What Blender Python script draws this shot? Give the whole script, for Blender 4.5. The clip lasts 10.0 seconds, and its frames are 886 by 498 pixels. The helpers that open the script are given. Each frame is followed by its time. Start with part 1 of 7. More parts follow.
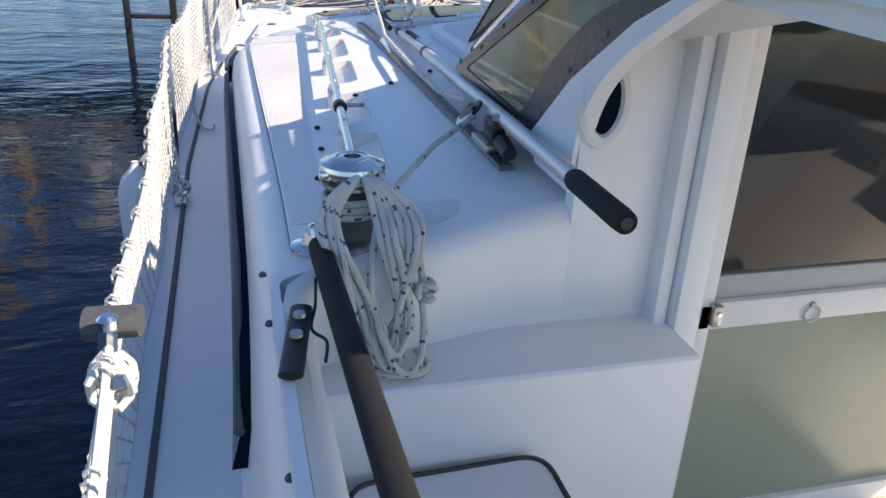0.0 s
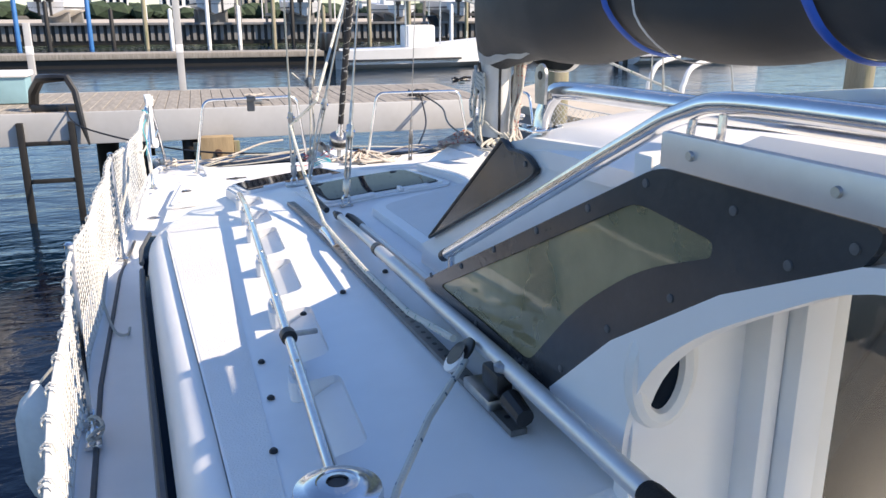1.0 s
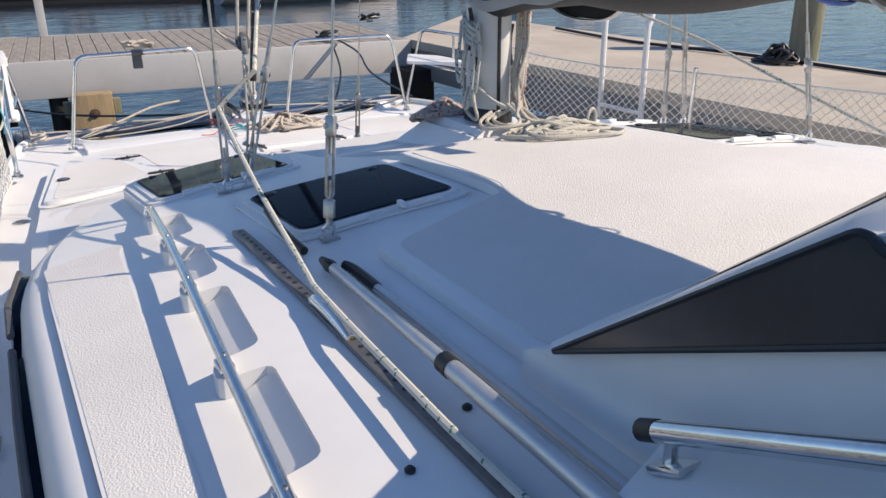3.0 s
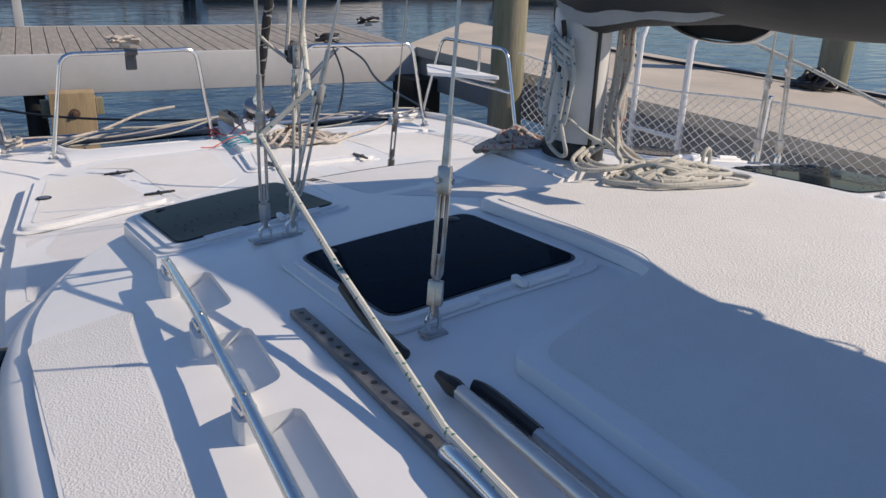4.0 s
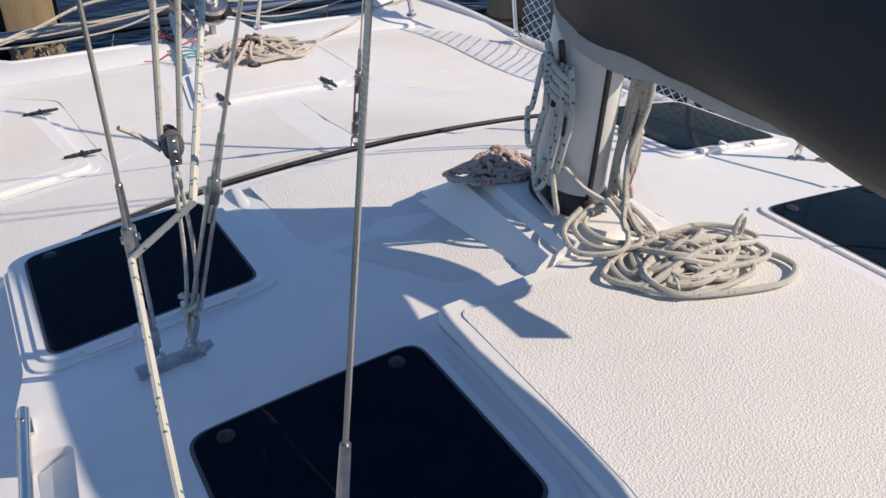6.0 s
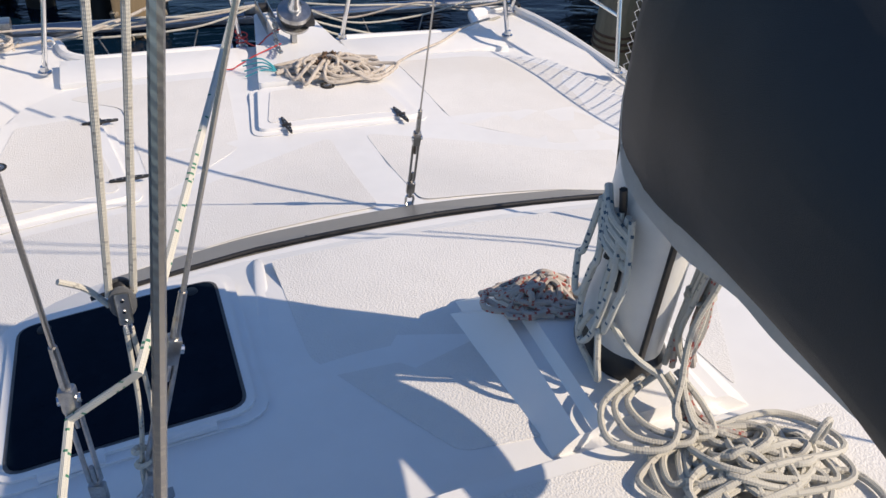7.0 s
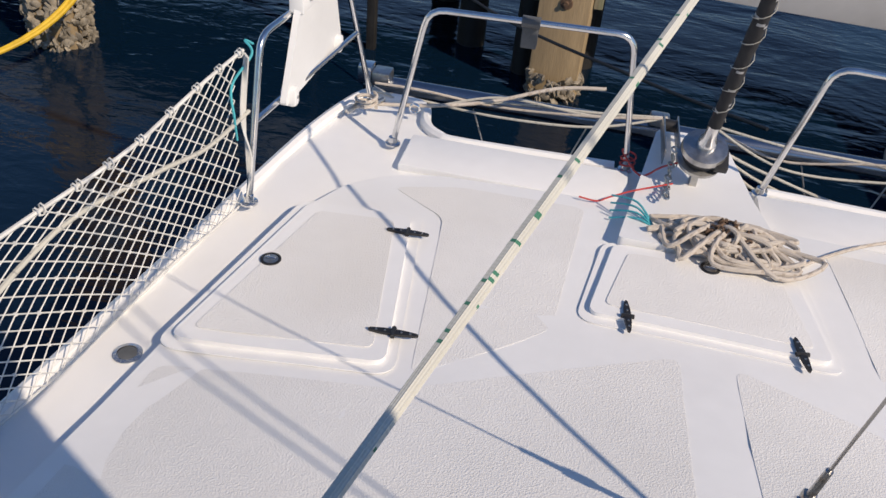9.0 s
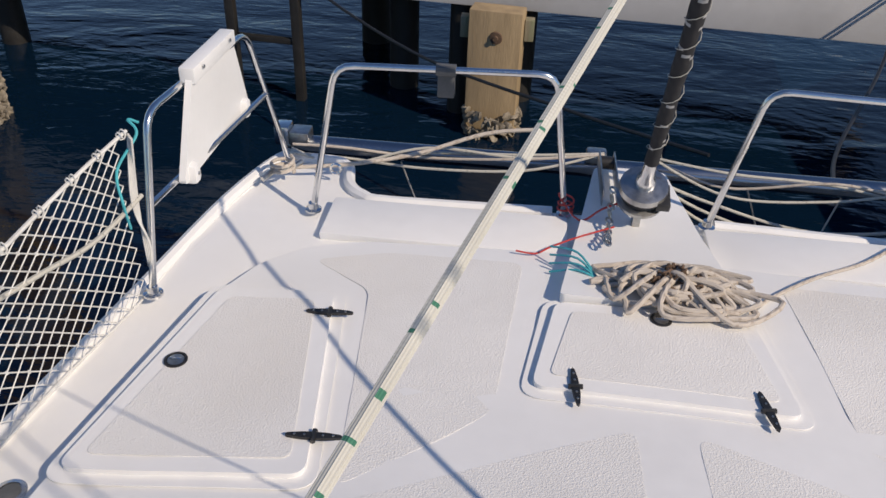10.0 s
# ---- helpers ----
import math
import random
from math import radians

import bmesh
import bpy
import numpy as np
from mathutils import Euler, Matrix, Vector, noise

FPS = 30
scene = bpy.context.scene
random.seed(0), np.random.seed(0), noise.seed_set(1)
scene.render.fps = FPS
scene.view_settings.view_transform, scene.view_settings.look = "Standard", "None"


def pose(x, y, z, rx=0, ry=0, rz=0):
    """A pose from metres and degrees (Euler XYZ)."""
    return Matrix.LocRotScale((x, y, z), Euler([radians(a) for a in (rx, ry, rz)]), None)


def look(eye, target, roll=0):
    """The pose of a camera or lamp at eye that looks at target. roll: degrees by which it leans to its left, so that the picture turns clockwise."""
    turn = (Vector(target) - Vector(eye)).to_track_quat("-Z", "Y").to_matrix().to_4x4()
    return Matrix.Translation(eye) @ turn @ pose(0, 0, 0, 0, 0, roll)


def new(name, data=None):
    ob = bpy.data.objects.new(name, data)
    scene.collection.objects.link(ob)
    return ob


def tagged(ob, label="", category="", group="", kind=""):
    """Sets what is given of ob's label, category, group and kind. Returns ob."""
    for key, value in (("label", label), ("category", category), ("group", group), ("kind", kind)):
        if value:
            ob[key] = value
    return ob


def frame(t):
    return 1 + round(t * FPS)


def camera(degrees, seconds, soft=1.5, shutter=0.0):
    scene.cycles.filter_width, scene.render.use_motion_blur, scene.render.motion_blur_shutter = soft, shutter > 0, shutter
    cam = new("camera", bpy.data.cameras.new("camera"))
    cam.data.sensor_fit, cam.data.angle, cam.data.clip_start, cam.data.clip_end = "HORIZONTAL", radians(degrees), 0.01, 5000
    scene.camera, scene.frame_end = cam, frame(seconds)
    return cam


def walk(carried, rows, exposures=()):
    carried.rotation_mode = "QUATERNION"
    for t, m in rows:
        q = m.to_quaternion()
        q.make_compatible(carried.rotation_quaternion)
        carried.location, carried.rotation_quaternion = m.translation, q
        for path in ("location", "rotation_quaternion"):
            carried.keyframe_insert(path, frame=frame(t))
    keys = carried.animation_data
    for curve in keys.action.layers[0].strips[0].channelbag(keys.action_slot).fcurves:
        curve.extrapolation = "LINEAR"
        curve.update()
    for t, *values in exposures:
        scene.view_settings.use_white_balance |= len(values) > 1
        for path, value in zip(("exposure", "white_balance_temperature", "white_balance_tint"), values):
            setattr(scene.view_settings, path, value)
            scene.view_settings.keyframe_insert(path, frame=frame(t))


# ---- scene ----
cam = camera(57.4, 10.0)
PATH = [
    (0, (-1.804, 0.128, 2.302), (-1.303, 1.872, 1.462), 2.9),
    (0.5, (-1.794, 0.389, 2.379), (-1.238, 2.209, 1.764), 0.2),
    (1, (-1.8, 0.612, 2.424), (-1.09, 2.396, 1.864), -0.1),
    (1.5, (-1.845, 0.901, 2.433), (-0.956, 2.597, 1.856), 2.1),
    (2, (-1.809, 1.211, 2.418), (-0.861, 2.849, 1.772), 2.0),
    (2.5, (-1.746, 1.537, 2.436), (-0.821, 3.177, 1.759), 0.3),
    (2.7, (-1.738, 1.62, 2.435), (-0.821, 3.255, 1.736), -0.8),
    (3.8, (-1.72, 2.368, 2.37), (-0.732, 3.955, 1.658), 1.6),
    (4, (-1.723, 2.484, 2.383), (-0.733, 4.074, 1.683), 2.1),
    (4.5, (-1.647, 2.722, 2.419), (-0.688, 4.315, 1.683), 2.1),
    (5, (-1.511, 2.981, 2.52), (-0.738, 4.622, 1.677), 0.4),
    (5.5, (-1.325, 3.023, 2.725), (-0.532, 4.529, 1.675), -0.0),
    (5.7, (-1.281, 3.052, 2.754), (-0.386, 4.475, 1.671), 2.2),
    (6.8, (-0.919, 3.412, 2.962), (-0.208, 4.861, 1.781), 5.0),
    (7, (-0.857, 3.481, 2.962), (-0.206, 4.947, 1.768), 5.2),
    (7.5, (-0.638, 3.777, 2.905), (-0.294, 5.338, 1.702), 4.4),
    (8, (-0.557, 4.063, 2.872), (-0.586, 5.701, 1.725), 5.6),
    (8.5, (-0.51, 4.38, 2.827), (-0.777, 5.989, 1.669), 5.6),
    (9, (-0.56, 4.645, 2.812), (-0.792, 6.245, 1.635), 6.1),
    (9.5, (-0.534, 4.815, 2.784), (-0.807, 6.463, 1.684), 4.7),
    (10, (-0.477, 4.936, 2.783), (-0.637, 6.594, 1.675), 2.2),
]
walk(cam, [(t, look(eye, target, roll)) for t, eye, target, roll in PATH],
     exposures=[(0, 0.57, 6850, 14), (0.5, 0.66, 6850, 14), (1.0, 0.74, 6900, 14), (2.5, 0.32, 6900, 14), (4.0, -0.22, 6750, 14), (5.5, -0.12, 6850, 14), (7.5, 0.0, 6850, 14), (8.5, -0.17, 6850, 14), (9.5, -0.36, 6750, 14), (10, -0.42, 6750, 14)])

# ---- world, sun ----
SUN = Vector((0.342, -0.226, 0.336)).normalized()
world = bpy.data.worlds.new("sky")
scene.world = world
world.use_nodes = True
wn = world.node_tree.nodes
sky = wn.new("ShaderNodeTexSky")
sky.sky_type = 'NISHITA'
sky.sun_disc = False
sky.sun_elevation = radians(39.3)
sky.sun_rotation = radians(123.5)
sky.air_density = 1.15
sky.dust_density = 0.15
sky.ozone_density = 3.0
wn["Background"].inputs["Strength"].default_value = 0.108
cool = wn.new("ShaderNodeMix")
cool.data_type, cool.blend_type = 'RGBA', 'MULTIPLY'
cool.inputs["Factor"].default_value = 1.0
cool.inputs["B"].default_value = (0.83, 0.98, 1.18, 1)
world.node_tree.links.new(sky.outputs[0], cool.inputs["A"])
world.node_tree.links.new(cool.outputs["Result"], wn["Background"].inputs["Color"])
sun = new("sun", bpy.data.lights.new("sun", 'SUN'))
sun.data.energy = 4.9
sun.data.angle = radians(0.5)
sun.data.color = (1.0, 0.88, 0.71)
sun.matrix_world = look(SUN * 50, (0, 0, 0))


# ---- materials ----
def material(name, base=(0.8, 0.8, 0.8), rough=0.5, metal=0.0, var=0.0, vscale=6.0, bump=0.0, bscale=120.0,
             second=None, mix_scale=2.0, mix_lo=0.45, mix_hi=0.65, coat=0.0, spec=0.5, fine=0.0, stretch=(1, 1, 1), detail=4.0):
    m = bpy.data.materials.new(name)
    m.use_nodes = True
    nt = m.node_tree
    n, l = nt.nodes, nt.links
    p = n["Principled BSDF"]
    p.inputs["Roughness"].default_value = rough
    p.inputs["Metallic"].default_value = metal
    p.inputs["Coat Weight"].default_value = coat
    p.inputs["Specular IOR Level"].default_value = spec
    tc = n.new("ShaderNodeTexCoord")
    mp = n.new("ShaderNodeMapping")
    mp.inputs["Scale"].default_value = stretch
    l.new(tc.outputs["Object"], mp.inputs["Vector"])
    vec = mp.outputs["Vector"]
    big = n.new("ShaderNodeTexNoise")
    big.inputs["Scale"].default_value = vscale
    big.inputs["Detail"].default_value = detail
    l.new(vec, big.inputs["Vector"])
    small = n.new("ShaderNodeTexNoise")
    small.inputs["Scale"].default_value = vscale * 9
    small.inputs["Detail"].default_value = 3
    l.new(vec, small.inputs["Vector"])
    add = n.new("ShaderNodeMath")
    add.operation = 'MULTIPLY_ADD'
    l.new(small.outputs["Fac"], add.inputs[0])
    add.inputs[1].default_value = fine if fine else 0.35
    l.new(big.outputs["Fac"], add.inputs[2])
    ramp = n.new("ShaderNodeMapRange")
    l.new(add.outputs[0], ramp.inputs["Value"])
    ramp.inputs["From Min"].default_value = 0.45
    ramp.inputs["From Max"].default_value = 0.95
    ramp.inputs["To Min"].default_value = 1 - var
    ramp.inputs["To Max"].default_value = 1 + var * 0.5
    mul = n.new("ShaderNodeMix")
    mul.data_type = 'RGBA'
    mul.blend_type = 'MULTIPLY'
    mul.inputs["Factor"].default_value = 1.0
    mul.inputs["A"].default_value = (*base, 1)
    l.new(ramp.outputs[0], mul.inputs["B"])
    col = mul.outputs["Result"]
    if second:
        w = n.new("ShaderNodeTexNoise")
        w.inputs["Scale"].default_value = mix_scale
        w.inputs["Detail"].default_value = 6
        l.new(vec, w.inputs["Vector"])
        r2 = n.new("ShaderNodeMapRange")
        r2.inputs["From Min"].default_value = mix_lo
        r2.inputs["From Max"].default_value = mix_hi
        l.new(w.outputs["Fac"], r2.inputs["Value"])
        mm = n.new("ShaderNodeMix")
        mm.data_type = 'RGBA'
        l.new(r2.outputs[0], mm.inputs["Factor"])
        l.new(col, mm.inputs["A"])
        mm.inputs["B"].default_value = (*second, 1)
        col = mm.outputs["Result"]
    l.new(col, p.inputs["Base Color"])
    rr = n.new("ShaderNodeMapRange")
    l.new(big.outputs["Fac"], rr.inputs["Value"])
    rr.inputs["To Min"].default_value = max(0.02, rough * 0.8)
    rr.inputs["To Max"].default_value = min(1, rough * 1.25)
    l.new(rr.outputs[0], p.inputs["Roughness"])
    if bump:
        bt = n.new("ShaderNodeTexNoise")
        bt.inputs["Scale"].default_value = bscale
        bt.inputs["Detail"].default_value = 3
        l.new(vec, bt.inputs["Vector"])
        bp = n.new("ShaderNodeBump")
        bp.inputs["Strength"].default_value = bump
        bp.inputs["Distance"].default_value = 0.01
        l.new(bt.outputs["Fac"], bp.inputs["Height"])
        l.new(bp.outputs["Normal"], p.inputs["Normal"])
    return m


M_GEL = material("gelcoat", (0.83, 0.83, 0.82), 0.34, var=0.07, vscale=1.6, bump=0.03, bscale=9, second=(0.72, 0.71, 0.68), mix_scale=0.9, mix_lo=0.55, mix_hi=0.85)
M_GELIN = material("gelcoat_cockpit", (0.80, 0.785, 0.745), 0.4, var=0.08, vscale=2.0, bump=0.03, bscale=14)
M_STEEL = material("stainless", (0.72, 0.72, 0.72), 0.16, 1.0, var=0.12, vscale=14, bump=0.02, bscale=60)
M_DULL = material("dull_steel", (0.5, 0.5, 0.49), 0.34, 1.0, var=0.3, vscale=30, bump=0.05, bscale=200, second=(0.33, 0.27, 0.21), mix_scale=25, mix_lo=0.55, mix_hi=0.75)
M_ALU = material("anodised_aluminium", (0.62, 0.63, 0.64), 0.42, 0.75, var=0.1, vscale=5, bump=0.03, bscale=40)
M_TRACK = material("grey_anodised_track", (0.20, 0.20, 0.20), 0.42, 0.6, var=0.25, vscale=20, bump=0.05, bscale=150)
M_DARKALU = material("dark_polished_aluminium", (0.34, 0.36, 0.39), 0.22, 1.0, var=0.15, vscale=5, bump=0.03, bscale=30)
M_MAST = material("painted_mast", (0.70, 0.70, 0.68), 0.38, 0.0, var=0.1, vscale=5, bump=0.03, bscale=40, second=(0.52, 0.51, 0.48), mix_scale=6, mix_lo=0.6, mix_hi=0.8)
M_ACRYL = material("dark_acrylic", (0.006, 0.013, 0.024), 0.05, spec=0.01, var=0.2, vscale=9, bump=0.008, bscale=30, second=(0.008, 0.015, 0.026), mix_scale=20, mix_lo=0.6, mix_hi=0.72)
M_RIMBLK = material("black_window_border", (0.046, 0.047, 0.050), 0.22, var=0.25, vscale=8, bump=0.05, bscale=80)
M_TRIWIN = material("grey_window_acrylic", (0.040, 0.043, 0.047), 0.18, var=0.2, vscale=5, bump=0.02, bscale=30)
M_BLACK = material("black_plastic", (0.018, 0.018, 0.019), 0.42, var=0.25, vscale=20, bump=0.06, bscale=200)
M_FOAM = material("black_foam_grip", (0.007, 0.007, 0.008), 0.85, var=0.3, vscale=30, bump=0.2, bscale=300)
M_RUBBER = material("grey_rubber", (0.10, 0.105, 0.11), 0.6, var=0.3, vscale=12, bump=0.1, bscale=150)
M_BAND = material("grey_front_window_cover", (0.20, 0.195, 0.18), 0.35, var=0.12, vscale=3, bump=0.01, bscale=20)
M_COVER = material("charcoal_sail_cover", (0.017, 0.021, 0.024), 0.62, var=0.35, vscale=3, bump=0.25, bscale=700, second=(0.030, 0.034, 0.036), mix_scale=1.6, mix_lo=0.5, mix_hi=0.75)
M_HEM = material("white_hem_tape", (0.7, 0.69, 0.66), 0.7, var=0.12, vscale=8, bump=0.1, bscale=400)
M_BLUE = material("blue_webbing", (0.02, 0.11, 0.5), 0.6, var=0.15, vscale=20, bump=0.15, bscale=500)
M_TEAL = material("teal_cord", (0.06, 0.42, 0.48), 0.7, var=0.2, vscale=30)
M_RED = material("red_cord", (0.55, 0.06, 0.05), 0.7, var=0.25, vscale=30)
M_NET = material("white_net_cord", (0.72, 0.71, 0.67), 0.8, var=0.2, vscale=25, bump=0.2, bscale=400)
M_PLY = material("white_plastic_board", (0.80, 0.80, 0.79), 0.42, var=0.05, vscale=4, bump=0.02, bscale=50)
M_GREEN = material("green_tinted_panel", (0.31, 0.335, 0.25), 0.25, var=0.07, vscale=3, bump=0.01, bscale=15)
M_VINYL = material("white_vinyl_cushion", (0.70, 0.71, 0.72), 0.45, var=0.05, vscale=6, bump=0.05, bscale=250)
M_BEIGE = material("beige_headliner", (0.76, 0.67, 0.40), 0.8, var=0.15, vscale=4, bump=0.05, bscale=200)
M_SEATIN = material("grey_upholstery", (0.30, 0.29, 0.26), 0.8, var=0.25, vscale=6, bump=0.1, bscale=200)
M_GREYEDGE = material("grey_glass_border", (0.42, 0.43, 0.41), 0.4, var=0.08, vscale=5)
M_SHADEIN = material("interior_shade", (0.05, 0.05, 0.05), 0.7, var=0.3, vscale=4)
M_RUST = material("rusty_chain", (0.16, 0.10, 0.065), 0.75, 0.2, var=0.45, vscale=40, bump=0.25, bscale=250)
M_FENDER = material("white_fender", (0.72, 0.72, 0.70), 0.45, var=0.1, vscale=6, second=(0.45, 0.44, 0.40), mix_scale=5, mix_lo=0.55, mix_hi=0.8)
M_PLANK = material("weathered_plank", (0.33, 0.30, 0.26), 0.8, var=0.35, vscale=3, bump=0.3, bscale=30, stretch=(6, 1, 1))
M_FASCIA = material("grey_dock_fascia", (0.50, 0.50, 0.50), 0.6, var=0.12, vscale=1.2, bump=0.05, bscale=20, second=(0.38, 0.38, 0.37), mix_scale=1.1, mix_lo=0.55, mix_hi=0.75)
M_CONC = material("pale_concrete", (0.52, 0.46, 0.38), 0.85, var=0.18, vscale=1.5, bump=0.3, bscale=50, second=(0.42, 0.38, 0.33), mix_scale=0.8, mix_lo=0.5, mix_hi=0.75)
M_CONCSHADE = material("shaded_grey_concrete", (0.27, 0.27, 0.27), 0.8, var=0.2, vscale=1.5, bump=0.2, bscale=40)
M_PILE = material("weathered_pile", (0.30, 0.27, 0.19), 0.85, var=0.35, vscale=3, bump=0.5, bscale=20, stretch=(3, 3, 0.4), second=(0.16, 0.18, 0.10), mix_scale=2.5, mix_lo=0.5, mix_hi=0.7)
M_WPILE = material("tan_timber", (0.38, 0.28, 0.16), 0.8, var=0.3, vscale=2.5, bump=0.3, bscale=25, stretch=(4, 4, 0.5))
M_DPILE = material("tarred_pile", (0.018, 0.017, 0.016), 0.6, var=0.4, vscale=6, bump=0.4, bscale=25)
M_OYST = material("oyster_shells", (0.30, 0.26, 0.20), 0.9, var=0.6, vscale=18, bump=0.6, bscale=60)
M_HULLW = material("white_hull", (0.74, 0.74, 0.74), 0.35, var=0.06, vscale=2)
M_DARKHULL = material("dark_bottom_paint", (0.02, 0.025, 0.035), 0.5, var=0.3, vscale=2)
M_LEAF = material("far_foliage", (0.035, 0.06, 0.03), 0.9, var=0.5, vscale=0.6)
M_BLUEP = material("blue_painted_pile", (0.03, 0.16, 0.42), 0.5, var=0.15, vscale=3)
M_TEALBIN = material("pale_blue_plastic", (0.24, 0.40, 0.45), 0.5, var=0.1, vscale=5)
M_YELLOW = material("yellow_cord", (0.75, 0.48, 0.03), 0.55, var=0.2, vscale=20)
M_BARREL = material("far_grey_planking", (0.22, 0.22, 0.22), 0.8, var=0.3, vscale=1)


def nonskid():
    m = material("nonskid_gelcoat", (0.785, 0.775, 0.75), 0.6, var=0.08, vscale=1.4, second=(0.72, 0.70, 0.66), mix_scale=1.2, mix_lo=0.55, mix_hi=0.8)
    n, l = m.node_tree.nodes, m.node_tree.links
    tc = n.new("ShaderNodeTexCoord")
    v = n.new("ShaderNodeTexVoronoi")
    v.inputs["Scale"].default_value = 240
    v.feature = 'SMOOTH_F1'
    l.new(tc.outputs["Object"], v.inputs["Vector"])
    no = n.new("ShaderNodeTexNoise")
    no.inputs["Scale"].default_value = 260
    l.new(tc.outputs["Object"], no.inputs["Vector"])
    s = n.new("ShaderNodeMath")
    s.operation = 'MULTIPLY_ADD'
    l.new(no.outputs["Fac"], s.inputs[0])
    s.inputs[1].default_value = 0.5
    l.new(v.outputs["Distance"], s.inputs[2])
    b = n.new("ShaderNodeBump")
    b.inputs["Strength"].default_value = 0.4
    b.inputs["Distance"].default_value = 0.0045
    l.new(s.outputs[0], b.inputs["Height"])
    l.new(b.outputs["Normal"], n["Principled BSDF"].inputs["Normal"])
    return m


M_SKID = nonskid()


def water():
    m = bpy.data.materials.new("harbour_water")
    m.use_nodes = True
    n, l = m.node_tree.nodes, m.node_tree.links
    p = n["Principled BSDF"]
    p.inputs["Base Color"].default_value = (0.002, 0.011, 0.026, 1)
    p.inputs["Roughness"].default_value = 0.05
    p.inputs["IOR"].default_value = 1.33
    tc = n.new("ShaderNodeTexCoord")
    mp = n.new("ShaderNodeMapping")
    mp.inputs["Scale"].default_value = (0.8, 1.6, 1)
    mp.inputs["Rotation"].default_value = (0, 0, radians(25))
    l.new(tc.outputs["Object"], mp.inputs["Vector"])
    hs = []
    for sc, w in ((0.9, 1.0), (4.5, 0.2), (16, 0.05)):
        t = n.new("ShaderNodeTexNoise")
        t.inputs["Scale"].default_value = sc
        t.inputs["Detail"].default_value = 3
        t.inputs["Distortion"].default_value = 0.6
        l.new(mp.outputs["Vector"], t.inputs["Vector"])
        k = n.new("ShaderNodeMath")
        k.operation = 'MULTIPLY'
        k.inputs[1].default_value = w
        l.new(t.outputs["Fac"], k.inputs[0])
        hs.append(k)
    a = n.new("ShaderNodeMath")
    l.new(hs[0].outputs[0], a.inputs[0])
    l.new(hs[1].outputs[0], a.inputs[1])
    c = n.new("ShaderNodeMath")
    l.new(a.outputs[0], c.inputs[0])
    l.new(hs[2].outputs[0], c.inputs[1])
    b = n.new("ShaderNodeBump")
    b.inputs["Strength"].default_value = 0.4
    b.inputs["Distance"].default_value = 0.10
    l.new(c.outputs[0], b.inputs["Height"])
    l.new(b.outputs["Normal"], p.inputs["Normal"])
    return m


def smoked(name, tint, rough=0.04, haze=0.12, grime_glow=(0.40, 0.40, 0.37)):
    m = bpy.data.materials.new(name)
    m.use_nodes = True
    n, l = m.node_tree.nodes, m.node_tree.links
    out = n["Material Output"]
    n.remove(n["Principled BSDF"])
    tr = n.new("ShaderNodeBsdfTransparent")
    tr.inputs["Color"].default_value = (*tint, 1)
    gl = n.new("ShaderNodeBsdfGlossy")
    gl.inputs["Roughness"].default_value = rough
    fr = n.new("ShaderNodeFresnel")
    fr.inputs["IOR"].default_value = 1.5
    # diffuse film: hazed acrylic, and in M_SMOKE also the painted glow of the interior
    dirt_or_glow = n.new("ShaderNodeBsdfDiffuse")
    dirt_or_glow.inputs["Color"].default_value = (*grime_glow, 1)
    nz = n.new("ShaderNodeTexNoise")
    nz.inputs["Scale"].default_value = 3
    nz.inputs["Detail"].default_value = 6
    tc = n.new("ShaderNodeTexCoord")
    l.new(tc.outputs["Object"], nz.inputs["Vector"])
    mr = n.new("ShaderNodeMapRange")
    mr.inputs["From Min"].default_value = 0.4
    mr.inputs["From Max"].default_value = 0.8
    mr.inputs["To Min"].default_value = haze * 0.4
    mr.inputs["To Max"].default_value = haze
    l.new(nz.outputs["Fac"], mr.inputs["Value"])
    m0 = n.new("ShaderNodeMixShader")
    l.new(mr.outputs[0], m0.inputs[0])
    l.new(tr.outputs[0], m0.inputs[1])
    l.new(dirt_or_glow.outputs[0], m0.inputs[2])
    m1 = n.new("ShaderNodeMixShader")
    l.new(fr.outputs[0], m1.inputs[0])
    l.new(m0.outputs[0], m1.inputs[1])
    l.new(gl.outputs[0], m1.inputs[2])
    l.new(m1.outputs[0], out.inputs["Surface"])
    return m


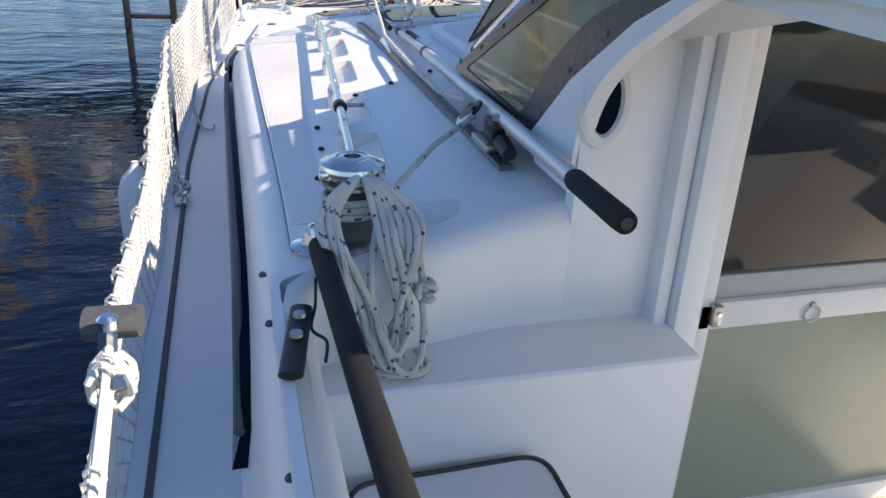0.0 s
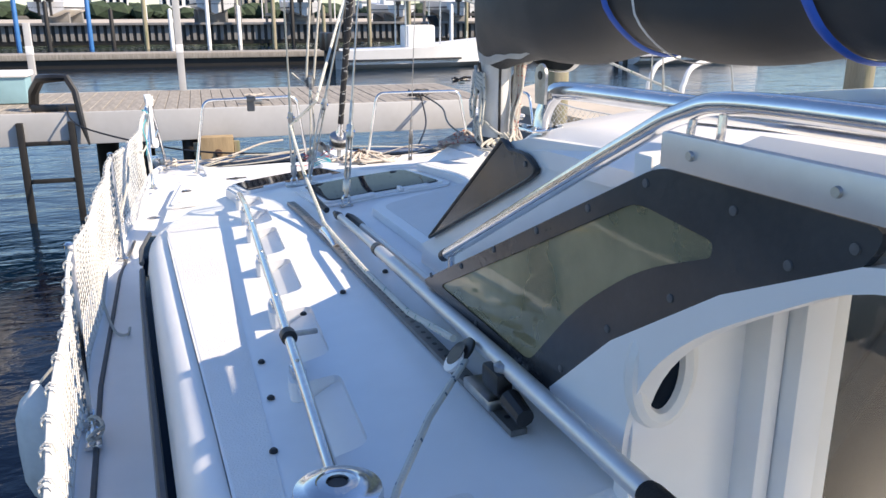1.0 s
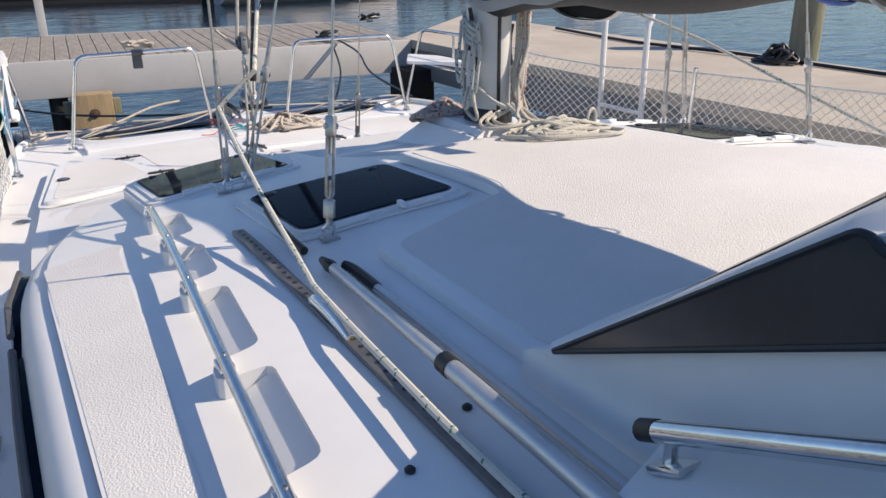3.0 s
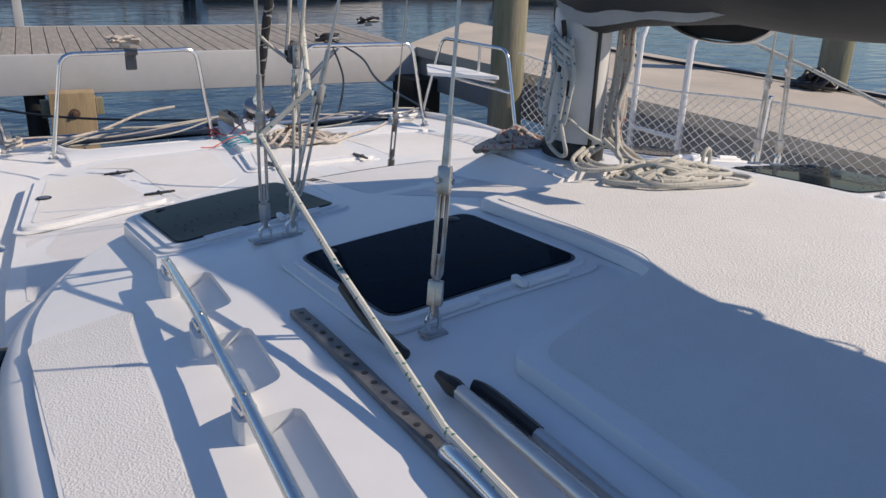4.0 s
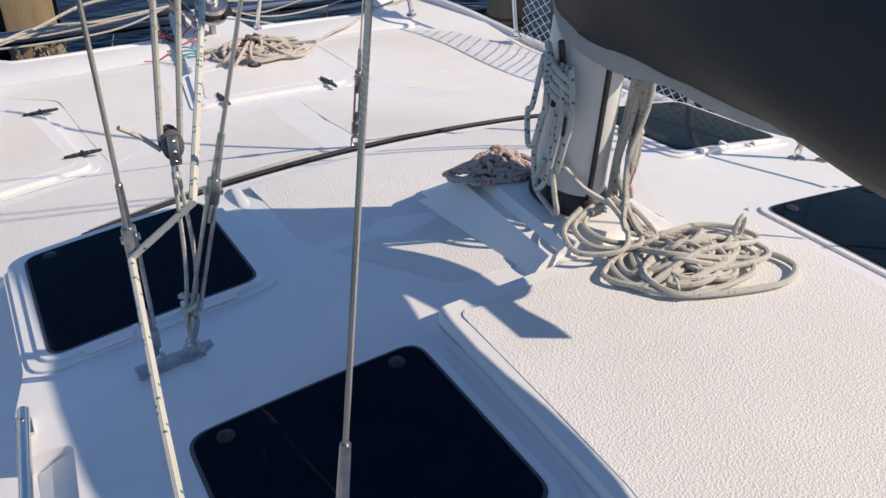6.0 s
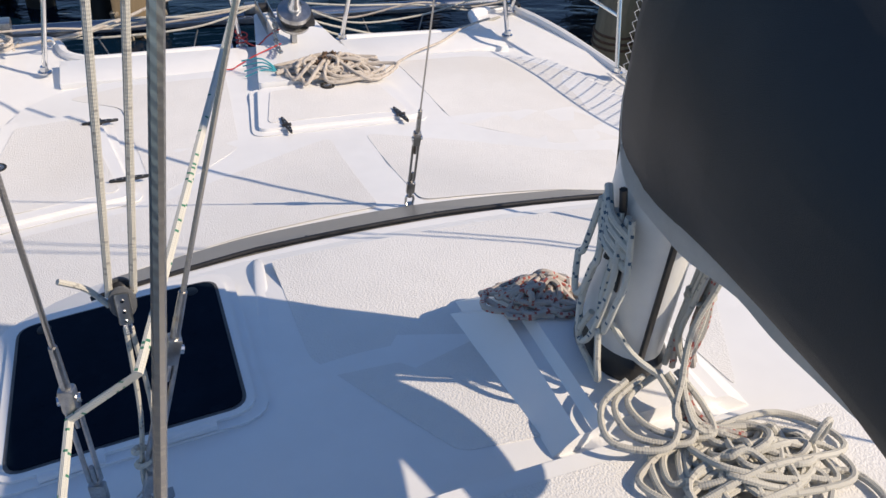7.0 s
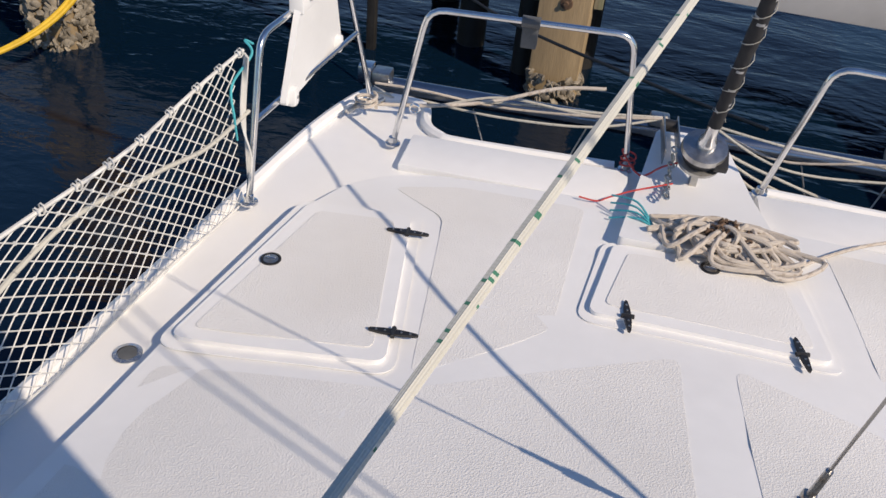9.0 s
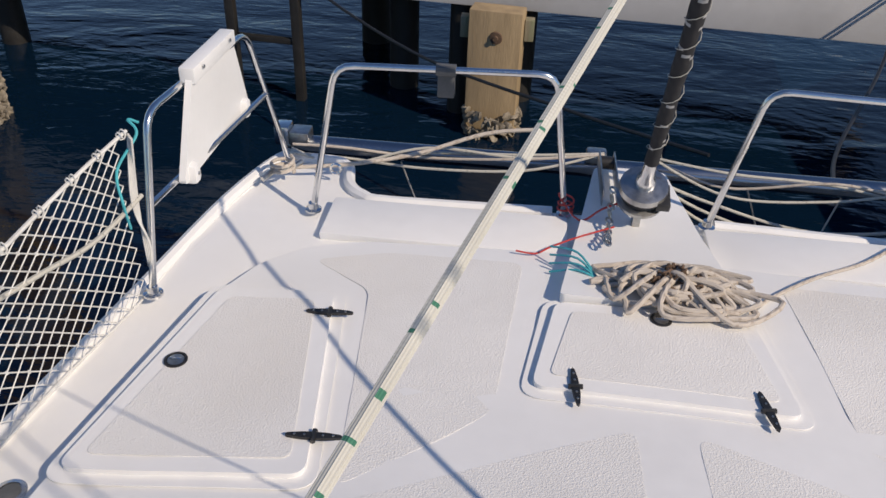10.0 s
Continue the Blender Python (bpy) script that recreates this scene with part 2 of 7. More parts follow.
def rope(name, base, fleck, amount=0.12, pitch=26.0, kind="braid"):
    """Cordage whose pattern follows the strand: u runs round it, v along it in metres."""
    m = bpy.data.materials.new(name)
    m.use_nodes = True
    n, l = m.node_tree.nodes, m.node_tree.links
    p = n["Principled BSDF"]
    p.inputs["Roughness"].default_value = 0.8
    uv = n.new("ShaderNodeUVMap")
    sep = n.new("ShaderNodeSeparateXYZ")
    l.new(uv.outputs[0], sep.inputs[0])
    def math_node(op, a, b):
        q = n.new("ShaderNodeMath")
        q.operation = op
        for i, s in enumerate((a, b)):
            if isinstance(s, (int, float)):
                q.inputs[i].default_value = s
            else:
                l.new(s, q.inputs[i])
        return q.outputs[0]
    along = math_node('MULTIPLY', sep.outputs["Y"], pitch)
    if kind == "braid":
        d1 = math_node('SINE', math_node('MULTIPLY', math_node('ADD', along, math_node('MULTIPLY', sep.outputs["X"], 4)), 12.566), 0)
        d2 = math_node('SINE', math_node('MULTIPLY', math_node('SUBTRACT', along, math_node('MULTIPLY', sep.outputs["X"], 4)), 12.566), 0)
        h = math_node('MULTIPLY', d1, d2)
    else:
        h = math_node('SINE', math_node('MULTIPLY', math_node('ADD', along, math_node('MULTIPLY', sep.outputs["X"], 3)), 6.2832), 0)
    wn_ = n.new("ShaderNodeTexWhiteNoise")
    wn_.noise_dimensions = '2D'
    cmb = n.new("ShaderNodeCombineXYZ")
    l.new(math_node('FLOOR', math_node('MULTIPLY', along, 4.5), 0), cmb.inputs[0])
    l.new(math_node('FLOOR', math_node('MULTIPLY', sep.outputs["X"], 6), 0), cmb.inputs[1])
    l.new(cmb.outputs[0], wn_.inputs["Vector"])
    f = math_node('LESS_THAN', wn_.outputs["Value"], amount)
    dirt_or_glow = n.new("ShaderNodeTexNoise")
    dirt_or_glow.inputs["Scale"].default_value = 9
    tc = n.new("ShaderNodeTexCoord")
    l.new(tc.outputs["Object"], dirt_or_glow.inputs["Vector"])
    dm = n.new("ShaderNodeMix")
    dm.data_type = 'RGBA'
    l.new(dirt_or_glow.outputs["Fac"], dm.inputs["Factor"])
    dm.inputs["A"].default_value = (*base, 1)
    dm.inputs["B"].default_value = (*[c * 0.72 for c in base], 1)
    mx = n.new("ShaderNodeMix")
    mx.data_type = 'RGBA'
    l.new(f, mx.inputs["Factor"])
    l.new(dm.outputs["Result"], mx.inputs["A"])
    mx.inputs["B"].default_value = (*fleck, 1)
    l.new(mx.outputs["Result"], p.inputs["Base Color"])
    b = n.new("ShaderNodeBump")
    b.inputs["Strength"].default_value = 0.06 if kind == "wire" else 0.28
    b.inputs["Distance"].default_value = 0.002
    l.new(h, b.inputs["Height"])
    l.new(b.outputs["Normal"], p.inputs["Normal"])
    if kind == "wire":
        p.inputs["Metallic"].default_value = 1.0
        p.inputs["Roughness"].default_value = 0.35
    return m


M_WATER = water()
# strong yellow film: aged haze plus the lit lining's glow, put into the colour
M_SMOKE = smoked("smoked_acrylic", (0.84, 0.80, 0.60), haze=0.80, grime_glow=(0.66, 0.58, 0.34))
M_GLASS = smoked("cabin_glass", (0.74, 0.78, 0.78), haze=0.10)
M_SHEET = rope("blue_flecked_sheet", (0.66, 0.66, 0.60), (0.06, 0.11, 0.16), 0.06, 34)
M_GSHEET = rope("green_flecked_sheet", (0.68, 0.67, 0.60), (0.05, 0.20, 0.13), 0.05, 46)
M_HALY = rope("grey_halyard", (0.60, 0.58, 0.51), (0.34, 0.33, 0.30), 0.05, 46)
M_PINK = rope("red_flecked_halyard", (0.52, 0.47, 0.42), (0.38, 0.10, 0.08), 0.14, 40)
M_OLD = rope("weathered_three_strand", (0.58, 0.52, 0.45), (0.40, 0.34, 0.28), 0.12, 22, "twist")
M_WIRE = rope("twisted_wire", (0.60, 0.57, 0.53), (0.55, 0.52, 0.47), 0.25, 130, "wire")
M_LUFF = rope("black_luff_wrap", (0.022, 0.022, 0.025), (0.35, 0.35, 0.35), 0.04, 20, "twist")


# ---- geometry helpers ----
def finish(name, bm, mat, parent=None, label="", smooth=35):
    bmesh.ops.recalc_face_normals(bm, faces=bm.faces)
    me = bpy.data.meshes.new(name)
    bm.to_mesh(me)
    bm.free()
    for m in (mat if isinstance(mat, (list, tuple)) else [mat]):
        me.materials.append(m)
    ob = new(name, me)
    if smooth:
        me.shade_smooth()
        me.set_sharp_from_angle(angle=radians(smooth))
    if parent:
        ob.parent = parent
    if label:
        ob["label"] = label
    return ob


def part(name, bm, mat, parent, label="", smooth=35):
    return finish(name, bm, mat, parent, label, smooth)


def thing(name, label, category, group="", at=(0, 0, 0), kind=""):
    return tagged(new(name), label, category, group, kind) if at == (0, 0, 0) else place(tagged(new(name), label, category, group, kind), at)


def place(ob, at):
    ob.location = at
    return ob


def spline(pts, k=8, closed=False):
    P = [Vector(p) for p in pts]
    n = len(P)
    out = []
    for i in range(n if closed else n - 1):
        a, b, c, d = ((P[(i + j) % n] for j in (-1, 0, 1, 2)) if closed else
                      (P[max(i - 1, 0)], P[i], P[i + 1], P[min(i + 2, n - 1)]))
        for s in range(k):
            t = s / k
            out.append(0.5 * ((2 * b) + (c - a) * t + (2 * a - 5 * b + 4 * c - d) * t * t + (3 * b - a - 3 * c + d) * t ** 3))
    if not closed:
        out.append(P[-1])
    return out


def sweep(bm, pts, r, n=8, closed=False, flat=1.0):
    """A tube along pts; r is one radius or one for each point. UVs: round, and metres along."""
    P = [Vector(p) for p in pts]
    m = len(P)
    R = r if isinstance(r, (list, tuple)) else [r] * m
    uvl = bm.loops.layers.uv.verify()
    up = Vector((0, 0, 1))
    rings, dist, d = [], [], 0.0
    prev = None
    for i in range(m):
        t = ((P[(i + 1) % m] - P[i - 1]) if closed else (P[min(i + 1, m - 1)] - P[max(i - 1, 0)]))
        t = t.normalized() if t.length > 1e-9 else Vector((0, 0, 1))
        if prev is None:
            a = up if abs(t.z) < 0.95 else Vector((1, 0, 0))
            u = t.cross(a).normalized()
        else:
            u = (prev - t * prev.dot(t)).normalized()
        prev = u
        v = t.cross(u)
        if i:
            d += (P[i] - P[i - 1]).length
        dist.append(d)
        rings.append([bm.verts.new(P[i] + R[i] * (u * math.cos(2 * math.pi * j / n) + flat * v * math.sin(2 * math.pi * j / n))) for j in range(n)])
    last = m if closed else m - 1
    for i in range(last):
        A, B = rings[i], rings[(i + 1) % m]
        d0 = dist[i]
        d1 = dist[i + 1] if i + 1 < m else d0 + (P[0] - P[i]).length
        for j in range(n):
            k = (j + 1) % n
            f = bm.faces.new((A[j], A[k], B[k], B[j]))
            for lp, q in zip(f.loops, ((j / n, d0), ((j + 1) / n, d0), ((j + 1) / n, d1), (j / n, d1))):
                lp[uvl].uv = q
    if not closed:
        bm.faces.new(rings[0])
        bm.faces.new(rings[-1])
    return bm


def tube(pts, r, n=8, closed=False, flat=1.0):
    return sweep(bmesh.new(), pts, r, n, closed, flat)


def box(bm, size, m=None, bevel=0.0, seg=2):
    r = bmesh.ops.create_cube(bm, size=1.0)
    vs = r["verts"]
    bmesh.ops.scale(bm, vec=size, verts=vs)
    if bevel:
        es = {e for v in vs for e in v.link_edges}
        r2 = bmesh.ops.bevel(bm, geom=list(es), offset=bevel, segments=seg, affect='EDGES', profile=0.6)
        vs = list({v for f in r2["faces"] for v in f.verts} | {v for v in vs if v.is_valid})
    if m is not None:
        bmesh.ops.transform(bm, matrix=m if isinstance(m, Matrix) else Matrix.Translation(m), verts=vs)
    return bm


def boxm(size, m=None, bevel=0.0, seg=2):
    return box(bmesh.new(), size, m, bevel, seg)


def lathe(profile, at=(0, 0, 0), n=24, m=None):
    """Turned shape: profile rows (radius, height)."""
    bm = bmesh.new()
    rings = [[bm.verts.new((r * math.cos(2 * math.pi * j / n), r * math.sin(2 * math.pi * j / n), z)) for j in range(n)] for r, z in profile]
    for A, B in zip(rings, rings[1:]):
        for j in range(n):
            bm.faces.new((A[j], A[(j + 1) % n], B[(j + 1) % n], B[j]))
    bm.faces.new(rings[0])
    bm.faces.new(rings[-1])
    mt = m if m is not None else Matrix.Translation(at)
    bmesh.ops.transform(bm, matrix=mt, verts=bm.verts)
    return bm


def aim(at, direction):
    """A pose at a point whose z axis runs along a direction."""
    return Matrix.Translation(at) @ Vector(direction).normalized().to_track_quat('Z', 'Y').to_matrix().to_4x4()


def rounded(pts, r, k=5):
    """A polygon with its corners rounded; r is one radius or one for each corner."""
    out = []
    n = len(pts)
    for i in range(n):
        p, a, b = Vector(pts[i][:2]), Vector(pts[i - 1][:2]), Vector(pts[(i + 1) % n][:2])
        ri = r[i] if isinstance(r, (list, tuple)) else r
        u, v = (a - p), (b - p)
        q = min(ri, u.length * 0.45, v.length * 0.45)
        s, e = p + u.normalized() * q, p + v.normalized() * q
        for j in range(k + 1):
            t = j / k
            out.append((1 - t) ** 2 * s + 2 * t * (1 - t) * p + t * t * e)
    return out


def draped(outline, zf, step=0.12, thick=0.0, lift=0.0, bm=None):
    """A sheet with that outline that lies on the surface zf(x, y), with an edge of the given thickness."""
    bm = bm or bmesh.new()
    t = bmesh.new()
    f = t.faces.new([t.verts.new((p[0], p[1], 0)) for p in outline])
    xs = [p[0] for p in outline]
    ys = [p[1] for p in outline]
    for ax, lo, hi in ((0, min(xs), max(xs)), (1, min(ys), max(ys))):
        k = int((hi - lo) / step)
        for i in range(1, k + 1):
            c = [0, 0, 0]
            nrm = [0, 0, 0]
            c[ax] = lo + (hi - lo) * i / (k + 1)
            nrm[ax] = 1
            bmesh.ops.bisect_plane(t, geom=t.verts[:] + t.edges[:] + t.faces[:], plane_co=c, plane_no=nrm)
    if thick:
        ext = bmesh.ops.extrude_face_region(t, geom=t.faces[:])
        top = [g for g in ext["geom"] if isinstance(g, bmesh.types.BMVert)]
        tops = set(top)
        for v in t.verts:
            v.co.z = zf(v.co.x, v.co.y) + lift + (thick if v in tops else 0)
    else:
        for v in t.verts:
            v.co.z = zf(v.co.x, v.co.y) + lift
    me = bpy.data.meshes.new("t")
    t.to_mesh(me)
    t.free()
    bm.from_mesh(me)
    bpy.data.meshes.remove(me)
    return bm


def plate(pts3, thick, normal):
    """A flat plate with corners in space, given a thickness along a normal."""
    bm = bmesh.new()
    nv = Vector(normal).normalized() * thick
    a = [bm.verts.new(Vector(p)) for p in pts3]
    b = [bm.verts.new(Vector(p) + nv) for p in pts3]
    bm.faces.new(a)
    bm.faces.new(b)
    for i in range(len(a)):
        j = (i + 1) % len(a)
        bm.faces.new((a[i], a[j], b[j], b[i]))
    return bm


def lerp(tab, v):
    if v <= tab[0][0]:
        return tab[0][1]
    for (a, p), (b, q) in zip(tab, tab[1:]):
        if v <= b:
            s = (v - a) / (b - a)
            return p + (q - p) * s
    return tab[-1][1]


def soft_step(a, b, v):
    t = max(0.0, min(1.0, (v - a) / (b - a)))
    return t * t * (3 - 2 * t)

# ---- the surfaces of the deck ----
SIDE_Z = [(-2, 1.15), (4.5, 1.155), (6.2, 1.17), (7.0, 1.165), (8.1, 1.125)]
CAMBER = [(5.0, 0.23), (5.4, 0.21), (5.75, 0.175), (6.2, 0.085), (6.63, 0.04), (7.0, 0.036), (7.7, 0.0), (9, 0.0)]
SPREAD = [(5.6, 1.72), (6.4, 1.32)]
CROWN = [(-1, 1.80), (1.8, 1.785), (2.6, 1.768), (3.8, 1.737), (4.27, 1.703), (4.77, 1.624), (5.26, 1.564), (5.6, 1.515)]


def fore_z(x, y):
    return lerp(SIDE_Z, y) + lerp(CAMBER, y) * max(0.0, 1 - (x / lerp(SPREAD, y)) ** 2)


def deck_z(x, y):
    k = soft_step(4.9, 5.7, y)
    return lerp(SIDE_Z, y) * 1.0 + k * (lerp(CAMBER, y) * max(0.0, 1 - (x / lerp(SPREAD, y)) ** 2) - 0.02 * (1 if abs(x) < 1.5 else 0.4)) - 0.005 - 0.034 * soft_step(4.9, 5.4, y) * soft_step(7.3, 6.95, y)


def roof_z(x, y):
    return lerp(CROWN, y) - 0.058 * x * x


def base_z(x, y):
    return roof_z(x, y) - 0.045


def plat_z(x, y):
    return base_z(x, y) + 0.045 * soft_step(5.43, 5.26, y)


def mirror(pts):
    return [(-p[0], p[1]) for p in reversed(pts)]


# water, one sheet to the horizon
bm = bmesh.new()
bmesh.ops.create_grid(bm, x_segments=8, y_segments=8, size=3000)
tagged(finish("water", bm, M_WATER, smooth=0), "dark blue rippled harbour water", "water", kind="structure")

# deck and hulls
HALF = [(-2.14, -1.6), (-2.13, 0.5), (-2.1, 2.0), (-2.07, 3.5), (-1.99, 4.8), (-1.90, 5.6), (-1.80, 6.3), (-1.71, 7.0), (-1.62, 7.6), (-1.53, 8.02), (-1.47, 8.07), (-1.30, 8.07), (-1.22, 8.02), (-1.18, 7.86), (-1.10, 7.77), (-0.98, 7.74), (-0.34, 7.77)]
DECK = HALF + mirror(HALF) + [(1.66, -1.6), (1.66, 1.94), (-1.66, 1.94), (-1.66, -1.6)]
deck_out = [Vector(p) for p in DECK]
deck = tagged(finish("deck", draped(deck_out, deck_z, 0.2, -0.05), M_GEL), "white gelcoat catamaran side deck and bow", "deck", kind="structure")
bm = bmesh.new()
rings = []
for z, s in ((1.10, 1.0), (0.75, 1.005), (0.45, 0.99)):
    rings.append([bm.verts.new((p.x * s, p.y - (1.1 - z) * 0.05, z)) for p in deck_out])
for A, B in zip(rings, rings[1:]):
    for j in range(len(A)):
        k = (j + 1) % len(A)
        bm.faces.new((A[j], A[k], B[k], B[j]))
bm.faces.new(rings[-1])
topside = tagged(finish("topside", bm, M_HULLW), "glossy white catamaran topsides", "hull", kind="structure")
for sx in (-1, 1):
    bm = bmesh.new()
    rows = []
    for y, w in ((-1.6, 0.40), (3, 0.45), (6, 0.30), (7.4, 0.17), (7.98, 0.04)):
        e = abs(lerp([(p[1], p[0]) for p in HALF[:10]], y))
        c = sx * (e - 0.34 if y < 7.5 else e - 0.15)
        rows.append([bm.verts.new((c + q * w, y, z)) for q, z in ((-1, 0.52), (-0.8, -0.2), (0, -0.5), (0.8, -0.2), (1, 0.52))])
    for A, B in zip(rows, rows[1:]):
        for j in range(4):
            bm.faces.new((A[j], A[j + 1], B[j + 1], B[j]))
    part("hull", bm, M_HULLW, topside)

# rounded lip along the gunwale and bow
for sx in (-1, 1):
    pts = spline([(sx * abs(p[0]) - sx * 0.022, p[1] - (0.02 if p[1] > 7.7 else 0), deck_z(p[0], p[1]) + 0.012) for p in HALF], 4)
    part("gunwale_lip", tube(pts, 0.026, 8), M_GEL, deck)
    part("deck_seam", tube([(sx * (abs(p[0]) - 0.11), p[1], deck_z(p[0], p[1]) + 0.003) for p in HALF[:6]], 0.009, 6), M_RUBBER, deck, "dark grey sealant seam")

# coachroof
RH = [(-1.675, -0.6), (-1.675, 1.22), (-1.675, 1.43), (-1.48, 1.455), (-1.30, 1.50), (-0.93, 1.51), (-0.93, 1.92)]
PORT = [(0, 5.47), (-0.6, 5.455), (-1.1, 5.39), (-1.45, 5.17), (-1.65, 4.82), (-1.735, 4.35), (-1.755, 3.6), (-1.765, 2.0), (-1.79, 1.0), (-1.80, -0.6)]
curve = [(v.x, v.y) for v in spline([(p[0], p[1], 0) for p in PORT], 5)]
full = mirror(curve)[:-1] + curve
tailp = [(v.x, v.y) for v in rounded([(-1.80, -0.6)] + RH + mirror(RH) + [(1.80, -0.6)], 0.05, 3)]
ROOF = [Vector(p) for p in full[1:-1] + tailp]
bm = bmesh.new()
n = len(ROOF)
nor = []
for i in range(n):
    t = ROOF[(i + 1) % n] - ROOF[i - 1]
    nor.append(Vector((t.y, -t.x)).normalized())
rings = []
for step in range(8):
    ring = []
    for p, q in zip(ROOF, nor):
        f = soft_step(0.45, 0.98, q.y) if p.y > 4.7 else 0.0
        r = 0.085 + (0.028 - 0.085) * f
        inner = p.y < 1.95 and abs(p.x) < 1.72
        if inner:
            r = 0.05
        top = base_z(p.x, p.y) + (0.045 if inner and p.y > 1.35 and p.y < 1.6 else 0)
        if step == 0:
            o = 0.045 + 0.24 * f
            c = p + q * (o if not inner else 0.0)
            z = (deck_z(c.x, c.y) if not inner else 0.85) - 0.03
            if f > 0:
                z = z * (1 - f) + f * (fore_z(c.x, c.y) - 0.012)
        else:
            a = (step - 1) / 6 * math.pi / 2
            c = p - q * r * (1 - math.cos(a))
            z = top - r + r * math.sin(a)
        ring.append(bm.verts.new((c.x, c.y, z)))
    rings.append(ring)
for A, B in zip(rings, rings[1:]):
    for j in range(n):
        bm.faces.new((A[j], A[(j + 1) % n], B[(j + 1) % n], B[j]))
cap = [Vector((v.co.x, v.co.y)) for v in rings[-1]]
draped(cap, base_z, 0.22, bm=bm)
bmesh.ops.remove_doubles(bm, verts=bm.verts, dist=0.0015)
roof = tagged(finish("coachroof", bm, M_GEL, smooth=50), "white gelcoat coachroof with rounded shoulders", "coachroof", kind="structure")


def skid(name, pts, r, zf, parent, lift=0.0, thick=0.0012):
    return part(name, draped(rounded(pts, r), zf, 0.2, thick, lift), M_SKID, parent, "raised pebbled nonskid panel")


# raised middle of the roof; its edge is scooped out between the feet of the grab rail
RAIL = lambda y: -1.298 - (4.54 - y) * 0.0835
SCOOPS = [(4.12, 4.40), (3.72, 3.98), (3.27, 3.62), (2.83, 3.17), (2.34, 2.68), (1.90, 2.22)]
edge = [(-0.6, 5.40), (-1.06, 5.335), (-1.285, 5.24), (-1.285, 4.72), (RAIL(4.58) - 0.02, 4.58)]
for a, b in SCOOPS:
    edge += [(RAIL(b) - 0.022, b + 0.012), (RAIL(b) + 0.085, b), (RAIL(a) + 0.085, a), (RAIL(a) - 0.022, a - 0.012)]
edge += [(RAIL(1.78) - 0.03, 1.78), (-1.675, 1.66), (-1.745, 1.45), (-1.765, -0.55), (-1.735, -0.55), (-1.728, 1.475), (-1.48, 1.498), (-1.30, 1.543), (-0.99, 1.554), (-0.99, 1.97)]
platform = part("roof_platform", draped(rounded(edge + mirror(edge), 0.028, 3), base_z, 0.25, 0.045), M_GEL, roof, "raised white roof panel with scooped edge", smooth=30)
for v in platform.data.vertices:
    v.co.z = min(v.co.z, plat_z(v.co.x, v.co.y) + 0.0002)
for sx in (-1, 1):
    for a, b in SCOOPS:
        bm = bmesh.new()
        x0, x1 = RAIL(b) + 0.0, RAIL(b) + 0.09
        vs = [(RAIL(a) + 0.012, a, 0.002), (RAIL(a) + 0.09, a, 0.034), (RAIL(b) + 0.09, b, 0.034), (RAIL(b) + 0.012, b, 0.002)]
        lo = [bm.verts.new((-sx * x, y, base_z(x, y) - 0.01)) for x, y, d in vs]
        hi = [bm.verts.new((-sx * x, y, base_z(x, y) + d)) for x, y, d in vs]
        bm.faces.new(hi)
        for j in range(4):
            k = (j + 1) % 4
            bm.faces.new((lo[j], lo[k], hi[k], hi[j]))
        part("scoop", bm, M_GEL, roof)

# nonskid panels on the coachroof
skid("nonskid_panel", [(-1.655, 4.42), (-1.675, 1.80), (-1.60, 1.80), (-1.445, 4.30), (-1.40, 4.42)], 0.05, base_z, roof)
skid("nonskid_panel", [(1.655, 4.42), (1.40, 4.42), (1.445, 4.30), (1.60, 1.80), (1.675, 1.80)], 0.05, base_z, roof)
cp_ = [(-0.475, 4.31), (-0.49, 3.585), (-0.95, 3.50), (-0.97, 2.75), (0.97, 2.75), (0.95, 3.50), (0.49, 3.585), (0.475, 4.31)]
part("centre_panel", draped(rounded(cp_, [0.03, 0.09, 0.05, 0.05, 0.05, 0.05, 0.09, 0.03]), roof_z, 0.2, 0.030), M_GEL, roof, "raised white centre panel", smooth=40)
skid("nonskid_panel", [(-0.44, 4.27), (-0.455, 3.62), (-0.91, 3.46), (-0.93, 2.80), (0.93, 2.80), (0.91, 3.46), (0.455, 3.62), (0.44, 4.27)], [0.03, 0.09, 0.05, 0.05, 0.05, 0.05, 0.09, 0.03], roof_z, roof, 0.030)
skid("nonskid_panel", [(-0.57, 5.33), (-0.57, 4.84), (-0.36, 4.42), (-0.16, 4.40), (-0.16, 4.75), (0.3, 4.75), (0.3, 4.40), (0.57, 4.84), (0.57, 5.33)], 0.03, plat_z, roof)
skid("nonskid_panel", [(-1.50, 1.68), (-1.485, 1.535), (-1.36, 1.575), (-1.33, 1.66)], 0.03, plat_z, roof)
# low moulded ridge that steps the roof up beside each forward hatch
for sx in (-1, 1):
    rg = [Vector((sx * x, y, plat_z(x, y) - 0.003)) for x, y in ((0.60, 5.40), (0.605, 5.32), (0.625, 5.16), (0.645, 4.98), (0.655, 4.82), (0.66, 4.74))]
    part("moulded_ridge", tube(spline(rg, 4), [0.004 + 0.013 * math.sin(math.pi * min(1, (i + 1) / 9) / 2) * (1 - 0.9 * soft_step(11, 20, i)) for i in range(21)], 14, flat=0.2), M_GEL, roof, smooth=60)

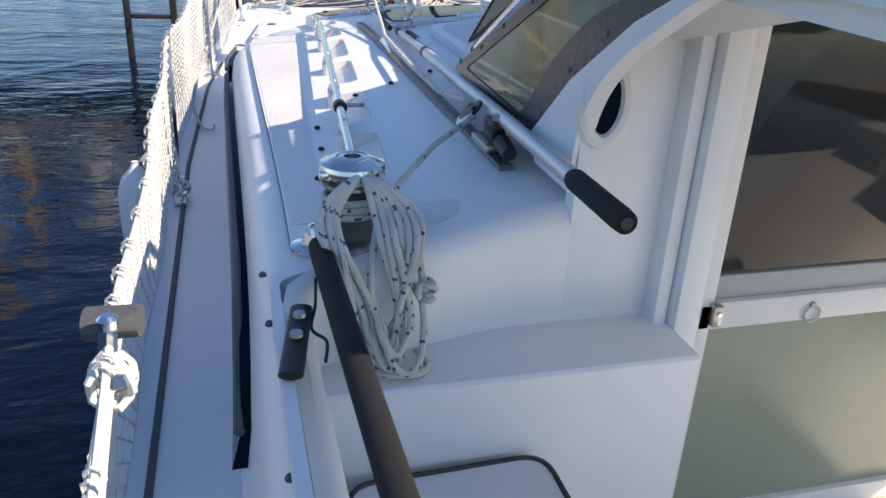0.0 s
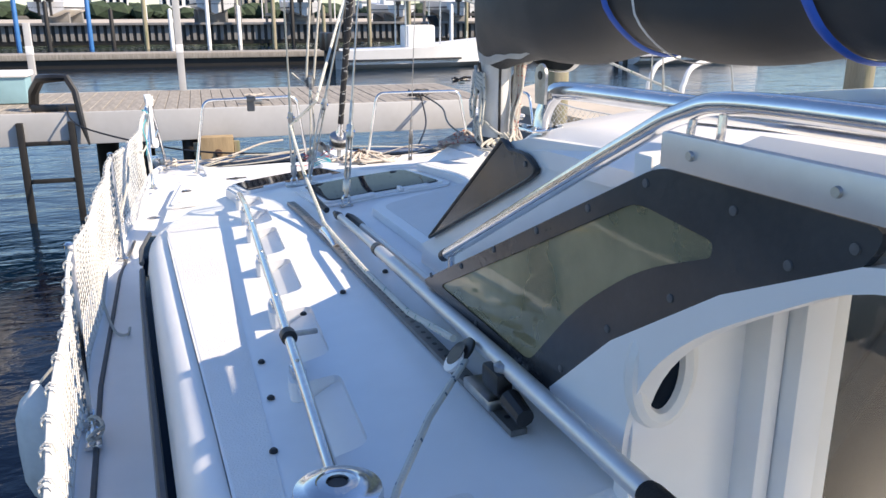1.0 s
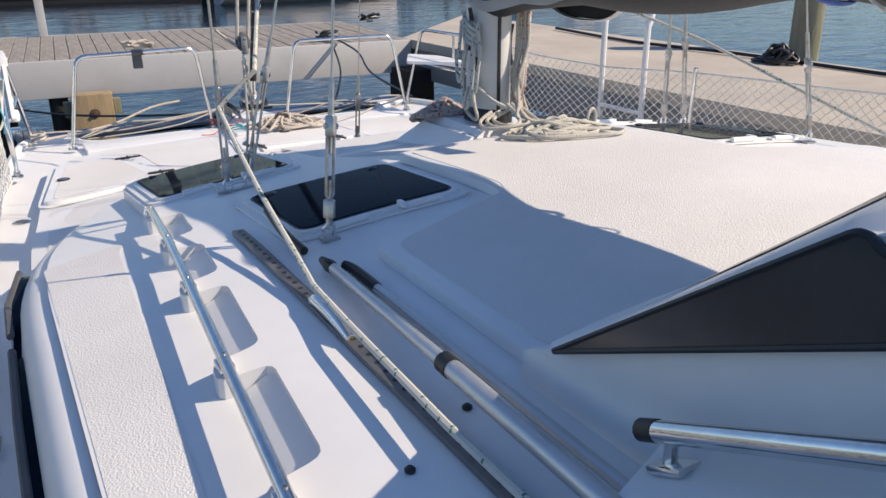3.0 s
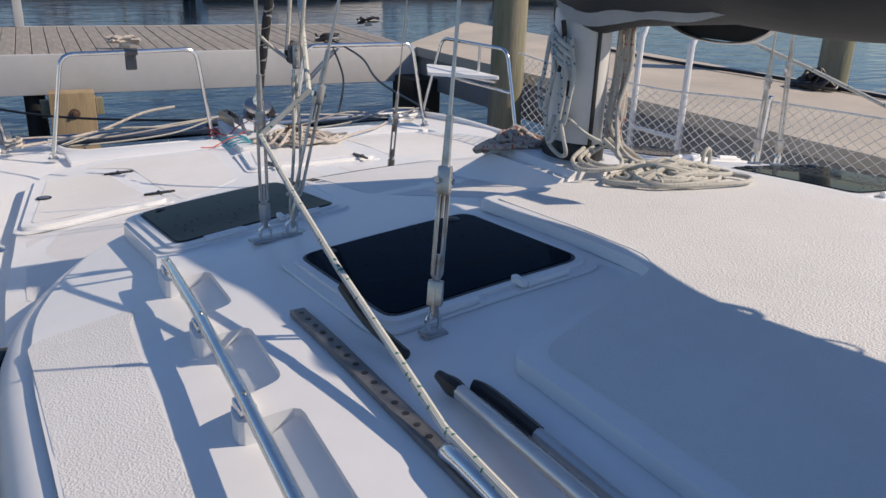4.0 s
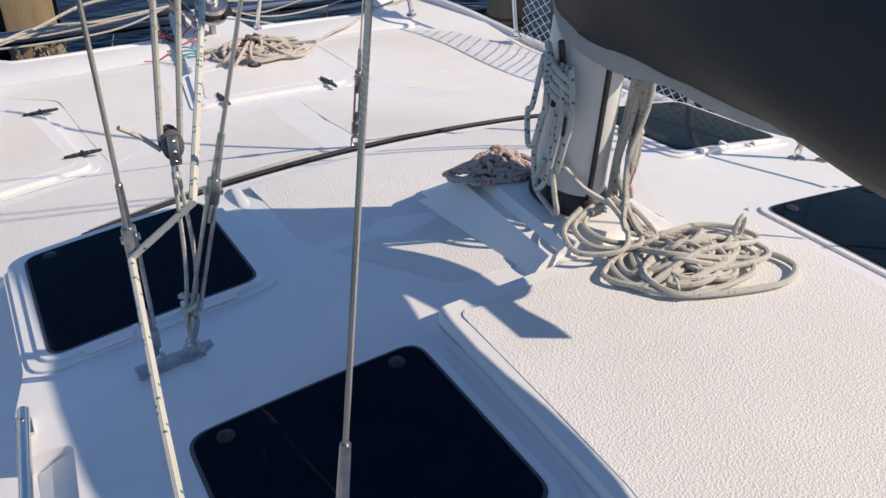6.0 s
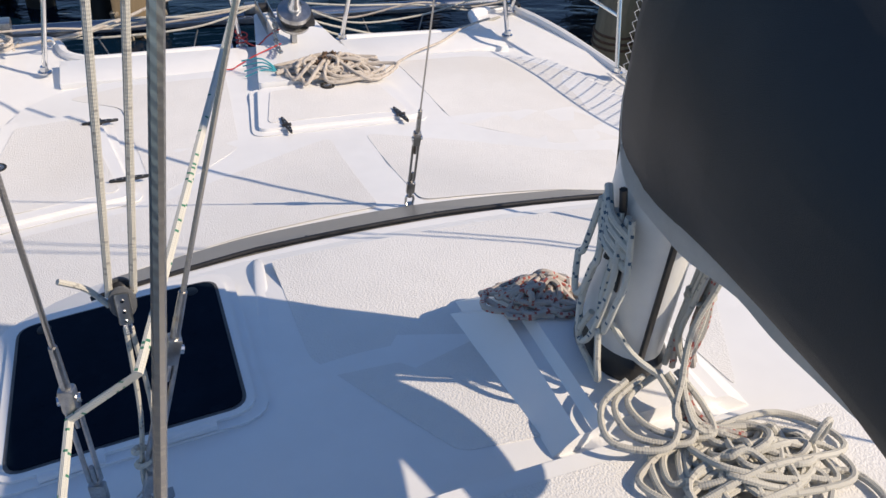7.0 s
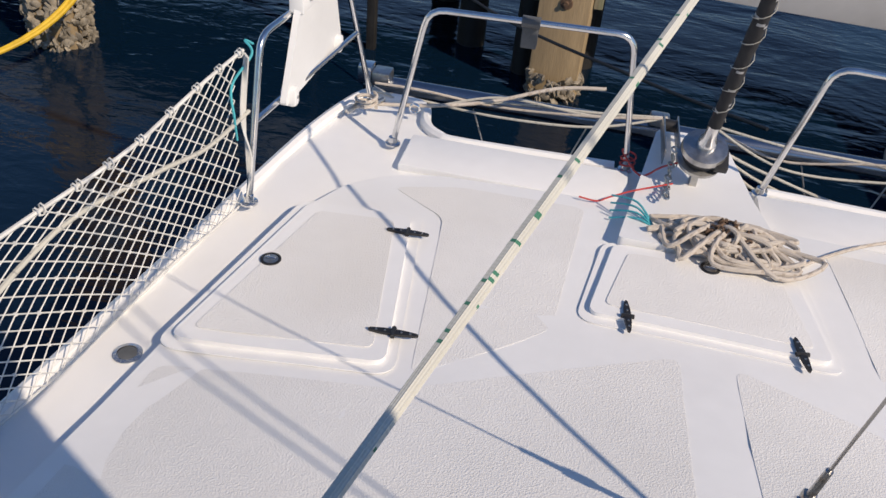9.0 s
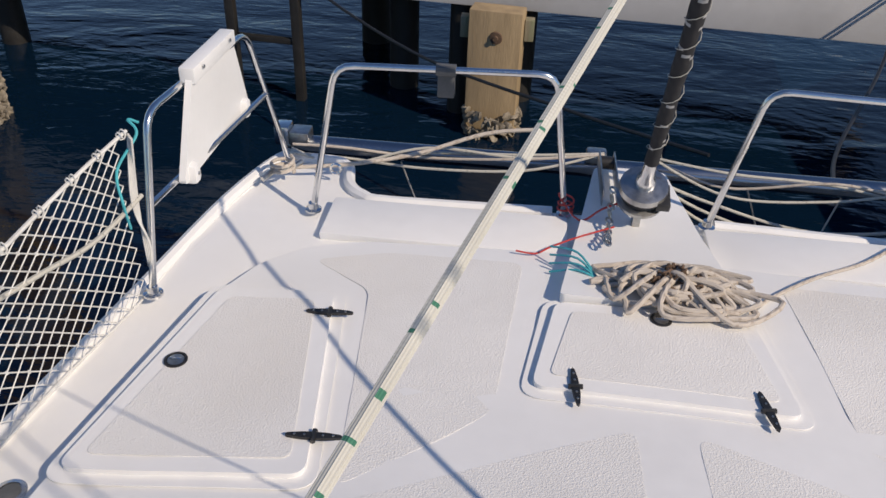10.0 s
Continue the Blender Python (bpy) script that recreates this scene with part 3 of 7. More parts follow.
# grey window cover across the front slope of the coachroof
bm = bmesh.new()
rows = []
K = 40
for i in range(K + 1):
    x = -1.02 + 2.04 * i / K
    ya = lerp([(-p[0], p[1]) for p in PORT[:4]], abs(x)) + 0.008
    za = base_z(x, ya) - 0.004
    out = 0.25
    yb = ya + out
    zb = fore_z(x, yb) + 0.012
    rows.append([bm.verts.new((x, ya, za)), bm.verts.new((x, yb, zb)), bm.verts.new((x, yb, zb - 0.02)), bm.verts.new((x, ya, za - 0.03))])
for A, B in zip(rows, rows[1:]):
    for j in range(4):
        k = (j + 1) % 4
        bm.faces.new((A[j], A[k], B[k], B[j]))
bm.faces.new(rows[0])
bm.faces.new(rows[-1])
band = thing("front_window", "long curved grey tinted window across the coachroof front", "window")
part("pane", bm, M_BAND, band)
pts = []
for i in range(K + 1):
    x = -1.06 + 2.12 * i / K
    ya = lerp([(-p[0], p[1]) for p in PORT[:4]], abs(x))
    pts.append((x, ya + 0.002, base_z(x, ya) + 0.002))
part("seal", tube(pts, 0.0065, 6), M_BLACK, band, "black rubber seal")
for i in range(5):
    x = -0.86 + 1.72 * i / 4
    for s in (0.03,):
        ya = lerp([(-p[0], p[1]) for p in PORT[:4]], abs(x)) + s
        f = (s - 0.008) / 0.25
        za = (base_z(x, ya - s) - 0.004) * (1 - f) + (fore_z(x, ya - s + 0.258) + 0.012) * f
        part("screw", lathe([(0.006, 0), (0.005, 0.004)], (x, ya, za), 8), M_BLACK, band)

# raised foredeck platform
FH = [(-1.70, 4.95), (-1.655, 5.5), (-1.56, 6.19), (-1.41, 6.99), (-1.33, 7.18), (-1.2, 7.30), (-1.0, 7.37), (-0.30, 7.40)]
fd = FH + mirror(FH)
foredeck = tagged(finish("foredeck", draped([Vector(p) for p in rounded(fd, 0.05, 3)], fore_z, 0.25, -0.07), M_GEL, smooth=40), "white raised foredeck platform with nonskid panels", "deck", kind="structure")
skid("nonskid_panel", [(-1.60, 5.35), (-1.53, 6.10), (-0.86, 6.13), (-0.10, 6.50), (-0.10, 5.78), (-0.6, 5.74), (-1.0, 5.68), (-1.3, 5.5)], 0.05, fore_z, foredeck)
skid("nonskid_panel", [(1.60, 5.35), (1.3, 5.5), (1.0, 5.68), (0.6, 5.74), (0.06, 5.78), (0.06, 6.50), (0.86, 6.13), (1.53, 6.10)], 0.05, fore_z, foredeck)
skid("nonskid_panel", [(0.86, 6.22), (1.48, 6.24), (1.36, 7.0), (1.15, 7.22), (0.9, 7.3), (0.46, 7.3), (0.50, 6.52)], 0.04, fore_z, foredeck)
skid("nonskid_panel", [(-0.84, 6.2), (-0.92, 7.05), (-1.15, 7.22), (-0.9, 7.3), (-0.42, 7.3), (-0.48, 6.52), (-0.6, 6.40)], 0.05, fore_z, foredeck)

# nib that carries the furler
bm = draped(rounded([(-0.30, 7.05), (0.30, 7.05), (0.145, 8.05), (-0.145, 8.05)], [0.02, 0.02, 0.05, 0.05]), lambda x, y: max(fore_z(x, y), 1.15) , 0.3, 0.055, -0.01)
part("bow_nib", bm, M_GEL, foredeck, "white moulded nib that carries the furler")
part("nib_front", boxm((0.26, 0.36, 0.5), (0, 7.9, 0.92), 0.03), M_GEL, foredeck)
# front bulwark
for sx in (-1, 1):
    part("front_bulwark", boxm((0.92, 0.27, 0.034), Matrix.Translation((sx * 0.72, 7.535, 1.143)), 0.010), M_GEL, foredeck)


# locker lids
def lid(name, pts, label, inset=0.05):
    t = thing(name, label, "deck hatch")
    part("gutter", draped(rounded([(p[0] * 1.0 + d[0] * 0.035, p[1] + d[1] * 0.035) for p, d in pts], 0.07), fore_z, 0.3, 0.004, 0.003), M_GEL, t)
    part("lid_panel", draped(rounded([p for p, d in pts], 0.045), fore_z, 0.3, 0.019, 0.004), M_GEL, t)
    part("nonskid_panel", draped(rounded([(p[0] - d[0] * inset, p[1] - d[1] * inset) for p, d in pts], 0.03), fore_z, 0.3, 0.002, 0.024), M_SKID, t)
    return t


port_lid = lid("locker_lid", [((-1.545, 6.19), (-1, -1)), ((-0.915, 6.215), (1, -1)), ((-1.025, 6.995), (1, 1)), ((-1.40, 6.985), (-1, 1))], "white port locker lid with nonskid and black hinges")
anchor_lid = lid("anchor_locker_lid", [((-0.379, 6.625), (-1, -1)), ((0.36, 6.606), (1, -1)), ((0.30, 7.045), (1, 1)), ((-0.31, 7.035), (-1, 1))], "white anchor locker lid under a heap of anchor rode")


def hinge(x, y, ang):
    t = thing("hinge", "black plastic strap hinge screwed across a lid edge", "hinge", "deck hinges")
    t.matrix_world = Matrix.Translation((x, y, fore_z(x, y) + 0.028)) @ Matrix.Rotation(radians(ang), 4, 'Z')
    for s in (-1, 1):
        bm = bmesh.new()
        vs = [(s * 0.004, -0.011), (s * 0.03, -0.010), (s * 0.068, -0.005), (s * 0.074, 0), (s * 0.068, 0.005), (s * 0.03, 0.010), (s * 0.004, 0.011)]
        part("leaf", plate([(a, b, -0.004) for a, b in vs], 0.009, (0, 0, 1)), M_BLACK, t)
        for q in (0.024, 0.05):
            part("screw", lathe([(0.004, 0.004), (0.003, 0.007)], (s * q, 0, 0), 8), M_DULL, t)
    part("knuckle", tube([(0, -0.02, 0.001), (0, 0.02, 0.001)], 0.0075, 8), M_BLACK, t)
    return t


hinge(-0.257, 6.63, 96)
hinge(0.262, 6.61, 100)
hinge(-1.012, 6.88, 4)
hinge(-0.925, 6.345, 4)


def turn_latch(x, y, zf, lift=0.026):
    t = thing("flush_latch", "black and chrome flush turning latch in a lid", "latch", "flush latches")
    t.location = (x, y, zf(x, y) + lift)
    part("bezel", lathe([(0.034, 0), (0.034, 0.004), (0.027, 0.006), (0.026, 0.002)], n=24), M_BLACK, t)
    part("dial", lathe([(0.024, 0.0), (0.024, 0.004), (0.02, 0.005)], n=24), M_DULL, t)
    part("grip", boxm((0.036, 0.008, 0.006), (0, 0, 0.007), 0.002), M_STEEL, t)


turn_latch(-1.402, 6.61, fore_z)
turn_latch(0.015, 6.98, fore_z)


def filler(x, y, zf):
    t = thing("deck_filler", "round chrome deck filler cap set in the side deck", "deck filler")
    t.location = (x, y, zf(x, y) + 0.001)
    part("flange", lathe([(0.042, 0), (0.042, 0.003), (0.03, 0.006), (0.029, 0.002)], n=24), M_STEEL, t)
    part("cap", lathe([(0.027, 0), (0.027, 0.004), (0.02, 0.005)], n=24), M_RUBBER, t)


filler(-1.656, 6.15, deck_z)


# ---- hatches on the roof ----
def hatch(cx, cy, w, d, label):
    t = thing("roof_hatch", label, "hatch", "roof hatches")
    zf = lambda x, y: roof_z(x, y)
    def rect(g, r):
        return rounded([(cx - w / 2 - g, cy - d / 2 - g), (cx + w / 2 + g, cy - d / 2 - g), (cx + w / 2 + g, cy + d / 2 + g), (cx - w / 2 - g, cy + d / 2 + g)], r)
    part("flange", draped(rect(0.052, 0.075), zf, 0.08, 0.007), M_GEL, t, "white moulded flange")
    part("frame", draped(rect(0.026, 0.06), zf, 0.08, 0.012, 0.003), M_GEL, t, "white raised frame")
    part("seal", draped(rect(0.008, 0.047), zf, 0.08, 0.008, 0.008), M_RUBBER, t, "dark rubber seal")
    part("pane", draped(rect(0.0, 0.04), zf, 0.08, 0.009, 0.010), M_ACRYL, t, "dark tinted acrylic pane with water drops")
    y = cy - d / 2 - 0.042
    for s in (-1, 1):
        x = cx + s * (w / 2 - 0.12)
        part("hinge", tube([(x - 0.055, y, roof_z(x - 0.055, y) + 0.016), (x + 0.055, y, roof_z(x + 0.055, y) + 0.016)], 0.0105, 10), M_GEL, t)
        part("hinge_bracket", boxm((0.016, 0.042, 0.016), (x - s * 0.064, y + 0.012, roof_z(x, y) + 0.014), 0.004), M_GEL, t)
        x, y2 = cx + s * (w / 2 - 0.06), cy + d / 2 - 0.035
        part("latch", lathe([(0.018, 0), (0.017, 0.004), (0.008, 0.006)], (x, y2, roof_z(x, y2) + 0.018), 14), M_BLACK, t)
    bm = bmesh.new()
    rnd = random.Random(int(cy * 100))
    for i in range(60):
        x, y = cx + rnd.uniform(-w / 2 + 0.02, w / 2 - 0.02), cy + rnd.uniform(-d / 2 + 0.02, d / 2 - 0.02)
        r = rnd.uniform(0.0012, 0.0034)
        m = Matrix.Translation((x, y, roof_z(x, y) + 0.0193)) @ Matrix.Diagonal((1, 1, 0.35, 1))
        bmesh.ops.create_icosphere(bm, subdivisions=1, radius=r, matrix=m)
    tagged(part("condensation", bm, M_ACRYL, t), kind="stuff")
    return t


hatch(-0.80, 4.006, 0.475, 0.468, "dark tinted square roof hatch in a white frame")
hatch(-0.98, 4.985, 0.482, 0.522, "dark tinted forward roof hatch with water drops")
hatch(0.80, 4.06, 0.47, 0.47, "dark tinted square roof hatch beyond the mast")
hatch(0.985, 5.03, 0.49, 0.48, "dark tinted forward roof hatch on the far side")

# ---- deckhouse ----
pod = tagged(new("deckhouse"), "white raised deckhouse with smoked side windows", "deckhouse", kind="structure")
# the last two rows are an added, unseen overhang that shades the cockpit
FRONT = [(2.775, 1.768), (2.74, 1.785), (2.68, 1.825), (2.56, 1.915), (2.40, 2.035), (2.27, 2.135), (2.19, 2.172), (2.05, 2.190), (1.7, 2.212), (1.45, 2.226), (1.0, 2.232), (0.70, 2.232), (0.1, 2.23), (-0.45, 2.225)]
bm = bmesh.new()
rows = []
for y, z in FRONT:
    hw = lerp([(-1.5, 1.13), (1.45, 1.12), (1.7, 1.04), (2.1, 0.998), (2.775, 0.998)], y)
    row = []
    for i in range(21):
        q = -1 + 2 * i / 20
        q = math.copysign(abs(q) ** 0.55, q)
        cr = 0.05 * (1 - q * q) * soft_step(2.7, 2.2, y) if y > 2.2 else 0.05 * (1 - q * q)
        edge = 0.035 * max(0, (abs(q) - 0.93) / 0.07) ** 2
        row.append(bm.verts.new((q * hw, y + (0.10 * (1 - q * q) if y > 2.2 else 0.10 * (1 - q * q) * soft_step(1.4, 2.2, y)), z + cr - edge)))
    rows.append(row)
for A, B in zip(rows, rows[1:]):
    for j in range(20):
        bm.faces.new((A[j], A[j + 1], B[j + 1], B[j]))
ext = bmesh.ops.extrude_face_region(bm, geom=bm.faces[:])
for g in ext["geom"]:
    if isinstance(g, bmesh.types.BMVert):
        g.co.z -= 0.035
part("deckhouse_roof", bm, M_GEL, pod, "white moulded roof and sloping front with an added aft overhang", smooth=40)
# nonskid on its roof
ph = lambda x, y: lerp(sorted(FRONT), y) + 0.05 * (1 - (x / 1.1) ** 2)
skid("nonskid_panel", [(-0.80, 1.95), (-0.85, 0.9), (0.85, 0.9), (0.80, 1.95)], 0.08, ph, pod, 0.001)

for sx in (-1, 1):
    w = Matrix.Scale(sx, 4, (1, 0, 0))
    # upper side panel with the pointed window
    pan = [(2.80, 1.69), (2.79, 1.765), (2.68, 1.815), (2.40, 2.025), (2.24, 2.145), (2.12, 2.172), (1.7, 2.200), (1.45, 2.212), (1.45, 2.14), (1.9, 1.93), (2.42, 1.70)]
    bm = plate([(1.0, y, z) for y, z in pan], 0.02, (-1, 0, 0))
    bmesh.ops.transform(bm, matrix=w, verts=bm.verts)
    part("side_panel", bm, M_GEL, pod)
    tri = rounded([(2.70, 1.806), (2.225, 2.158), (2.195, 2.137), (2.115, 2.140), (2.062, 2.112), (2.105, 2.085)], [0.02, 0.015, 0.02, 0.03, 0.025, 0.03])
    tx = lambda y, z: 1.002
    bm = plate([(tx(p.x, p.y), p.x, p.y) for p in tri], 0.012, (1, 0, 0))
    bmesh.ops.transform(bm, matrix=w, verts=bm.verts)
    tw = part("pointed_window", bm, M_TRIWIN, pod, "grey pointed side window with a black rim")
    part("window_rim", tube([(sx * 1.014, p.x, p.y) for p in tri], 0.0045, 6, True), M_BLACK, tw)
    part("bolt", lathe([(0.0065, 0), (0.006, 0.003), (0.003, 0.0035)], n=12, m=aim((sx * 1.014, 2.115, 2.118), (sx, 0, 0))), M_RUBBER, tw)
    # ledge above the big window
    led = [(1.14, 2.40, 1.775), (1.14, 1.48, 2.238), (1.14, 0.72, 2.262), (0.98, 0.72, 2.275), (0.985, 1.48, 2.262), (0.985, 2.45, 1.80)]
    bm = plate(led, 0.022, (0, 0, -1))
    bmesh.ops.transform(bm, matrix=w, verts=bm.verts)
    part("ledge", bm, M_GEL, pod)
    # arch below the window
    ARCH = [(0.72, 2.20), (0.95, 2.195), (1.132, 2.168), (1.243, 2.113), (1.372, 2.031), (1.46, 1.945), (1.505, 1.848), (1.515, 1.74)]
    arch = spline([(1.12, y, z) for y, z in ARCH], 4)
    inner = [(1.12, y, z) for y, z in ((1.70, 1.74), (1.735, 1.80), (1.56, 1.955), (1.338, 2.10), (1.149, 2.19), (0.95, 2.235), (0.72, 2.24))]
    bm = plate([tuple(p) for p in arch] + inner, 0.035, (1, 0, 0))
    bmesh.ops.transform(bm, matrix=w, verts=bm.verts)
    part("arch", bm, M_GEL, pod, "white curved arch")
    # big smoked window
    O = rounded([(2.375, 1.797), (1.745, 1.782), (1.566, 1.944), (1.338, 2.092), (1.149, 2.185), (1.125, 2.232), (1.475, 2.232)], [0.04, 0.03, 0.2, 0.2, 0.03, 0.03, 0.03], 4)
    I = rounded([(2.255, 1.822), (1.815, 1.815), (1.66, 1.975), (1.50, 2.085), (1.36, 2.14), (1.36, 2.16), (1.52, 2.175)], [0.03, 0.03, 0.1, 0.1, 0.02, 0.02, 0.03], 4)
    bm = bmesh.new()
    for x in (1.142, 1.154):
        vo = [bm.verts.new((x, p.x, p.y)) for p in O]
        vi = [bm.verts.new((x, p.x, p.y)) for p in I]
        for j in range(len(vo)):
            k = (j + 1) % len(vo)
            bm.faces.new((vo[j], vo[k], vi[k], vi[j]))
    bm.verts.ensure_lookup_table()
    m2 = len(O) * 2
    for j in range(len(O)):
        k = (j + 1) % len(O)
        bm.faces.new((bm.verts[j], bm.verts[k], bm.verts[m2 + k], bm.verts[m2 + j]))
    bmesh.ops.transform(bm, matrix=w, verts=bm.verts)
    win = part("side_window", bm, M_RIMBLK, pod, "large smoked acrylic side window with black border", smooth=30)
    bm = plate([(1.146, p.x, p.y) for p in I], 0.005, (1, 0, 0))
    bmesh.ops.transform(bm, matrix=w, verts=bm.verts)
    part("smoked_pane", bm, M_SMOKE, win).visible_shadow = False
    for y, z in ((2.31, 1.83), (2.13, 1.905), (1.97, 1.985), (1.80, 2.065), (1.64, 2.14), (1.50, 2.205), (1.33, 2.205), (1.16, 2.205), (1.24, 2.165), (1.43, 2.065), (1.57, 1.97), (1.70, 1.85), (1.85, 1.80), (2.05, 1.803)):
        part("bolt", lathe([(0.0065, 0), (0.006, 0.003), (0.003, 0.0035)], n=12, m=aim((sx * 1.153, y, z), (sx, 0, 0))), M_RUBBER, win)
    part("aluminium_strip", boxm((0.016, 0.74, 0.045), Matrix.Translation((sx * 1.157, 1.09, 2.258)), 0.003), M_ALU, pod)
    for y in (1.40, 1.18, 0.96):
        part("bolt", lathe([(0.0065, 0), (0.0055, 0.004)], n=12, m=aim((sx * 1.165, y, 2.258), (sx, 0, 0))), M_DULL, pod)
# front windscreen
bm = bmesh.new()
rows = []
for y, z in FRONT[2:6]:
    rows.append([bm.verts.new((-0.86 + 1.72 * i / 14, y + 0.10 * (1 - ((-0.86 + 1.72 * i / 14) / 0.98) ** 2), z + 0.05 * (1 - ((-0.86 + 1.72 * i / 14) / 0.98) ** 2) * soft_step(2.7, 2.2, y) + 0.006)) for i in range(15)])
for A, B in zip(rows, rows[1:]):
    for j in range(14):
        bm.faces.new((A[j], A[j + 1], B[j + 1], B[j]))
part("windscreen", bm, M_RIMBLK, pod, "black tinted front windscreen")
# lining seen through the side windows
part("lining", draped(rounded([(-0.96, 2.6), (-1.1, 2.2), (-1.12, 1.98), (1.12, 1.98), (1.1, 2.2), (0.96, 2.6)], 0.05), roof_z, 0.4, 0.006, 0.004), M_BEIGE, pod)
part("lining_ceiling", boxm((1.9, 0.62, 0.012), Matrix.Translation((0, 1.78, 2.12)), 0.004), M_BEIGE, pod)
part("lining_beam", boxm((2.16, 0.34, 0.05), Matrix.Translation((0, 1.86, 1.86)) @ Matrix.Rotation(radians(-24), 4, "X"), 0.02), M_BEIGE, pod)

# aft bulkhead of the deckhouse with its sliding door
bulk = tagged(new("bulkhead"), "white moulded bulkhead at the cockpit end of the deckhouse", "wall", kind="structure")
for sx in (-1, 1):
    part("wing_wall", boxm((0.25, 0.04, 0.80), Matrix.Translation((sx * 1.02, 1.524, 1.84)), 0.004), M_GEL, bulk)
    part("pillar", boxm((0.062, 0.10, 1.42), Matrix.Translation((sx * 0.885, 1.475, 1.51)), 0.014), M_GEL, bulk)
    part("pillar_moulding", boxm((0.034, 0.07, 1.42), Matrix.Translation((sx * 0.934, 1.488, 1.51)), 0.012), M_GEL, bulk)
    part("ledge", boxm((0.77, 0.20, 0.62), Matrix.Translation((sx * 1.29, 1.42, 1.14)), 0.018, 3), M_GEL, bulk, "rounded white ledge below the winch")
    part("seat", boxm((0.46, 1.72, 0.36), Matrix.Translation((sx * 1.445, 0.46, 1.02)), 0.02), M_GELIN, bulk)
part("header", boxm((2.1, 0.10, 0.10), Matrix.Translation((0, 1.475, 2.165)), 0.015), M_GELIN, bulk)
part("cockpit_sole", boxm((3.3, 3.1, 0.04), Matrix.Translation((0, -0.03, 0.82)), 0.01), M_GELIN, bulk)
port_hole = thing("porthole", "small oval portlight in a white frame", "portlight")
part("portlight_frame", tube([Vector((-1.105 + 0.046 * math.cos(a), 1.500, 1.925 + 0.078 * math.sin(a))) for a in [i * math.pi / 12 for i in range(24)]], 0.016, 8, True), M_GELIN, port_hole)
part("portlight_glass", lathe([(0.042, 0), (0.042, 0.004)], n=24, m=aim((-1.105, 1.502, 1.925), (0, -1, 0)) @ Matrix.Diagonal((1.0, 1.75, 1, 1))), M_ACRYL, port_hole, "dark glass")

door = tagged(new("door_1"), "sliding companionway door with glass above a green panel", "door", kind="structure")
DX0, DX1, DY = -0.855, 0.10, 1.455
DC, DW = (DX0 + DX1) / 2, DX1 - DX0
part("rail_mid", boxm((DW, 0.04, 0.066), Matrix.Translation((DC, DY, 1.466)), 0.006), M_GELIN, door)
part("glass_border", boxm((DW, 0.02, 0.056), Matrix.Translation((DC, DY + 0.006, 1.527)), 0.004), M_GREYEDGE, door, "pale grey border under the glass")
part("stile", boxm((0.05, 0.04, 1.25), Matrix.Translation((DX1 - 0.02, DY, 1.50)), 0.006), M_GELIN, door)
part("stile", boxm((0.035, 0.04, 1.25), Matrix.Translation((DX0 + 0.017, DY, 1.50)), 0.006), M_GELIN, door)
part("rail_bottom", boxm((DW, 0.04, 0.06), Matrix.Translation((DC, DY, 0.88)), 0.006), M_GELIN, door)
part("green_panel", boxm((DW - 0.06, 0.012, 0.56), Matrix.Translation((DC, DY + 0.004, 1.165)), 0.003), M_GREEN, door, "matt green lower panel")
part("glass", boxm((DW - 0.05, 0.008, 0.58), Matrix.Translation((DC, DY + 0.008, 1.83)), 0.002), M_GLASS, door).visible_shadow = False
part("door_ring", tube([Vector((-0.57 + 0.020 * math.cos(a), DY - 0.026, 1.452 + 0.020 * math.sin(a))) for a in [i * math.pi / 8 for i in range(16)]], 0.0028, 6, True), M_DULL, door)
part("ring_staple", boxm((0.012, 0.010, 0.012), Matrix.Translation((-0.57, DY - 0.022, 1.474)), 0.003), M_DULL, door)
part("catch", boxm((0.022, 0.026, 0.05), Matrix.Translation((-0.822, DY - 0.03, 1.478)), 0.005), M_DULL, door)
part("catch_bolt", lathe([(0.006, 0), (0.005, 0.004)], n=10, m=aim((-0.822, DY - 0.044, 1.485), (0, -1, 0))), M_STEEL, door)
part("glass", boxm((0.76, 0.008, 0.6), Matrix.Translation((0.47, 1.49, 1.83)), 0.002), M_GLASS, door).visible_shadow = False
part("fixed_panel", boxm((0.76, 0.02, 0.64), Matrix.Translation((0.47, 1.49, 1.19)), 0.004), M_GREEN, door)
# cabin seen behind the glass; its dimness is the dark colour of back and floor
cab = tagged(new("cabin_lining"), "cabin painted dim, with grey seats, behind the glass", "cabin", kind="structure")
part("cabin_back", boxm((1.84, 0.03, 0.95), Matrix.Translation((0, 1.895, 1.30)), 0.0), M_SHADEIN, cab)
part("cabin_floor", boxm((1.84, 0.38, 0.03), Matrix.Translation((0, 1.71, 0.86)), 0.0), M_SHADEIN, cab)
for x, w_, h_ in ((-0.70, 0.20, 0.20), (-0.42, 0.26, 0.34), (-0.06, 0.26, 0.30)):
    part("seat_back", boxm((w_, 0.08, h_), Matrix.Translation((x, 1.76, 1.52 + h_ / 2)), 0.035, 3), M_SEATIN, cab)
part("berth_cushion", boxm((0.95, 0.16, 0.10), Matrix.Translation((-0.30, 1.66, 1.50)), 0.03, 3), M_VINYL, cab, "pale cushion")
part("dash_rail", tube([(-0.85, 1.80, 1.98), (0.85, 1.80, 2.0)], 0.012, 8), M_DULL, cab)

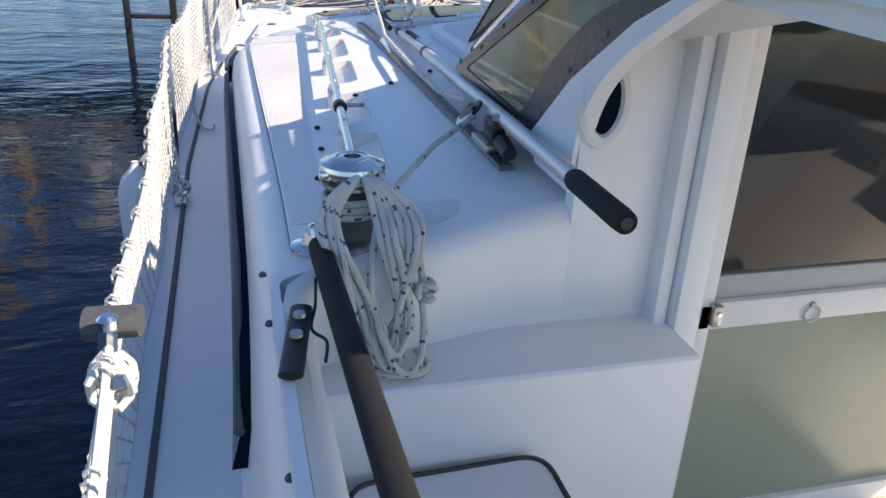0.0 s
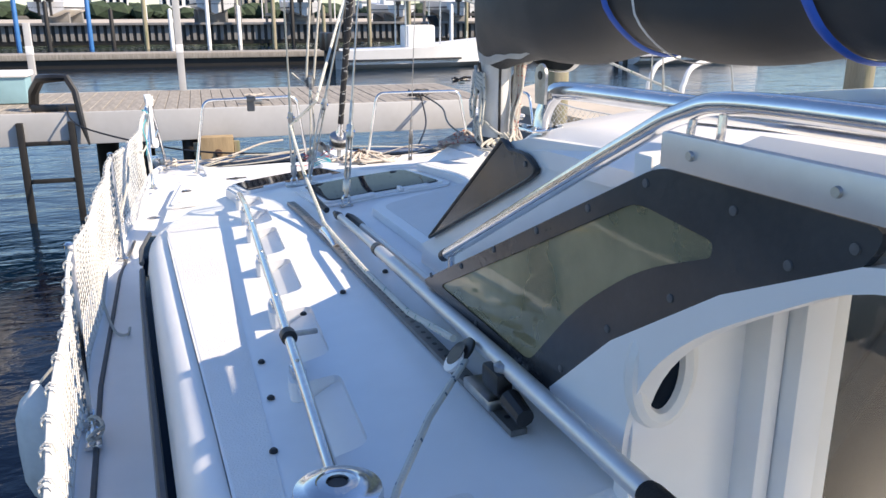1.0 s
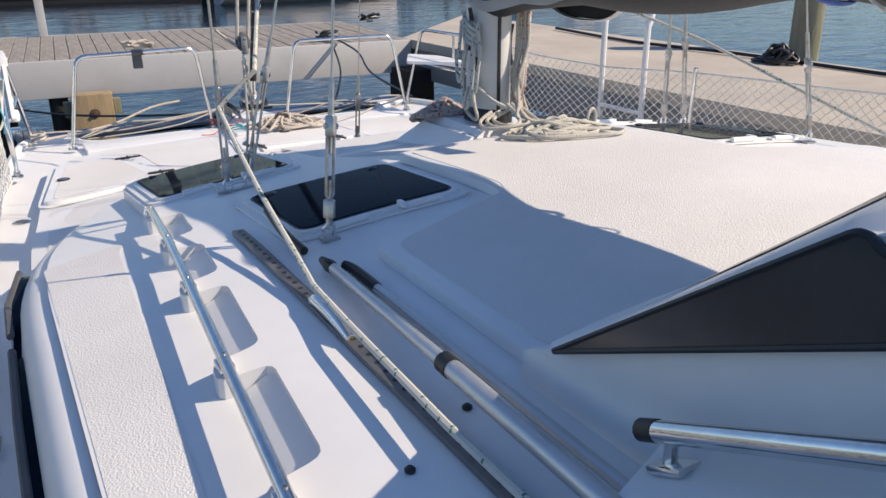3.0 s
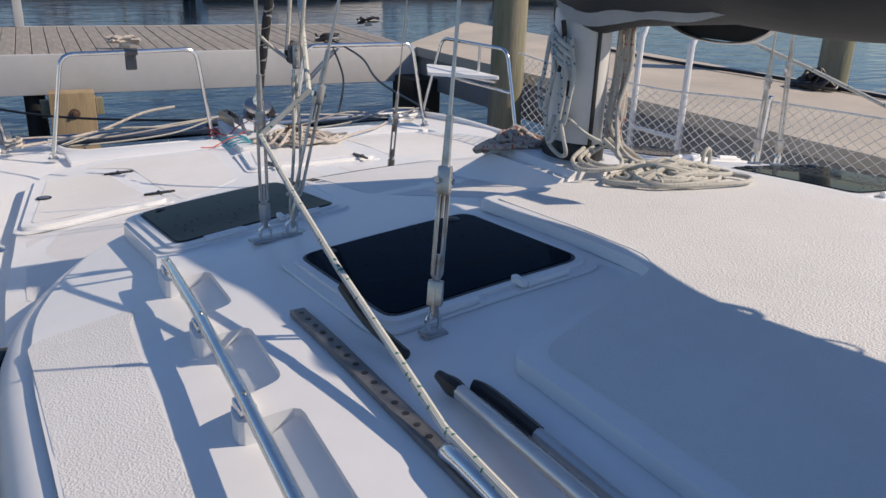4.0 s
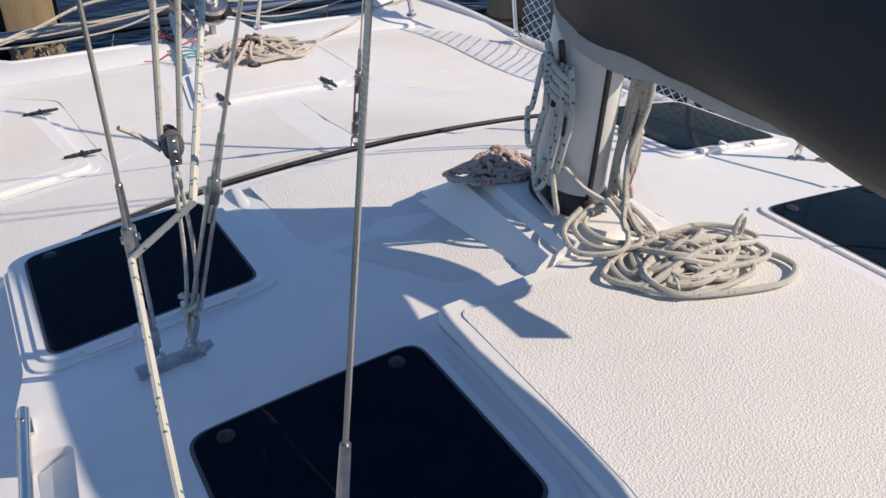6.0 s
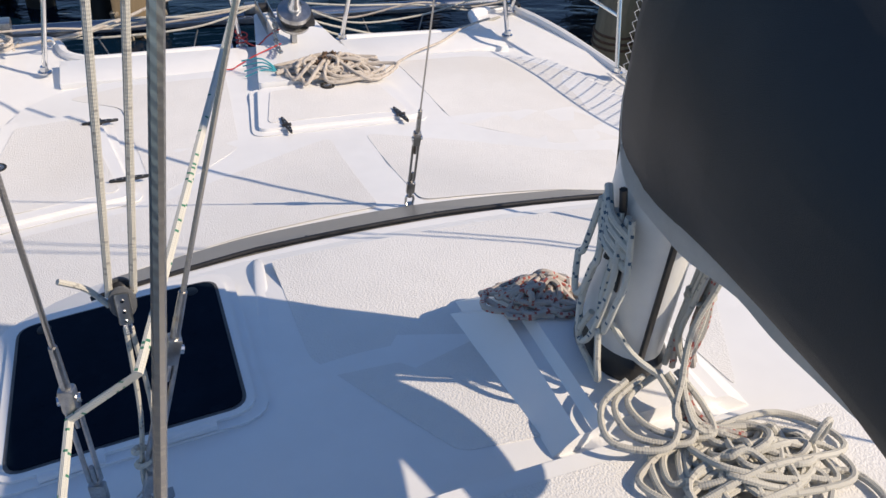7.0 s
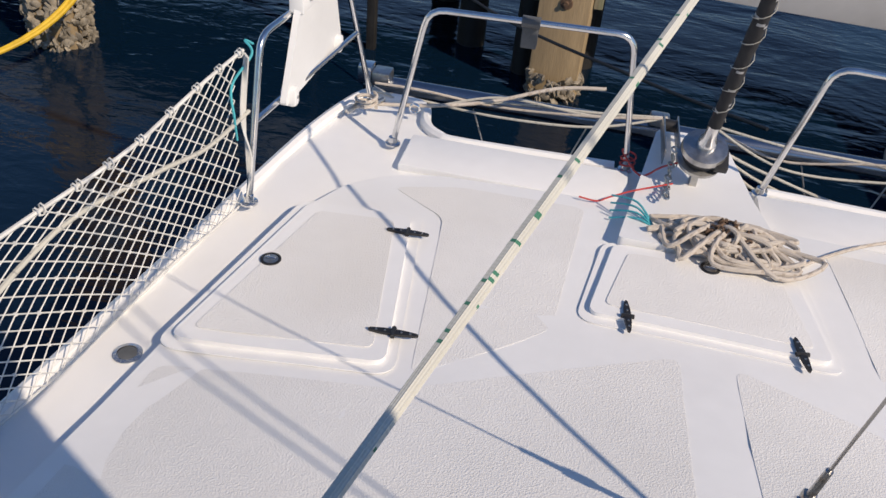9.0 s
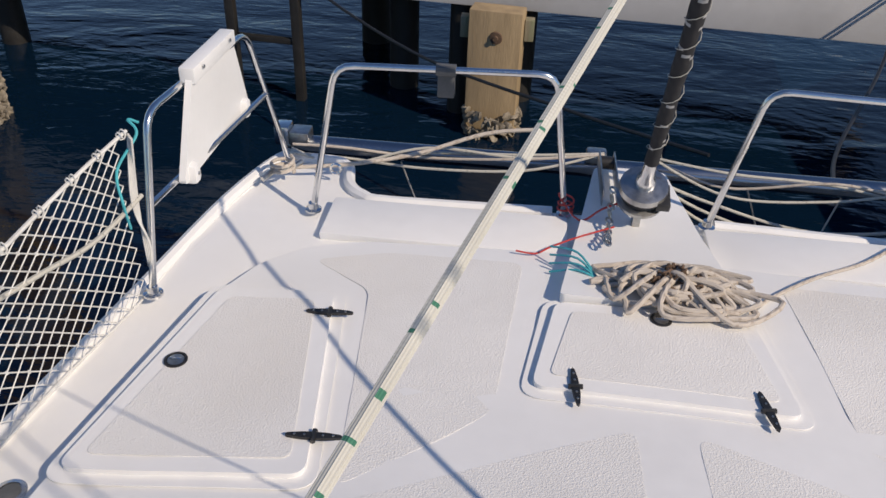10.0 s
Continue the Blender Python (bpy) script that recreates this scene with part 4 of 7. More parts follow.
# cockpit seat cushion
cush = thing("seat_cushion", "white vinyl cockpit cushion with dark piping", "cushion")
cp = rounded([(-1.655, 0.3), (-1.245, 0.3), (-1.238, 1.305), (-1.635, 1.29)], 0.06)
part("pad", draped(cp, lambda x, y: 1.20, 0.4, 0.07), M_VINYL, cush)
part("piping", tube([(p.x, p.y, 1.270) for p in cp], 0.006, 6, True), M_BLACK, cush, "navy piping")

# dark window strips along the cabin side
for sx in (-1, 1):
    ws = tagged(new("window_1"), "long dark cabin side window with a grey rubber edge", "window", kind="structure")
    for y0, y1 in ((4.62, 4.12), (4.02, 1.35)):
        K = 14
        bm = bmesh.new()
        rows = []
        for i in range(K + 1):
            y = y0 + (y1 - y0) * i / K
            e = abs(lerp(sorted((p[1], p[0]) for p in PORT[3:]), y))
            tap = min(1, i / 1.2, (K - i) / 1.2) * 0.5 + 0.5
            zt = 1.36 + 0.05 * tap * (1 if y > 2 else 0.9)
            zb = 1.345 - 0.10 * tap
            rows.append([bm.verts.new((sx * (e + 0.052), y, zb)), bm.verts.new((sx * (e + 0.030), y, zt)), bm.verts.new((sx * (e - 0.01), y, zt)), bm.verts.new((sx * (e - 0.01), y, zb))])
        for A, B in zip(rows, rows[1:]):
            for j in range(4):
                k = (j + 1) % 4
                bm.faces.new((A[j], A[k], B[k], B[j]))
        bm.faces.new(rows[0])
        bm.faces.new(rows[-1])
        part("pane", bm, M_ACRYL, ws)
        pts = [(sx * (abs(lerp(sorted((p[1], p[0]) for p in PORT[3:]), y0 + (y1 - y0) * i / K)) + 0.034), y0 + (y1 - y0) * i / K, 1.408 - 0.03 * (i > K - 2 and y1 < 2)) for i in range(K + 1)]
        part("window_trim", tube(pts, 0.011, 6), M_RUBBER, ws)


# ---- rails ----
def rail_thing(name, pts, r, label, cat, smooth_k=6, group="", n=10):
    t = thing(name, label, cat, group)
    part("rail_tube", tube(spline(pts, smooth_k), r, n), M_STEEL, t)
    return t


def foot_plate(t, x, y, z, r=0.032):
    part("base_flange", lathe([(r, -0.004), (r, 0.004), (r * 0.62, 0.008), (r * 0.55, 0.03)], (x, y, z), 18), M_STEEL, t)
    for k in range(3):
        a = k * 2.094 + 0.5
        part("screw", lathe([(0.004, 0.004), (0.0035, 0.0075)], (x + r * 0.8 * math.cos(a), y + r * 0.8 * math.sin(a), z), 8), M_DULL, t)


def pulpit(pts, label):
    P = [Vector(p) for p in pts]
    t = thing("pulpit", label, "pulpit", "bow pulpits")
    out = []
    for i, p in enumerate(P):
        if i in (0, len(P) - 1):
            out.append(p)
            continue
        a, b = P[i - 1] - p, P[i + 1] - p
        s, e = p + a.normalized() * 0.07, p + b.normalized() * 0.07
        out += [(1 - q) ** 2 * s + 2 * q * (1 - q) * p + q * q * e for q in (0, 0.25, 0.5, 0.75, 1)]
    part("rail_tube", tube(out, 0.0125, 12), M_STEEL, t)
    for p in (P[0], P[-1]):
        foot_plate(t, p.x, p.y, p.z)
    return t


port_pulpit = pulpit([(-1.247, 7.583, 1.145), (-1.14, 7.60, 1.735), (-0.36, 7.66, 1.735), (-0.27, 7.72, 1.14)], "stainless steel bow pulpit hoop beside the furler")
star_pulpit = pulpit([(0.282, 7.716, 1.14), (0.37, 7.66, 1.735), (1.14, 7.60, 1.735), (1.253, 7.585, 1.145)], "stainless steel bow pulpit hoop on the far bow")
SR = [(-1.453, 7.971, 1.135), (-1.55, 7.86, 1.735), (-1.61, 7.10, 1.735), (-1.616, 6.94, 1.165)]
port_side = pulpit(SR, "stainless steel side pulpit with a folded board")
star_side = pulpit([(-x, y, z) for x, y, z in SR], "stainless steel side pulpit with a seat")
part("mid_rail", tube([(-1.507, 7.905, 1.47), (-1.613, 7.03, 1.45)], 0.011, 10), M_STEEL, port_side)
part("mid_rail", tube([(1.507, 7.905, 1.47), (1.613, 7.03, 1.45)], 0.011, 10), M_STEEL, star_side)

lightbox = thing("light_box", "small grey plastic box clamped to the pulpit rail", "lamp")
part("case", boxm((0.062, 0.035, 0.10), Matrix.Translation((-0.75, 7.655, 1.675)), 0.008), M_RUBBER, lightbox)
part("clamp", tube([(-0.785, 7.63, 1.735), (-0.715, 7.63, 1.735)], 0.022, 10), M_RUBBER, lightbox)

board = thing("folding_seat", "white plastic seat board folded up against the rails", "seat board")
bp = [(-1.585, 7.36, 1.77), (-1.56, 7.74, 1.77), (-1.545, 7.84, 1.43), (-1.60, 7.16, 1.45)]
rp = rounded([(7.34, 1.775), (7.72, 1.775), (7.85, 1.44), (7.17, 1.44)], 0.035)
part("panel", plate([(-1.578 + (p.y - 1.6) * 0.02, p.x, p.y) for p in rp], 0.022, (1, 0.05, 0)), M_PLY, board)
part("head_block", boxm((0.055, 0.40, 0.055), Matrix.Translation((-1.568, 7.53, 1.765)), 0.008), M_PLY, board)
for y in (7.24, 7.78):
    part("clip", boxm((0.06, 0.05, 0.07), Matrix.Translation((-1.565, y, 1.46)), 0.014), M_PLY, board)
for y, z in ((7.40, 1.775), (7.66, 1.775), (7.24, 1.46), (7.78, 1.46)):
    part("screw", lathe([(0.007, 0), (0.006, 0.003)], n=10, m=aim((-1.535, y, z), (1, 0, 0))), M_DULL, board)
seat2 = thing("folding_seat", "white plastic corner seat set flat across the far pulpit", "seat board")
part("panel", draped(rounded([(1.22, 7.50), (1.62, 7.16), (1.60, 7.66), (1.44, 7.90)], 0.05), lambda x, y: 1.52, 0.5, 0.022), M_PLY, seat2)
part("bracket", tube([(1.60, 7.2, 1.50), (1.46, 7.88, 1.50)], 0.012, 8), M_STEEL, seat2)
part("bracket", tube([(1.585, 7.40, 1.735), (1.585, 7.40, 1.50)], 0.010, 8), M_STEEL, seat2)


# ---- lifeline netting ----
TOP = [(7.03, -1.622, 1.73), (6.45, -1.68, 1.675), (5.8, -1.775, 1.66), (5.14, -1.865, 1.70), (3.87, -1.915, 1.745), (3.18, -1.975, 1.735), (2.6, -1.975, 1.715), (1.42, -1.965, 1.72), (1.08, -1.965, 1.745), (0.55, -1.99, 1.56), (0.0, -2.02, 1.40)]
def top_at(y):
    q = sorted((a, b, c) for a, b, c in TOP)
    return lerp([(a, b) for a, b, c in q], y), lerp([(a, c) for a, b, c in q], y)
def edge_at(y):
    return lerp(sorted((p[1], p[0]) for p in HALF[:10]), y) + 0.035


def net_point(sx, y, h):
    xt, zt = top_at(y)
    xb, zb = edge_at(y) + 0.03, deck_z(1.9, y) + 0.03
    bulge = 0.03 * math.sin(math.pi * h) * (0.6 + 0.4 * math.sin(y * 2.3)) + 0.006 * math.sin(y * 7 + 5 * h)
    return Vector((sx * (xb + (xt - xb) * h - bulge), y + 0.02 * math.sin(9 * y + 4 * h), zb + (zt - zb) * h))


def net(sx, y0, y1, label, cell=0.066, r=0.0027):
    t = thing("safety_net", label, "net")
    bm = bmesh.new()
    rows = 10
    cols = int((y1 - y0) / cell)
    for i in range(-rows, cols + 1):
        for d in (1, -1):
            pts = []
            for j in range(rows + 1):
                c = i + (j if d > 0 else rows - j)
                if 0 <= c <= cols:
                    pts.append(net_point(sx, y0 + c * cell, j / rows))
            if len(pts) > 1:
                sweep(bm, pts, r * 0.82, 4)
    tagged(part("mesh", bm, M_NET, t, "white knotted diamond mesh", smooth=0), kind="stuff")
    bm = bmesh.new()
    rk = random.Random(4)
    for i in range(0, cols):
        for j in range(1, rows):
            if (i + j) % 2 == 0:
                p = net_point(sx, y0 + i * cell, j / rows)
                bmesh.ops.create_cube(bm, size=0.0075, matrix=Matrix.Translation(p) @ Matrix.Rotation(rk.random() * 3, 4, 'Z'))
    tagged(part("knotting", bm, M_NET, t, smooth=0), kind="stuff")
    for h, rr in ((1.0, 0.006), (0.0, 0.004)):
        part("edge_rope", tube([net_point(sx, y0 + (y1 - y0) * i / 60, h) for i in range(61)], rr, 6), M_NET, t)
    return t


pnet = net(1, 0.35, 7.0, "white diamond mesh safety net laced along the lifeline")
snet = net(-1, 1.2, 7.0, "white diamond mesh safety net along the far lifeline")
# lacing and cords gathered on the port net
lace = random.Random(8)
bm = bmesh.new()
for i in range(46):
    y = 0.9 + i * 0.135
    p = net_point(1, y, 1.0)
    sweep(bm, [p + Vector((0.012 * math.cos(a), 0.02 * a / 6 - 0.02, 0.014 * math.sin(a))) for a in [k * 0.9 for k in range(12)]], 0.0026, 4)
tagged(part("lacing", bm, M_NET, pnet, smooth=0), kind="stuff")
part("drape_cord", tube(spline([(-1.622, 7.0, 1.50), (-1.66, 6.75, 1.48), (-1.70, 6.50, 1.52), (-1.76, 6.1, 1.56), (-1.80, 5.6, 1.45), (-1.88, 5.1, 1.3)], 6), 0.0075, 6), M_HALY, pnet, "thick white cord draped along the net")
for k in range(4):
    part("gathered_strand", tube(spline([(-1.615 + 0.008 * k, 6.98 - 0.01 * k, 1.72), (-1.63, 6.95 + 0.012 * k, 1.50), (-1.61 - 0.006 * k, 6.97, 1.33), (-1.62, 6.93 + 0.01 * k, 1.19)], 6), 0.004, 5), M_NET, pnet)
teal = thing("teal_cord", "turquoise cord tying the net to the pulpit", "cord")
part("cord", tube(spline([(-1.62, 7.06, 1.72), (-1.635, 7.03, 1.74), (-1.60, 7.0, 1.71), (-1.645, 6.93, 1.62), (-1.63, 6.9, 1.52), (-1.64, 6.93, 1.42)], 7), 0.0045, 6), M_TEAL, teal)


def stanchion(sx, y, group=True):
    t = thing("stanchion", "stainless steel lifeline stanchion standing on the gunwale", "stanchion", "stanchions")
    b, tp = net_point(sx, y, 0.0), net_point(sx, y, 1.0)
    b.x += 0.02 * sx
    part("post", tube([b + Vector((0, 0, -0.02)), tp + Vector((0, 0, 0.015))], 0.0125, 10), M_STEEL, t)
    foot_plate(t, b.x, b.y, deck_z(b.x, b.y) + 0.012, 0.03)
    part("cap", lathe([(0.014, 0), (0.014, 0.012), (0.008, 0.018)], tuple(tp + Vector((0, 0, 0.012))), 10), M_STEEL, t)


for y in (5.14, 3.18, 1.08):
    stanchion(1, y)
for y in (5.14, 3.6, 2.2):
    stanchion(-1, y)
pad = thing("foam_sleeve", "frayed grey foam sleeve wrapped over the lifeline", "pad")
part("sleeve", tube([(-2.0, 1.15, 1.735), (-1.93, 1.14, 1.74)], [0.028, 0.026], 12, flat=0.8), M_RUBBER, pad)
part("tie", tube([(-1.965, 1.145, 1.735), tuple(net_point(1, 1.145, 1.0)), tuple(net_point(1, 1.13, 0.93))], 0.008, 6), M_NET, pad)
bm = bmesh.new()
sweep(bm, [Vector((-1.963 + 0.026 * math.cos(a), 1.06 + 0.02 * math.sin(1.7 * a), 1.70 + 0.03 * math.sin(a))) for a in [k * 0.55 for k in range(36)]], 0.006, 6)
knot = thing("knotted_line", "white line knotted round the stanchion head", "rope")
part("knot", bm, M_NET, knot)
part("tail", tube(spline([(-1.97, 1.05, 1.69), (-1.985, 0.9, 1.55), (-1.975, 0.75, 1.40), (-2.0, 0.5, 1.30)], 6), 0.009, 6), M_NET, knot)
cl = thing("cleat", "stainless steel deck cleat with rope turns", "cleat")
cl.location = (-1.975, 3.08, 1.158)
part("base", boxm((0.05, 0.11, 0.014), (0, 0, 0.007), 0.004), M_STEEL, cl)
part("horn", tube(spline([(0, -0.11, 0.05), (0, -0.05, 0.042), (0, 0.05, 0.042), (0, 0.11, 0.05)], 4), [0.007] * 13, 8), M_STEEL, cl)
part("leg", boxm((0.016, 0.07, 0.034), (0, 0, 0.024), 0.004), M_STEEL, cl)
part("rope_turns", tube(spline([(0.02 * math.cos(a) + 0.01, 0.07 * math.sin(a * 0.5), 0.045 + 0.012 * math.sin(a)) for a in [k * 0.8 for k in range(22)]], 3), 0.006, 6), M_HALY, cl)
hk = thing("bent_cord", "loose grey cord hanging off the net onto the deck", "cord")
part("cord", tube(spline([(-1.97, 4.4, 1.25), (-1.93, 4.15, 1.17), (-1.90, 3.98, 1.165), (-1.86, 3.94, 1.168), (-1.85, 4.02, 1.166)], 6), 0.006, 6), M_HALY, hk)
fen = thing("fender", "scuffed white inflatable fender hanging outside the hull", "fender")
prof = [(0.018, -0.36), (0.03, -0.34), (0.08, -0.28), (0.11, -0.18), (0.115, 0), (0.11, 0.18), (0.08, 0.28), (0.03, 0.34), (0.018, 0.38)]
part("body", lathe([(r * 0.8, z * 0.72) for r, z in prof], (-2.21, 3.86, 0.78), 20), M_FENDER, fen)
part("lanyard", tube([(-2.21, 3.86, 1.03), (-2.06, 3.87, 1.19)], 0.006, 6), M_HALY, fen)

# grab rail along the roof edge
gr = thing("grab_rail", "long stainless steel grab rail along the roof edge", "grab rail")
GY = [4.545] + [y for a, b in SCOOPS for y in (b + 0.05, a - 0.05)] + [1.66]
part("rail_tube", tube([(RAIL(y), y, base_z(RAIL(y), y) + 0.066) for y in GY], 0.0125, 12), M_STEEL, gr)
for y in [4.50] + [0.5 * (a1 + b2) for (a1, b1), (a2, b2) in zip(SCOOPS, SCOOPS[1:])] + [1.80]:
    part("saddle", boxm((0.032, 0.05, 0.022), Matrix.Translation((RAIL(y), y, base_z(RAIL(y), y) + 0.05)), 0.005), M_STEEL, gr)
    part("screw", lathe([(0.005, 0), (0.004, 0.003)], (RAIL(y), y, base_z(RAIL(y), y) + 0.078), 8), M_DULL, gr)
clp = thing("tube_clamp", "black clamp with a lever on the grab rail", "clamp")
part("band", tube([(RAIL(2.46), 2.445, base_z(-1.47, 2.46) + 0.066), (RAIL(2.46), 2.475, base_z(-1.47, 2.46) + 0.066)], 0.02, 12), M_BLACK, clp)
part("lever", boxm((0.085, 0.014, 0.012), Matrix.Translation((RAIL(2.46) + 0.03, 2.46, base_z(-1.47, 2.46) + 0.07)), 0.004), M_DULL, clp)
for k, (x, y) in enumerate([(-1.60, 1.83), (-1.585, 2.06), (-1.549, 2.29), (-1.535, 2.50), (-1.40, 2.62), (-1.27, 2.70), (-1.12, 2.78)]):
    t = thing("deck_button", "small black snap button fixed to the roof", "button", "deck buttons")
    z = (plat_z if x > RAIL(y) else base_z)(x, y)
    part("stud", lathe([(0.009, 0), (0.009, 0.004), (0.005, 0.008)], (x, y, z + 0.002), 12), M_BLACK, t)
for y in (1.62, 1.42, 1.0):
    t = thing("deck_button", "small black snap button fixed to the roof", "button", "deck buttons")
    part("stud", lathe([(0.008, 0), (0.008, 0.004), (0.005, 0.008)], (-1.75, y, base_z(-1.75, y) - 0.012), 10), M_RUBBER, t)

# deckhouse rails
dr = thing("deckhouse_rail", "bent stainless steel handrail beside the deckhouse window", "handrail")
part("rail_tube", tube(spline([(-1.076, 2.403, 1.848), (-1.098, 1.94, 2.078), (-1.113, 1.60, 2.245), (-1.119, 1.475, 2.300), (-1.122, 1.36, 2.322), (-1.13, 1.0, 2.326), (-1.14, 0.72, 2.327)], 6), 0.0145, 14), M_STEEL, dr)
part("end_cap", tube([(-1.075, 2.428, 1.836), (-1.076, 2.400, 1.850)], 0.0155, 12), M_BLACK, dr)
part("foot", boxm((0.04, 0.06, 0.012), Matrix.Translation((-1.075, 2.37, 1.815)) @ Matrix.Rotation(radians(-26), 4, 'X'), 0.004), M_STEEL, dr)
part("foot_post", tube([(-1.076, 2.375, 1.81), (-1.077, 2.375, 1.86)], 0.009, 8), M_STEEL, dr)
part("loop", tube(spline([(-1.12, 1.455, 2.30), (-1.122, 1.458, 2.262), (-1.123, 1.435, 2.25), (-1.122, 1.405, 2.262), (-1.12, 1.402, 2.31)], 5), 0.0055, 8), M_STEEL, dr)
dr2 = thing("roof_rail", "thick stainless steel rail bent over the deckhouse roof", "handrail")
part("rail_tube", tube(spline([(-0.955, 2.165, 2.170), (-0.948, 2.165, 2.215), (-0.938, 2.145, 2.252), (-0.933, 2.08, 2.270), (-0.935, 1.6, 2.279), (-0.94, 1.0, 2.289), (-0.95, 0.72, 2.292)], 6), 0.019, 14), M_STEEL, dr2)
part("foot", boxm((0.085, 0.065, 0.008), Matrix.Translation((-0.95, 2.165, 2.182)), 0.004), M_STEEL, dr2)
for sx, sy in ((-1, -1), (-1, 1), (1, -1), (1, 1)):
    part("bolt", lathe([(0.006, 0), (0.005, 0.005)], (-0.95 + sx * 0.032, 2.165 + sy * 0.022, 2.186), 8), M_DULL, dr2)
bm = plate([(-0.975 + 0.0, 2.135 + 0.024 * math.cos(a), 2.295 + 0.028 * math.sin(a)) for a in [i * math.pi / 8 for i in range(9)]] + [(-0.975, 2.115, 2.24), (-0.975, 2.155, 2.24)], 0.006, (1, 0, 0))
part("eye_plate", bm, M_DULL, dr2)
part("eye_hole", lathe([(0.009, 0), (0.009, 0.008)], n=14, m=aim((-0.9765, 2.135, 2.299), (1, 0, 0))), M_BLACK, dr2)
for y, x in ((2.33, -1.06), (2.02, -1.07), (2.22, -1.07)):
    part("stud", lathe([(0.008, 0), (0.007, 0.006)], (x, y, 1.775 + (2.40 - y) * 0.503 + 0.008), 10), M_RUBBER, pod)

# ---- winch and sheet ----
WX, WY = -1.578, 1.555
WZ = plat_z(WX, WY)
wi = thing("winch", "chrome self-tailing winch with a grey drum on the roof", "winch")
wi.location = (WX, WY, WZ)
part("base", lathe([(0.062, 0), (0.062, 0.012), (0.05, 0.02)], n=28), M_DULL, wi)
part("drum", lathe([(0.048, 0.018), (0.043, 0.04), (0.041, 0.07), (0.044, 0.105), (0.052, 0.118)], n=28), M_RUBBER, wi, "dark grey drum")
part("self_tailer", lathe([(0.050, 0.118), (0.060, 0.126), (0.060, 0.132), (0.046, 0.138), (0.046, 0.145), (0.061, 0.150), (0.062, 0.158)], n=32), M_DULL, wi)
part("top_cap", lathe([(0.062, 0.158), (0.060, 0.166), (0.046, 0.172), (0.044, 0.174), (0.030, 0.178), (0.028, 0.176), (0.016, 0.178), (0.015, 0.170)], n=36), M_STEEL, wi, "polished chrome cap")
part("socket", lathe([(0.014, 0.172), (0.014, 0.1745)], n=8), M_BLACK, wi)
part("feeder_arm", boxm((0.022, 0.03, 0.018), Matrix.Translation((-0.055, -0.022, 0.150)), 0.006), M_STEEL, wi)
so = thing("winch_sheet", "white sheet with blue flecks wound and coiled on the winch", "rope")
bm = bmesh.new()
turns = []
for k in range(60):
    a = k * 2 * math.pi / 20 - 0.6
    turns.append((WX + 0.054 * math.cos(a), WY + 0.054 * math.sin(a), WZ + 0.062 + 0.014 * k / 20))
sweep(bm, [(-1.222, 1.945, 1.775), (-1.36, 1.78, 1.762), (-1.47, 1.63, 1.735)] + turns, 0.0068, 8)
part("wound_turn", bm, M_SHEET, so)
part("tailer_turn", tube([(WX + 0.056 * math.cos(a), WY + 0.056 * math.sin(a), WZ + 0.142) for a in [i * 0.3 - 2.2 for i in range(19)]], 0.0068, 8), M_SHEET, so)
crd = random.Random(11)
# long coil hung over the drum, down the aft wall onto the ledge
for k in range(7):
    top = WZ + 0.152 + 0.004 * (k % 2)
    xl = WX - 0.070 + 0.013 * (k % 3) + 0.004 * crd.uniform(-1, 1)
    xr = WX + 0.030 + 0.0125 * k
    lx = WX + 0.010 + 0.016 * (k % 4) + 0.008 * crd.uniform(-1, 1)
    w = 0.022 + 0.010 * crd.random()
    y0 = 1.425 - 0.007 * (k % 3)
    low = 1.475 + 0.05 * crd.random() * (k % 3)
    yb = 1.405 - 0.02 * (k % 4)
    pts = [(WX, WY - 0.058, top), (xl * 0.5 + WX * 0.5, WY - 0.085, top - 0.012), (xl, WY - 0.10, top - 0.05), (xl + 0.004, y0, 1.70), (lx - w * 1.5, y0 - 0.005, 1.58), (lx - w, yb, low + 0.03),
           (lx, yb - 0.012, low), (lx + w, yb, low + 0.025), (lx + w * 1.6, y0 - 0.008, 1.57), (xr, y0 - 0.006, 1.70), (xr - 0.006, WY - 0.095, top - 0.05), (xr * 0.5 + WX * 0.5, WY - 0.075, top - 0.010), (WX + 0.01, WY - 0.05, top)]
    part("coil_loop", tube(spline(pts, 6), 0.0068, 8), M_SHEET, so)
kp = Vector((WX + 0.115, 1.415, 1.60))
part("end_knot", tube(spline([kp + Vector((0.018 * math.cos(a), 0.014 * math.sin(1.5 * a), 0.016 * math.sin(a))) for a in [i * 0.7 for i in range(18)]], 3), 0.0065, 7), M_SHEET, so)
part("tail", tube(spline([(WX + 0.05, WY - 0.02, WZ + 0.13), (WX + 0.095, WY - 0.09, WZ + 0.07), (WX + 0.112, 1.43, WZ - 0.03), tuple(kp)], 6), 0.0068, 8), M_SHEET, so)
part("ledge_loop", tube(spline([(WX + 0.0, 1.40, 1.462), (WX + 0.03, 1.36, 1.460), (WX + 0.09, 1.352, 1.460), (WX + 0.115, 1.38, 1.460), (WX + 0.10, 1.42, 1.47)], 6), 0.0068, 8), M_SHEET, so)
# straight tail from the drum down the front of the coil
part("tail", tube(spline([(WX + 0.045, WY - 0.045, WZ + 0.155), (WX + 0.035, WY - 0.085, WZ + 0.10), (WX + 0.012, 1.42, WZ - 0.03), (WX + 0.045, 1.405, WZ - 0.16)], 6), 0.0068, 8), M_SHEET, so)

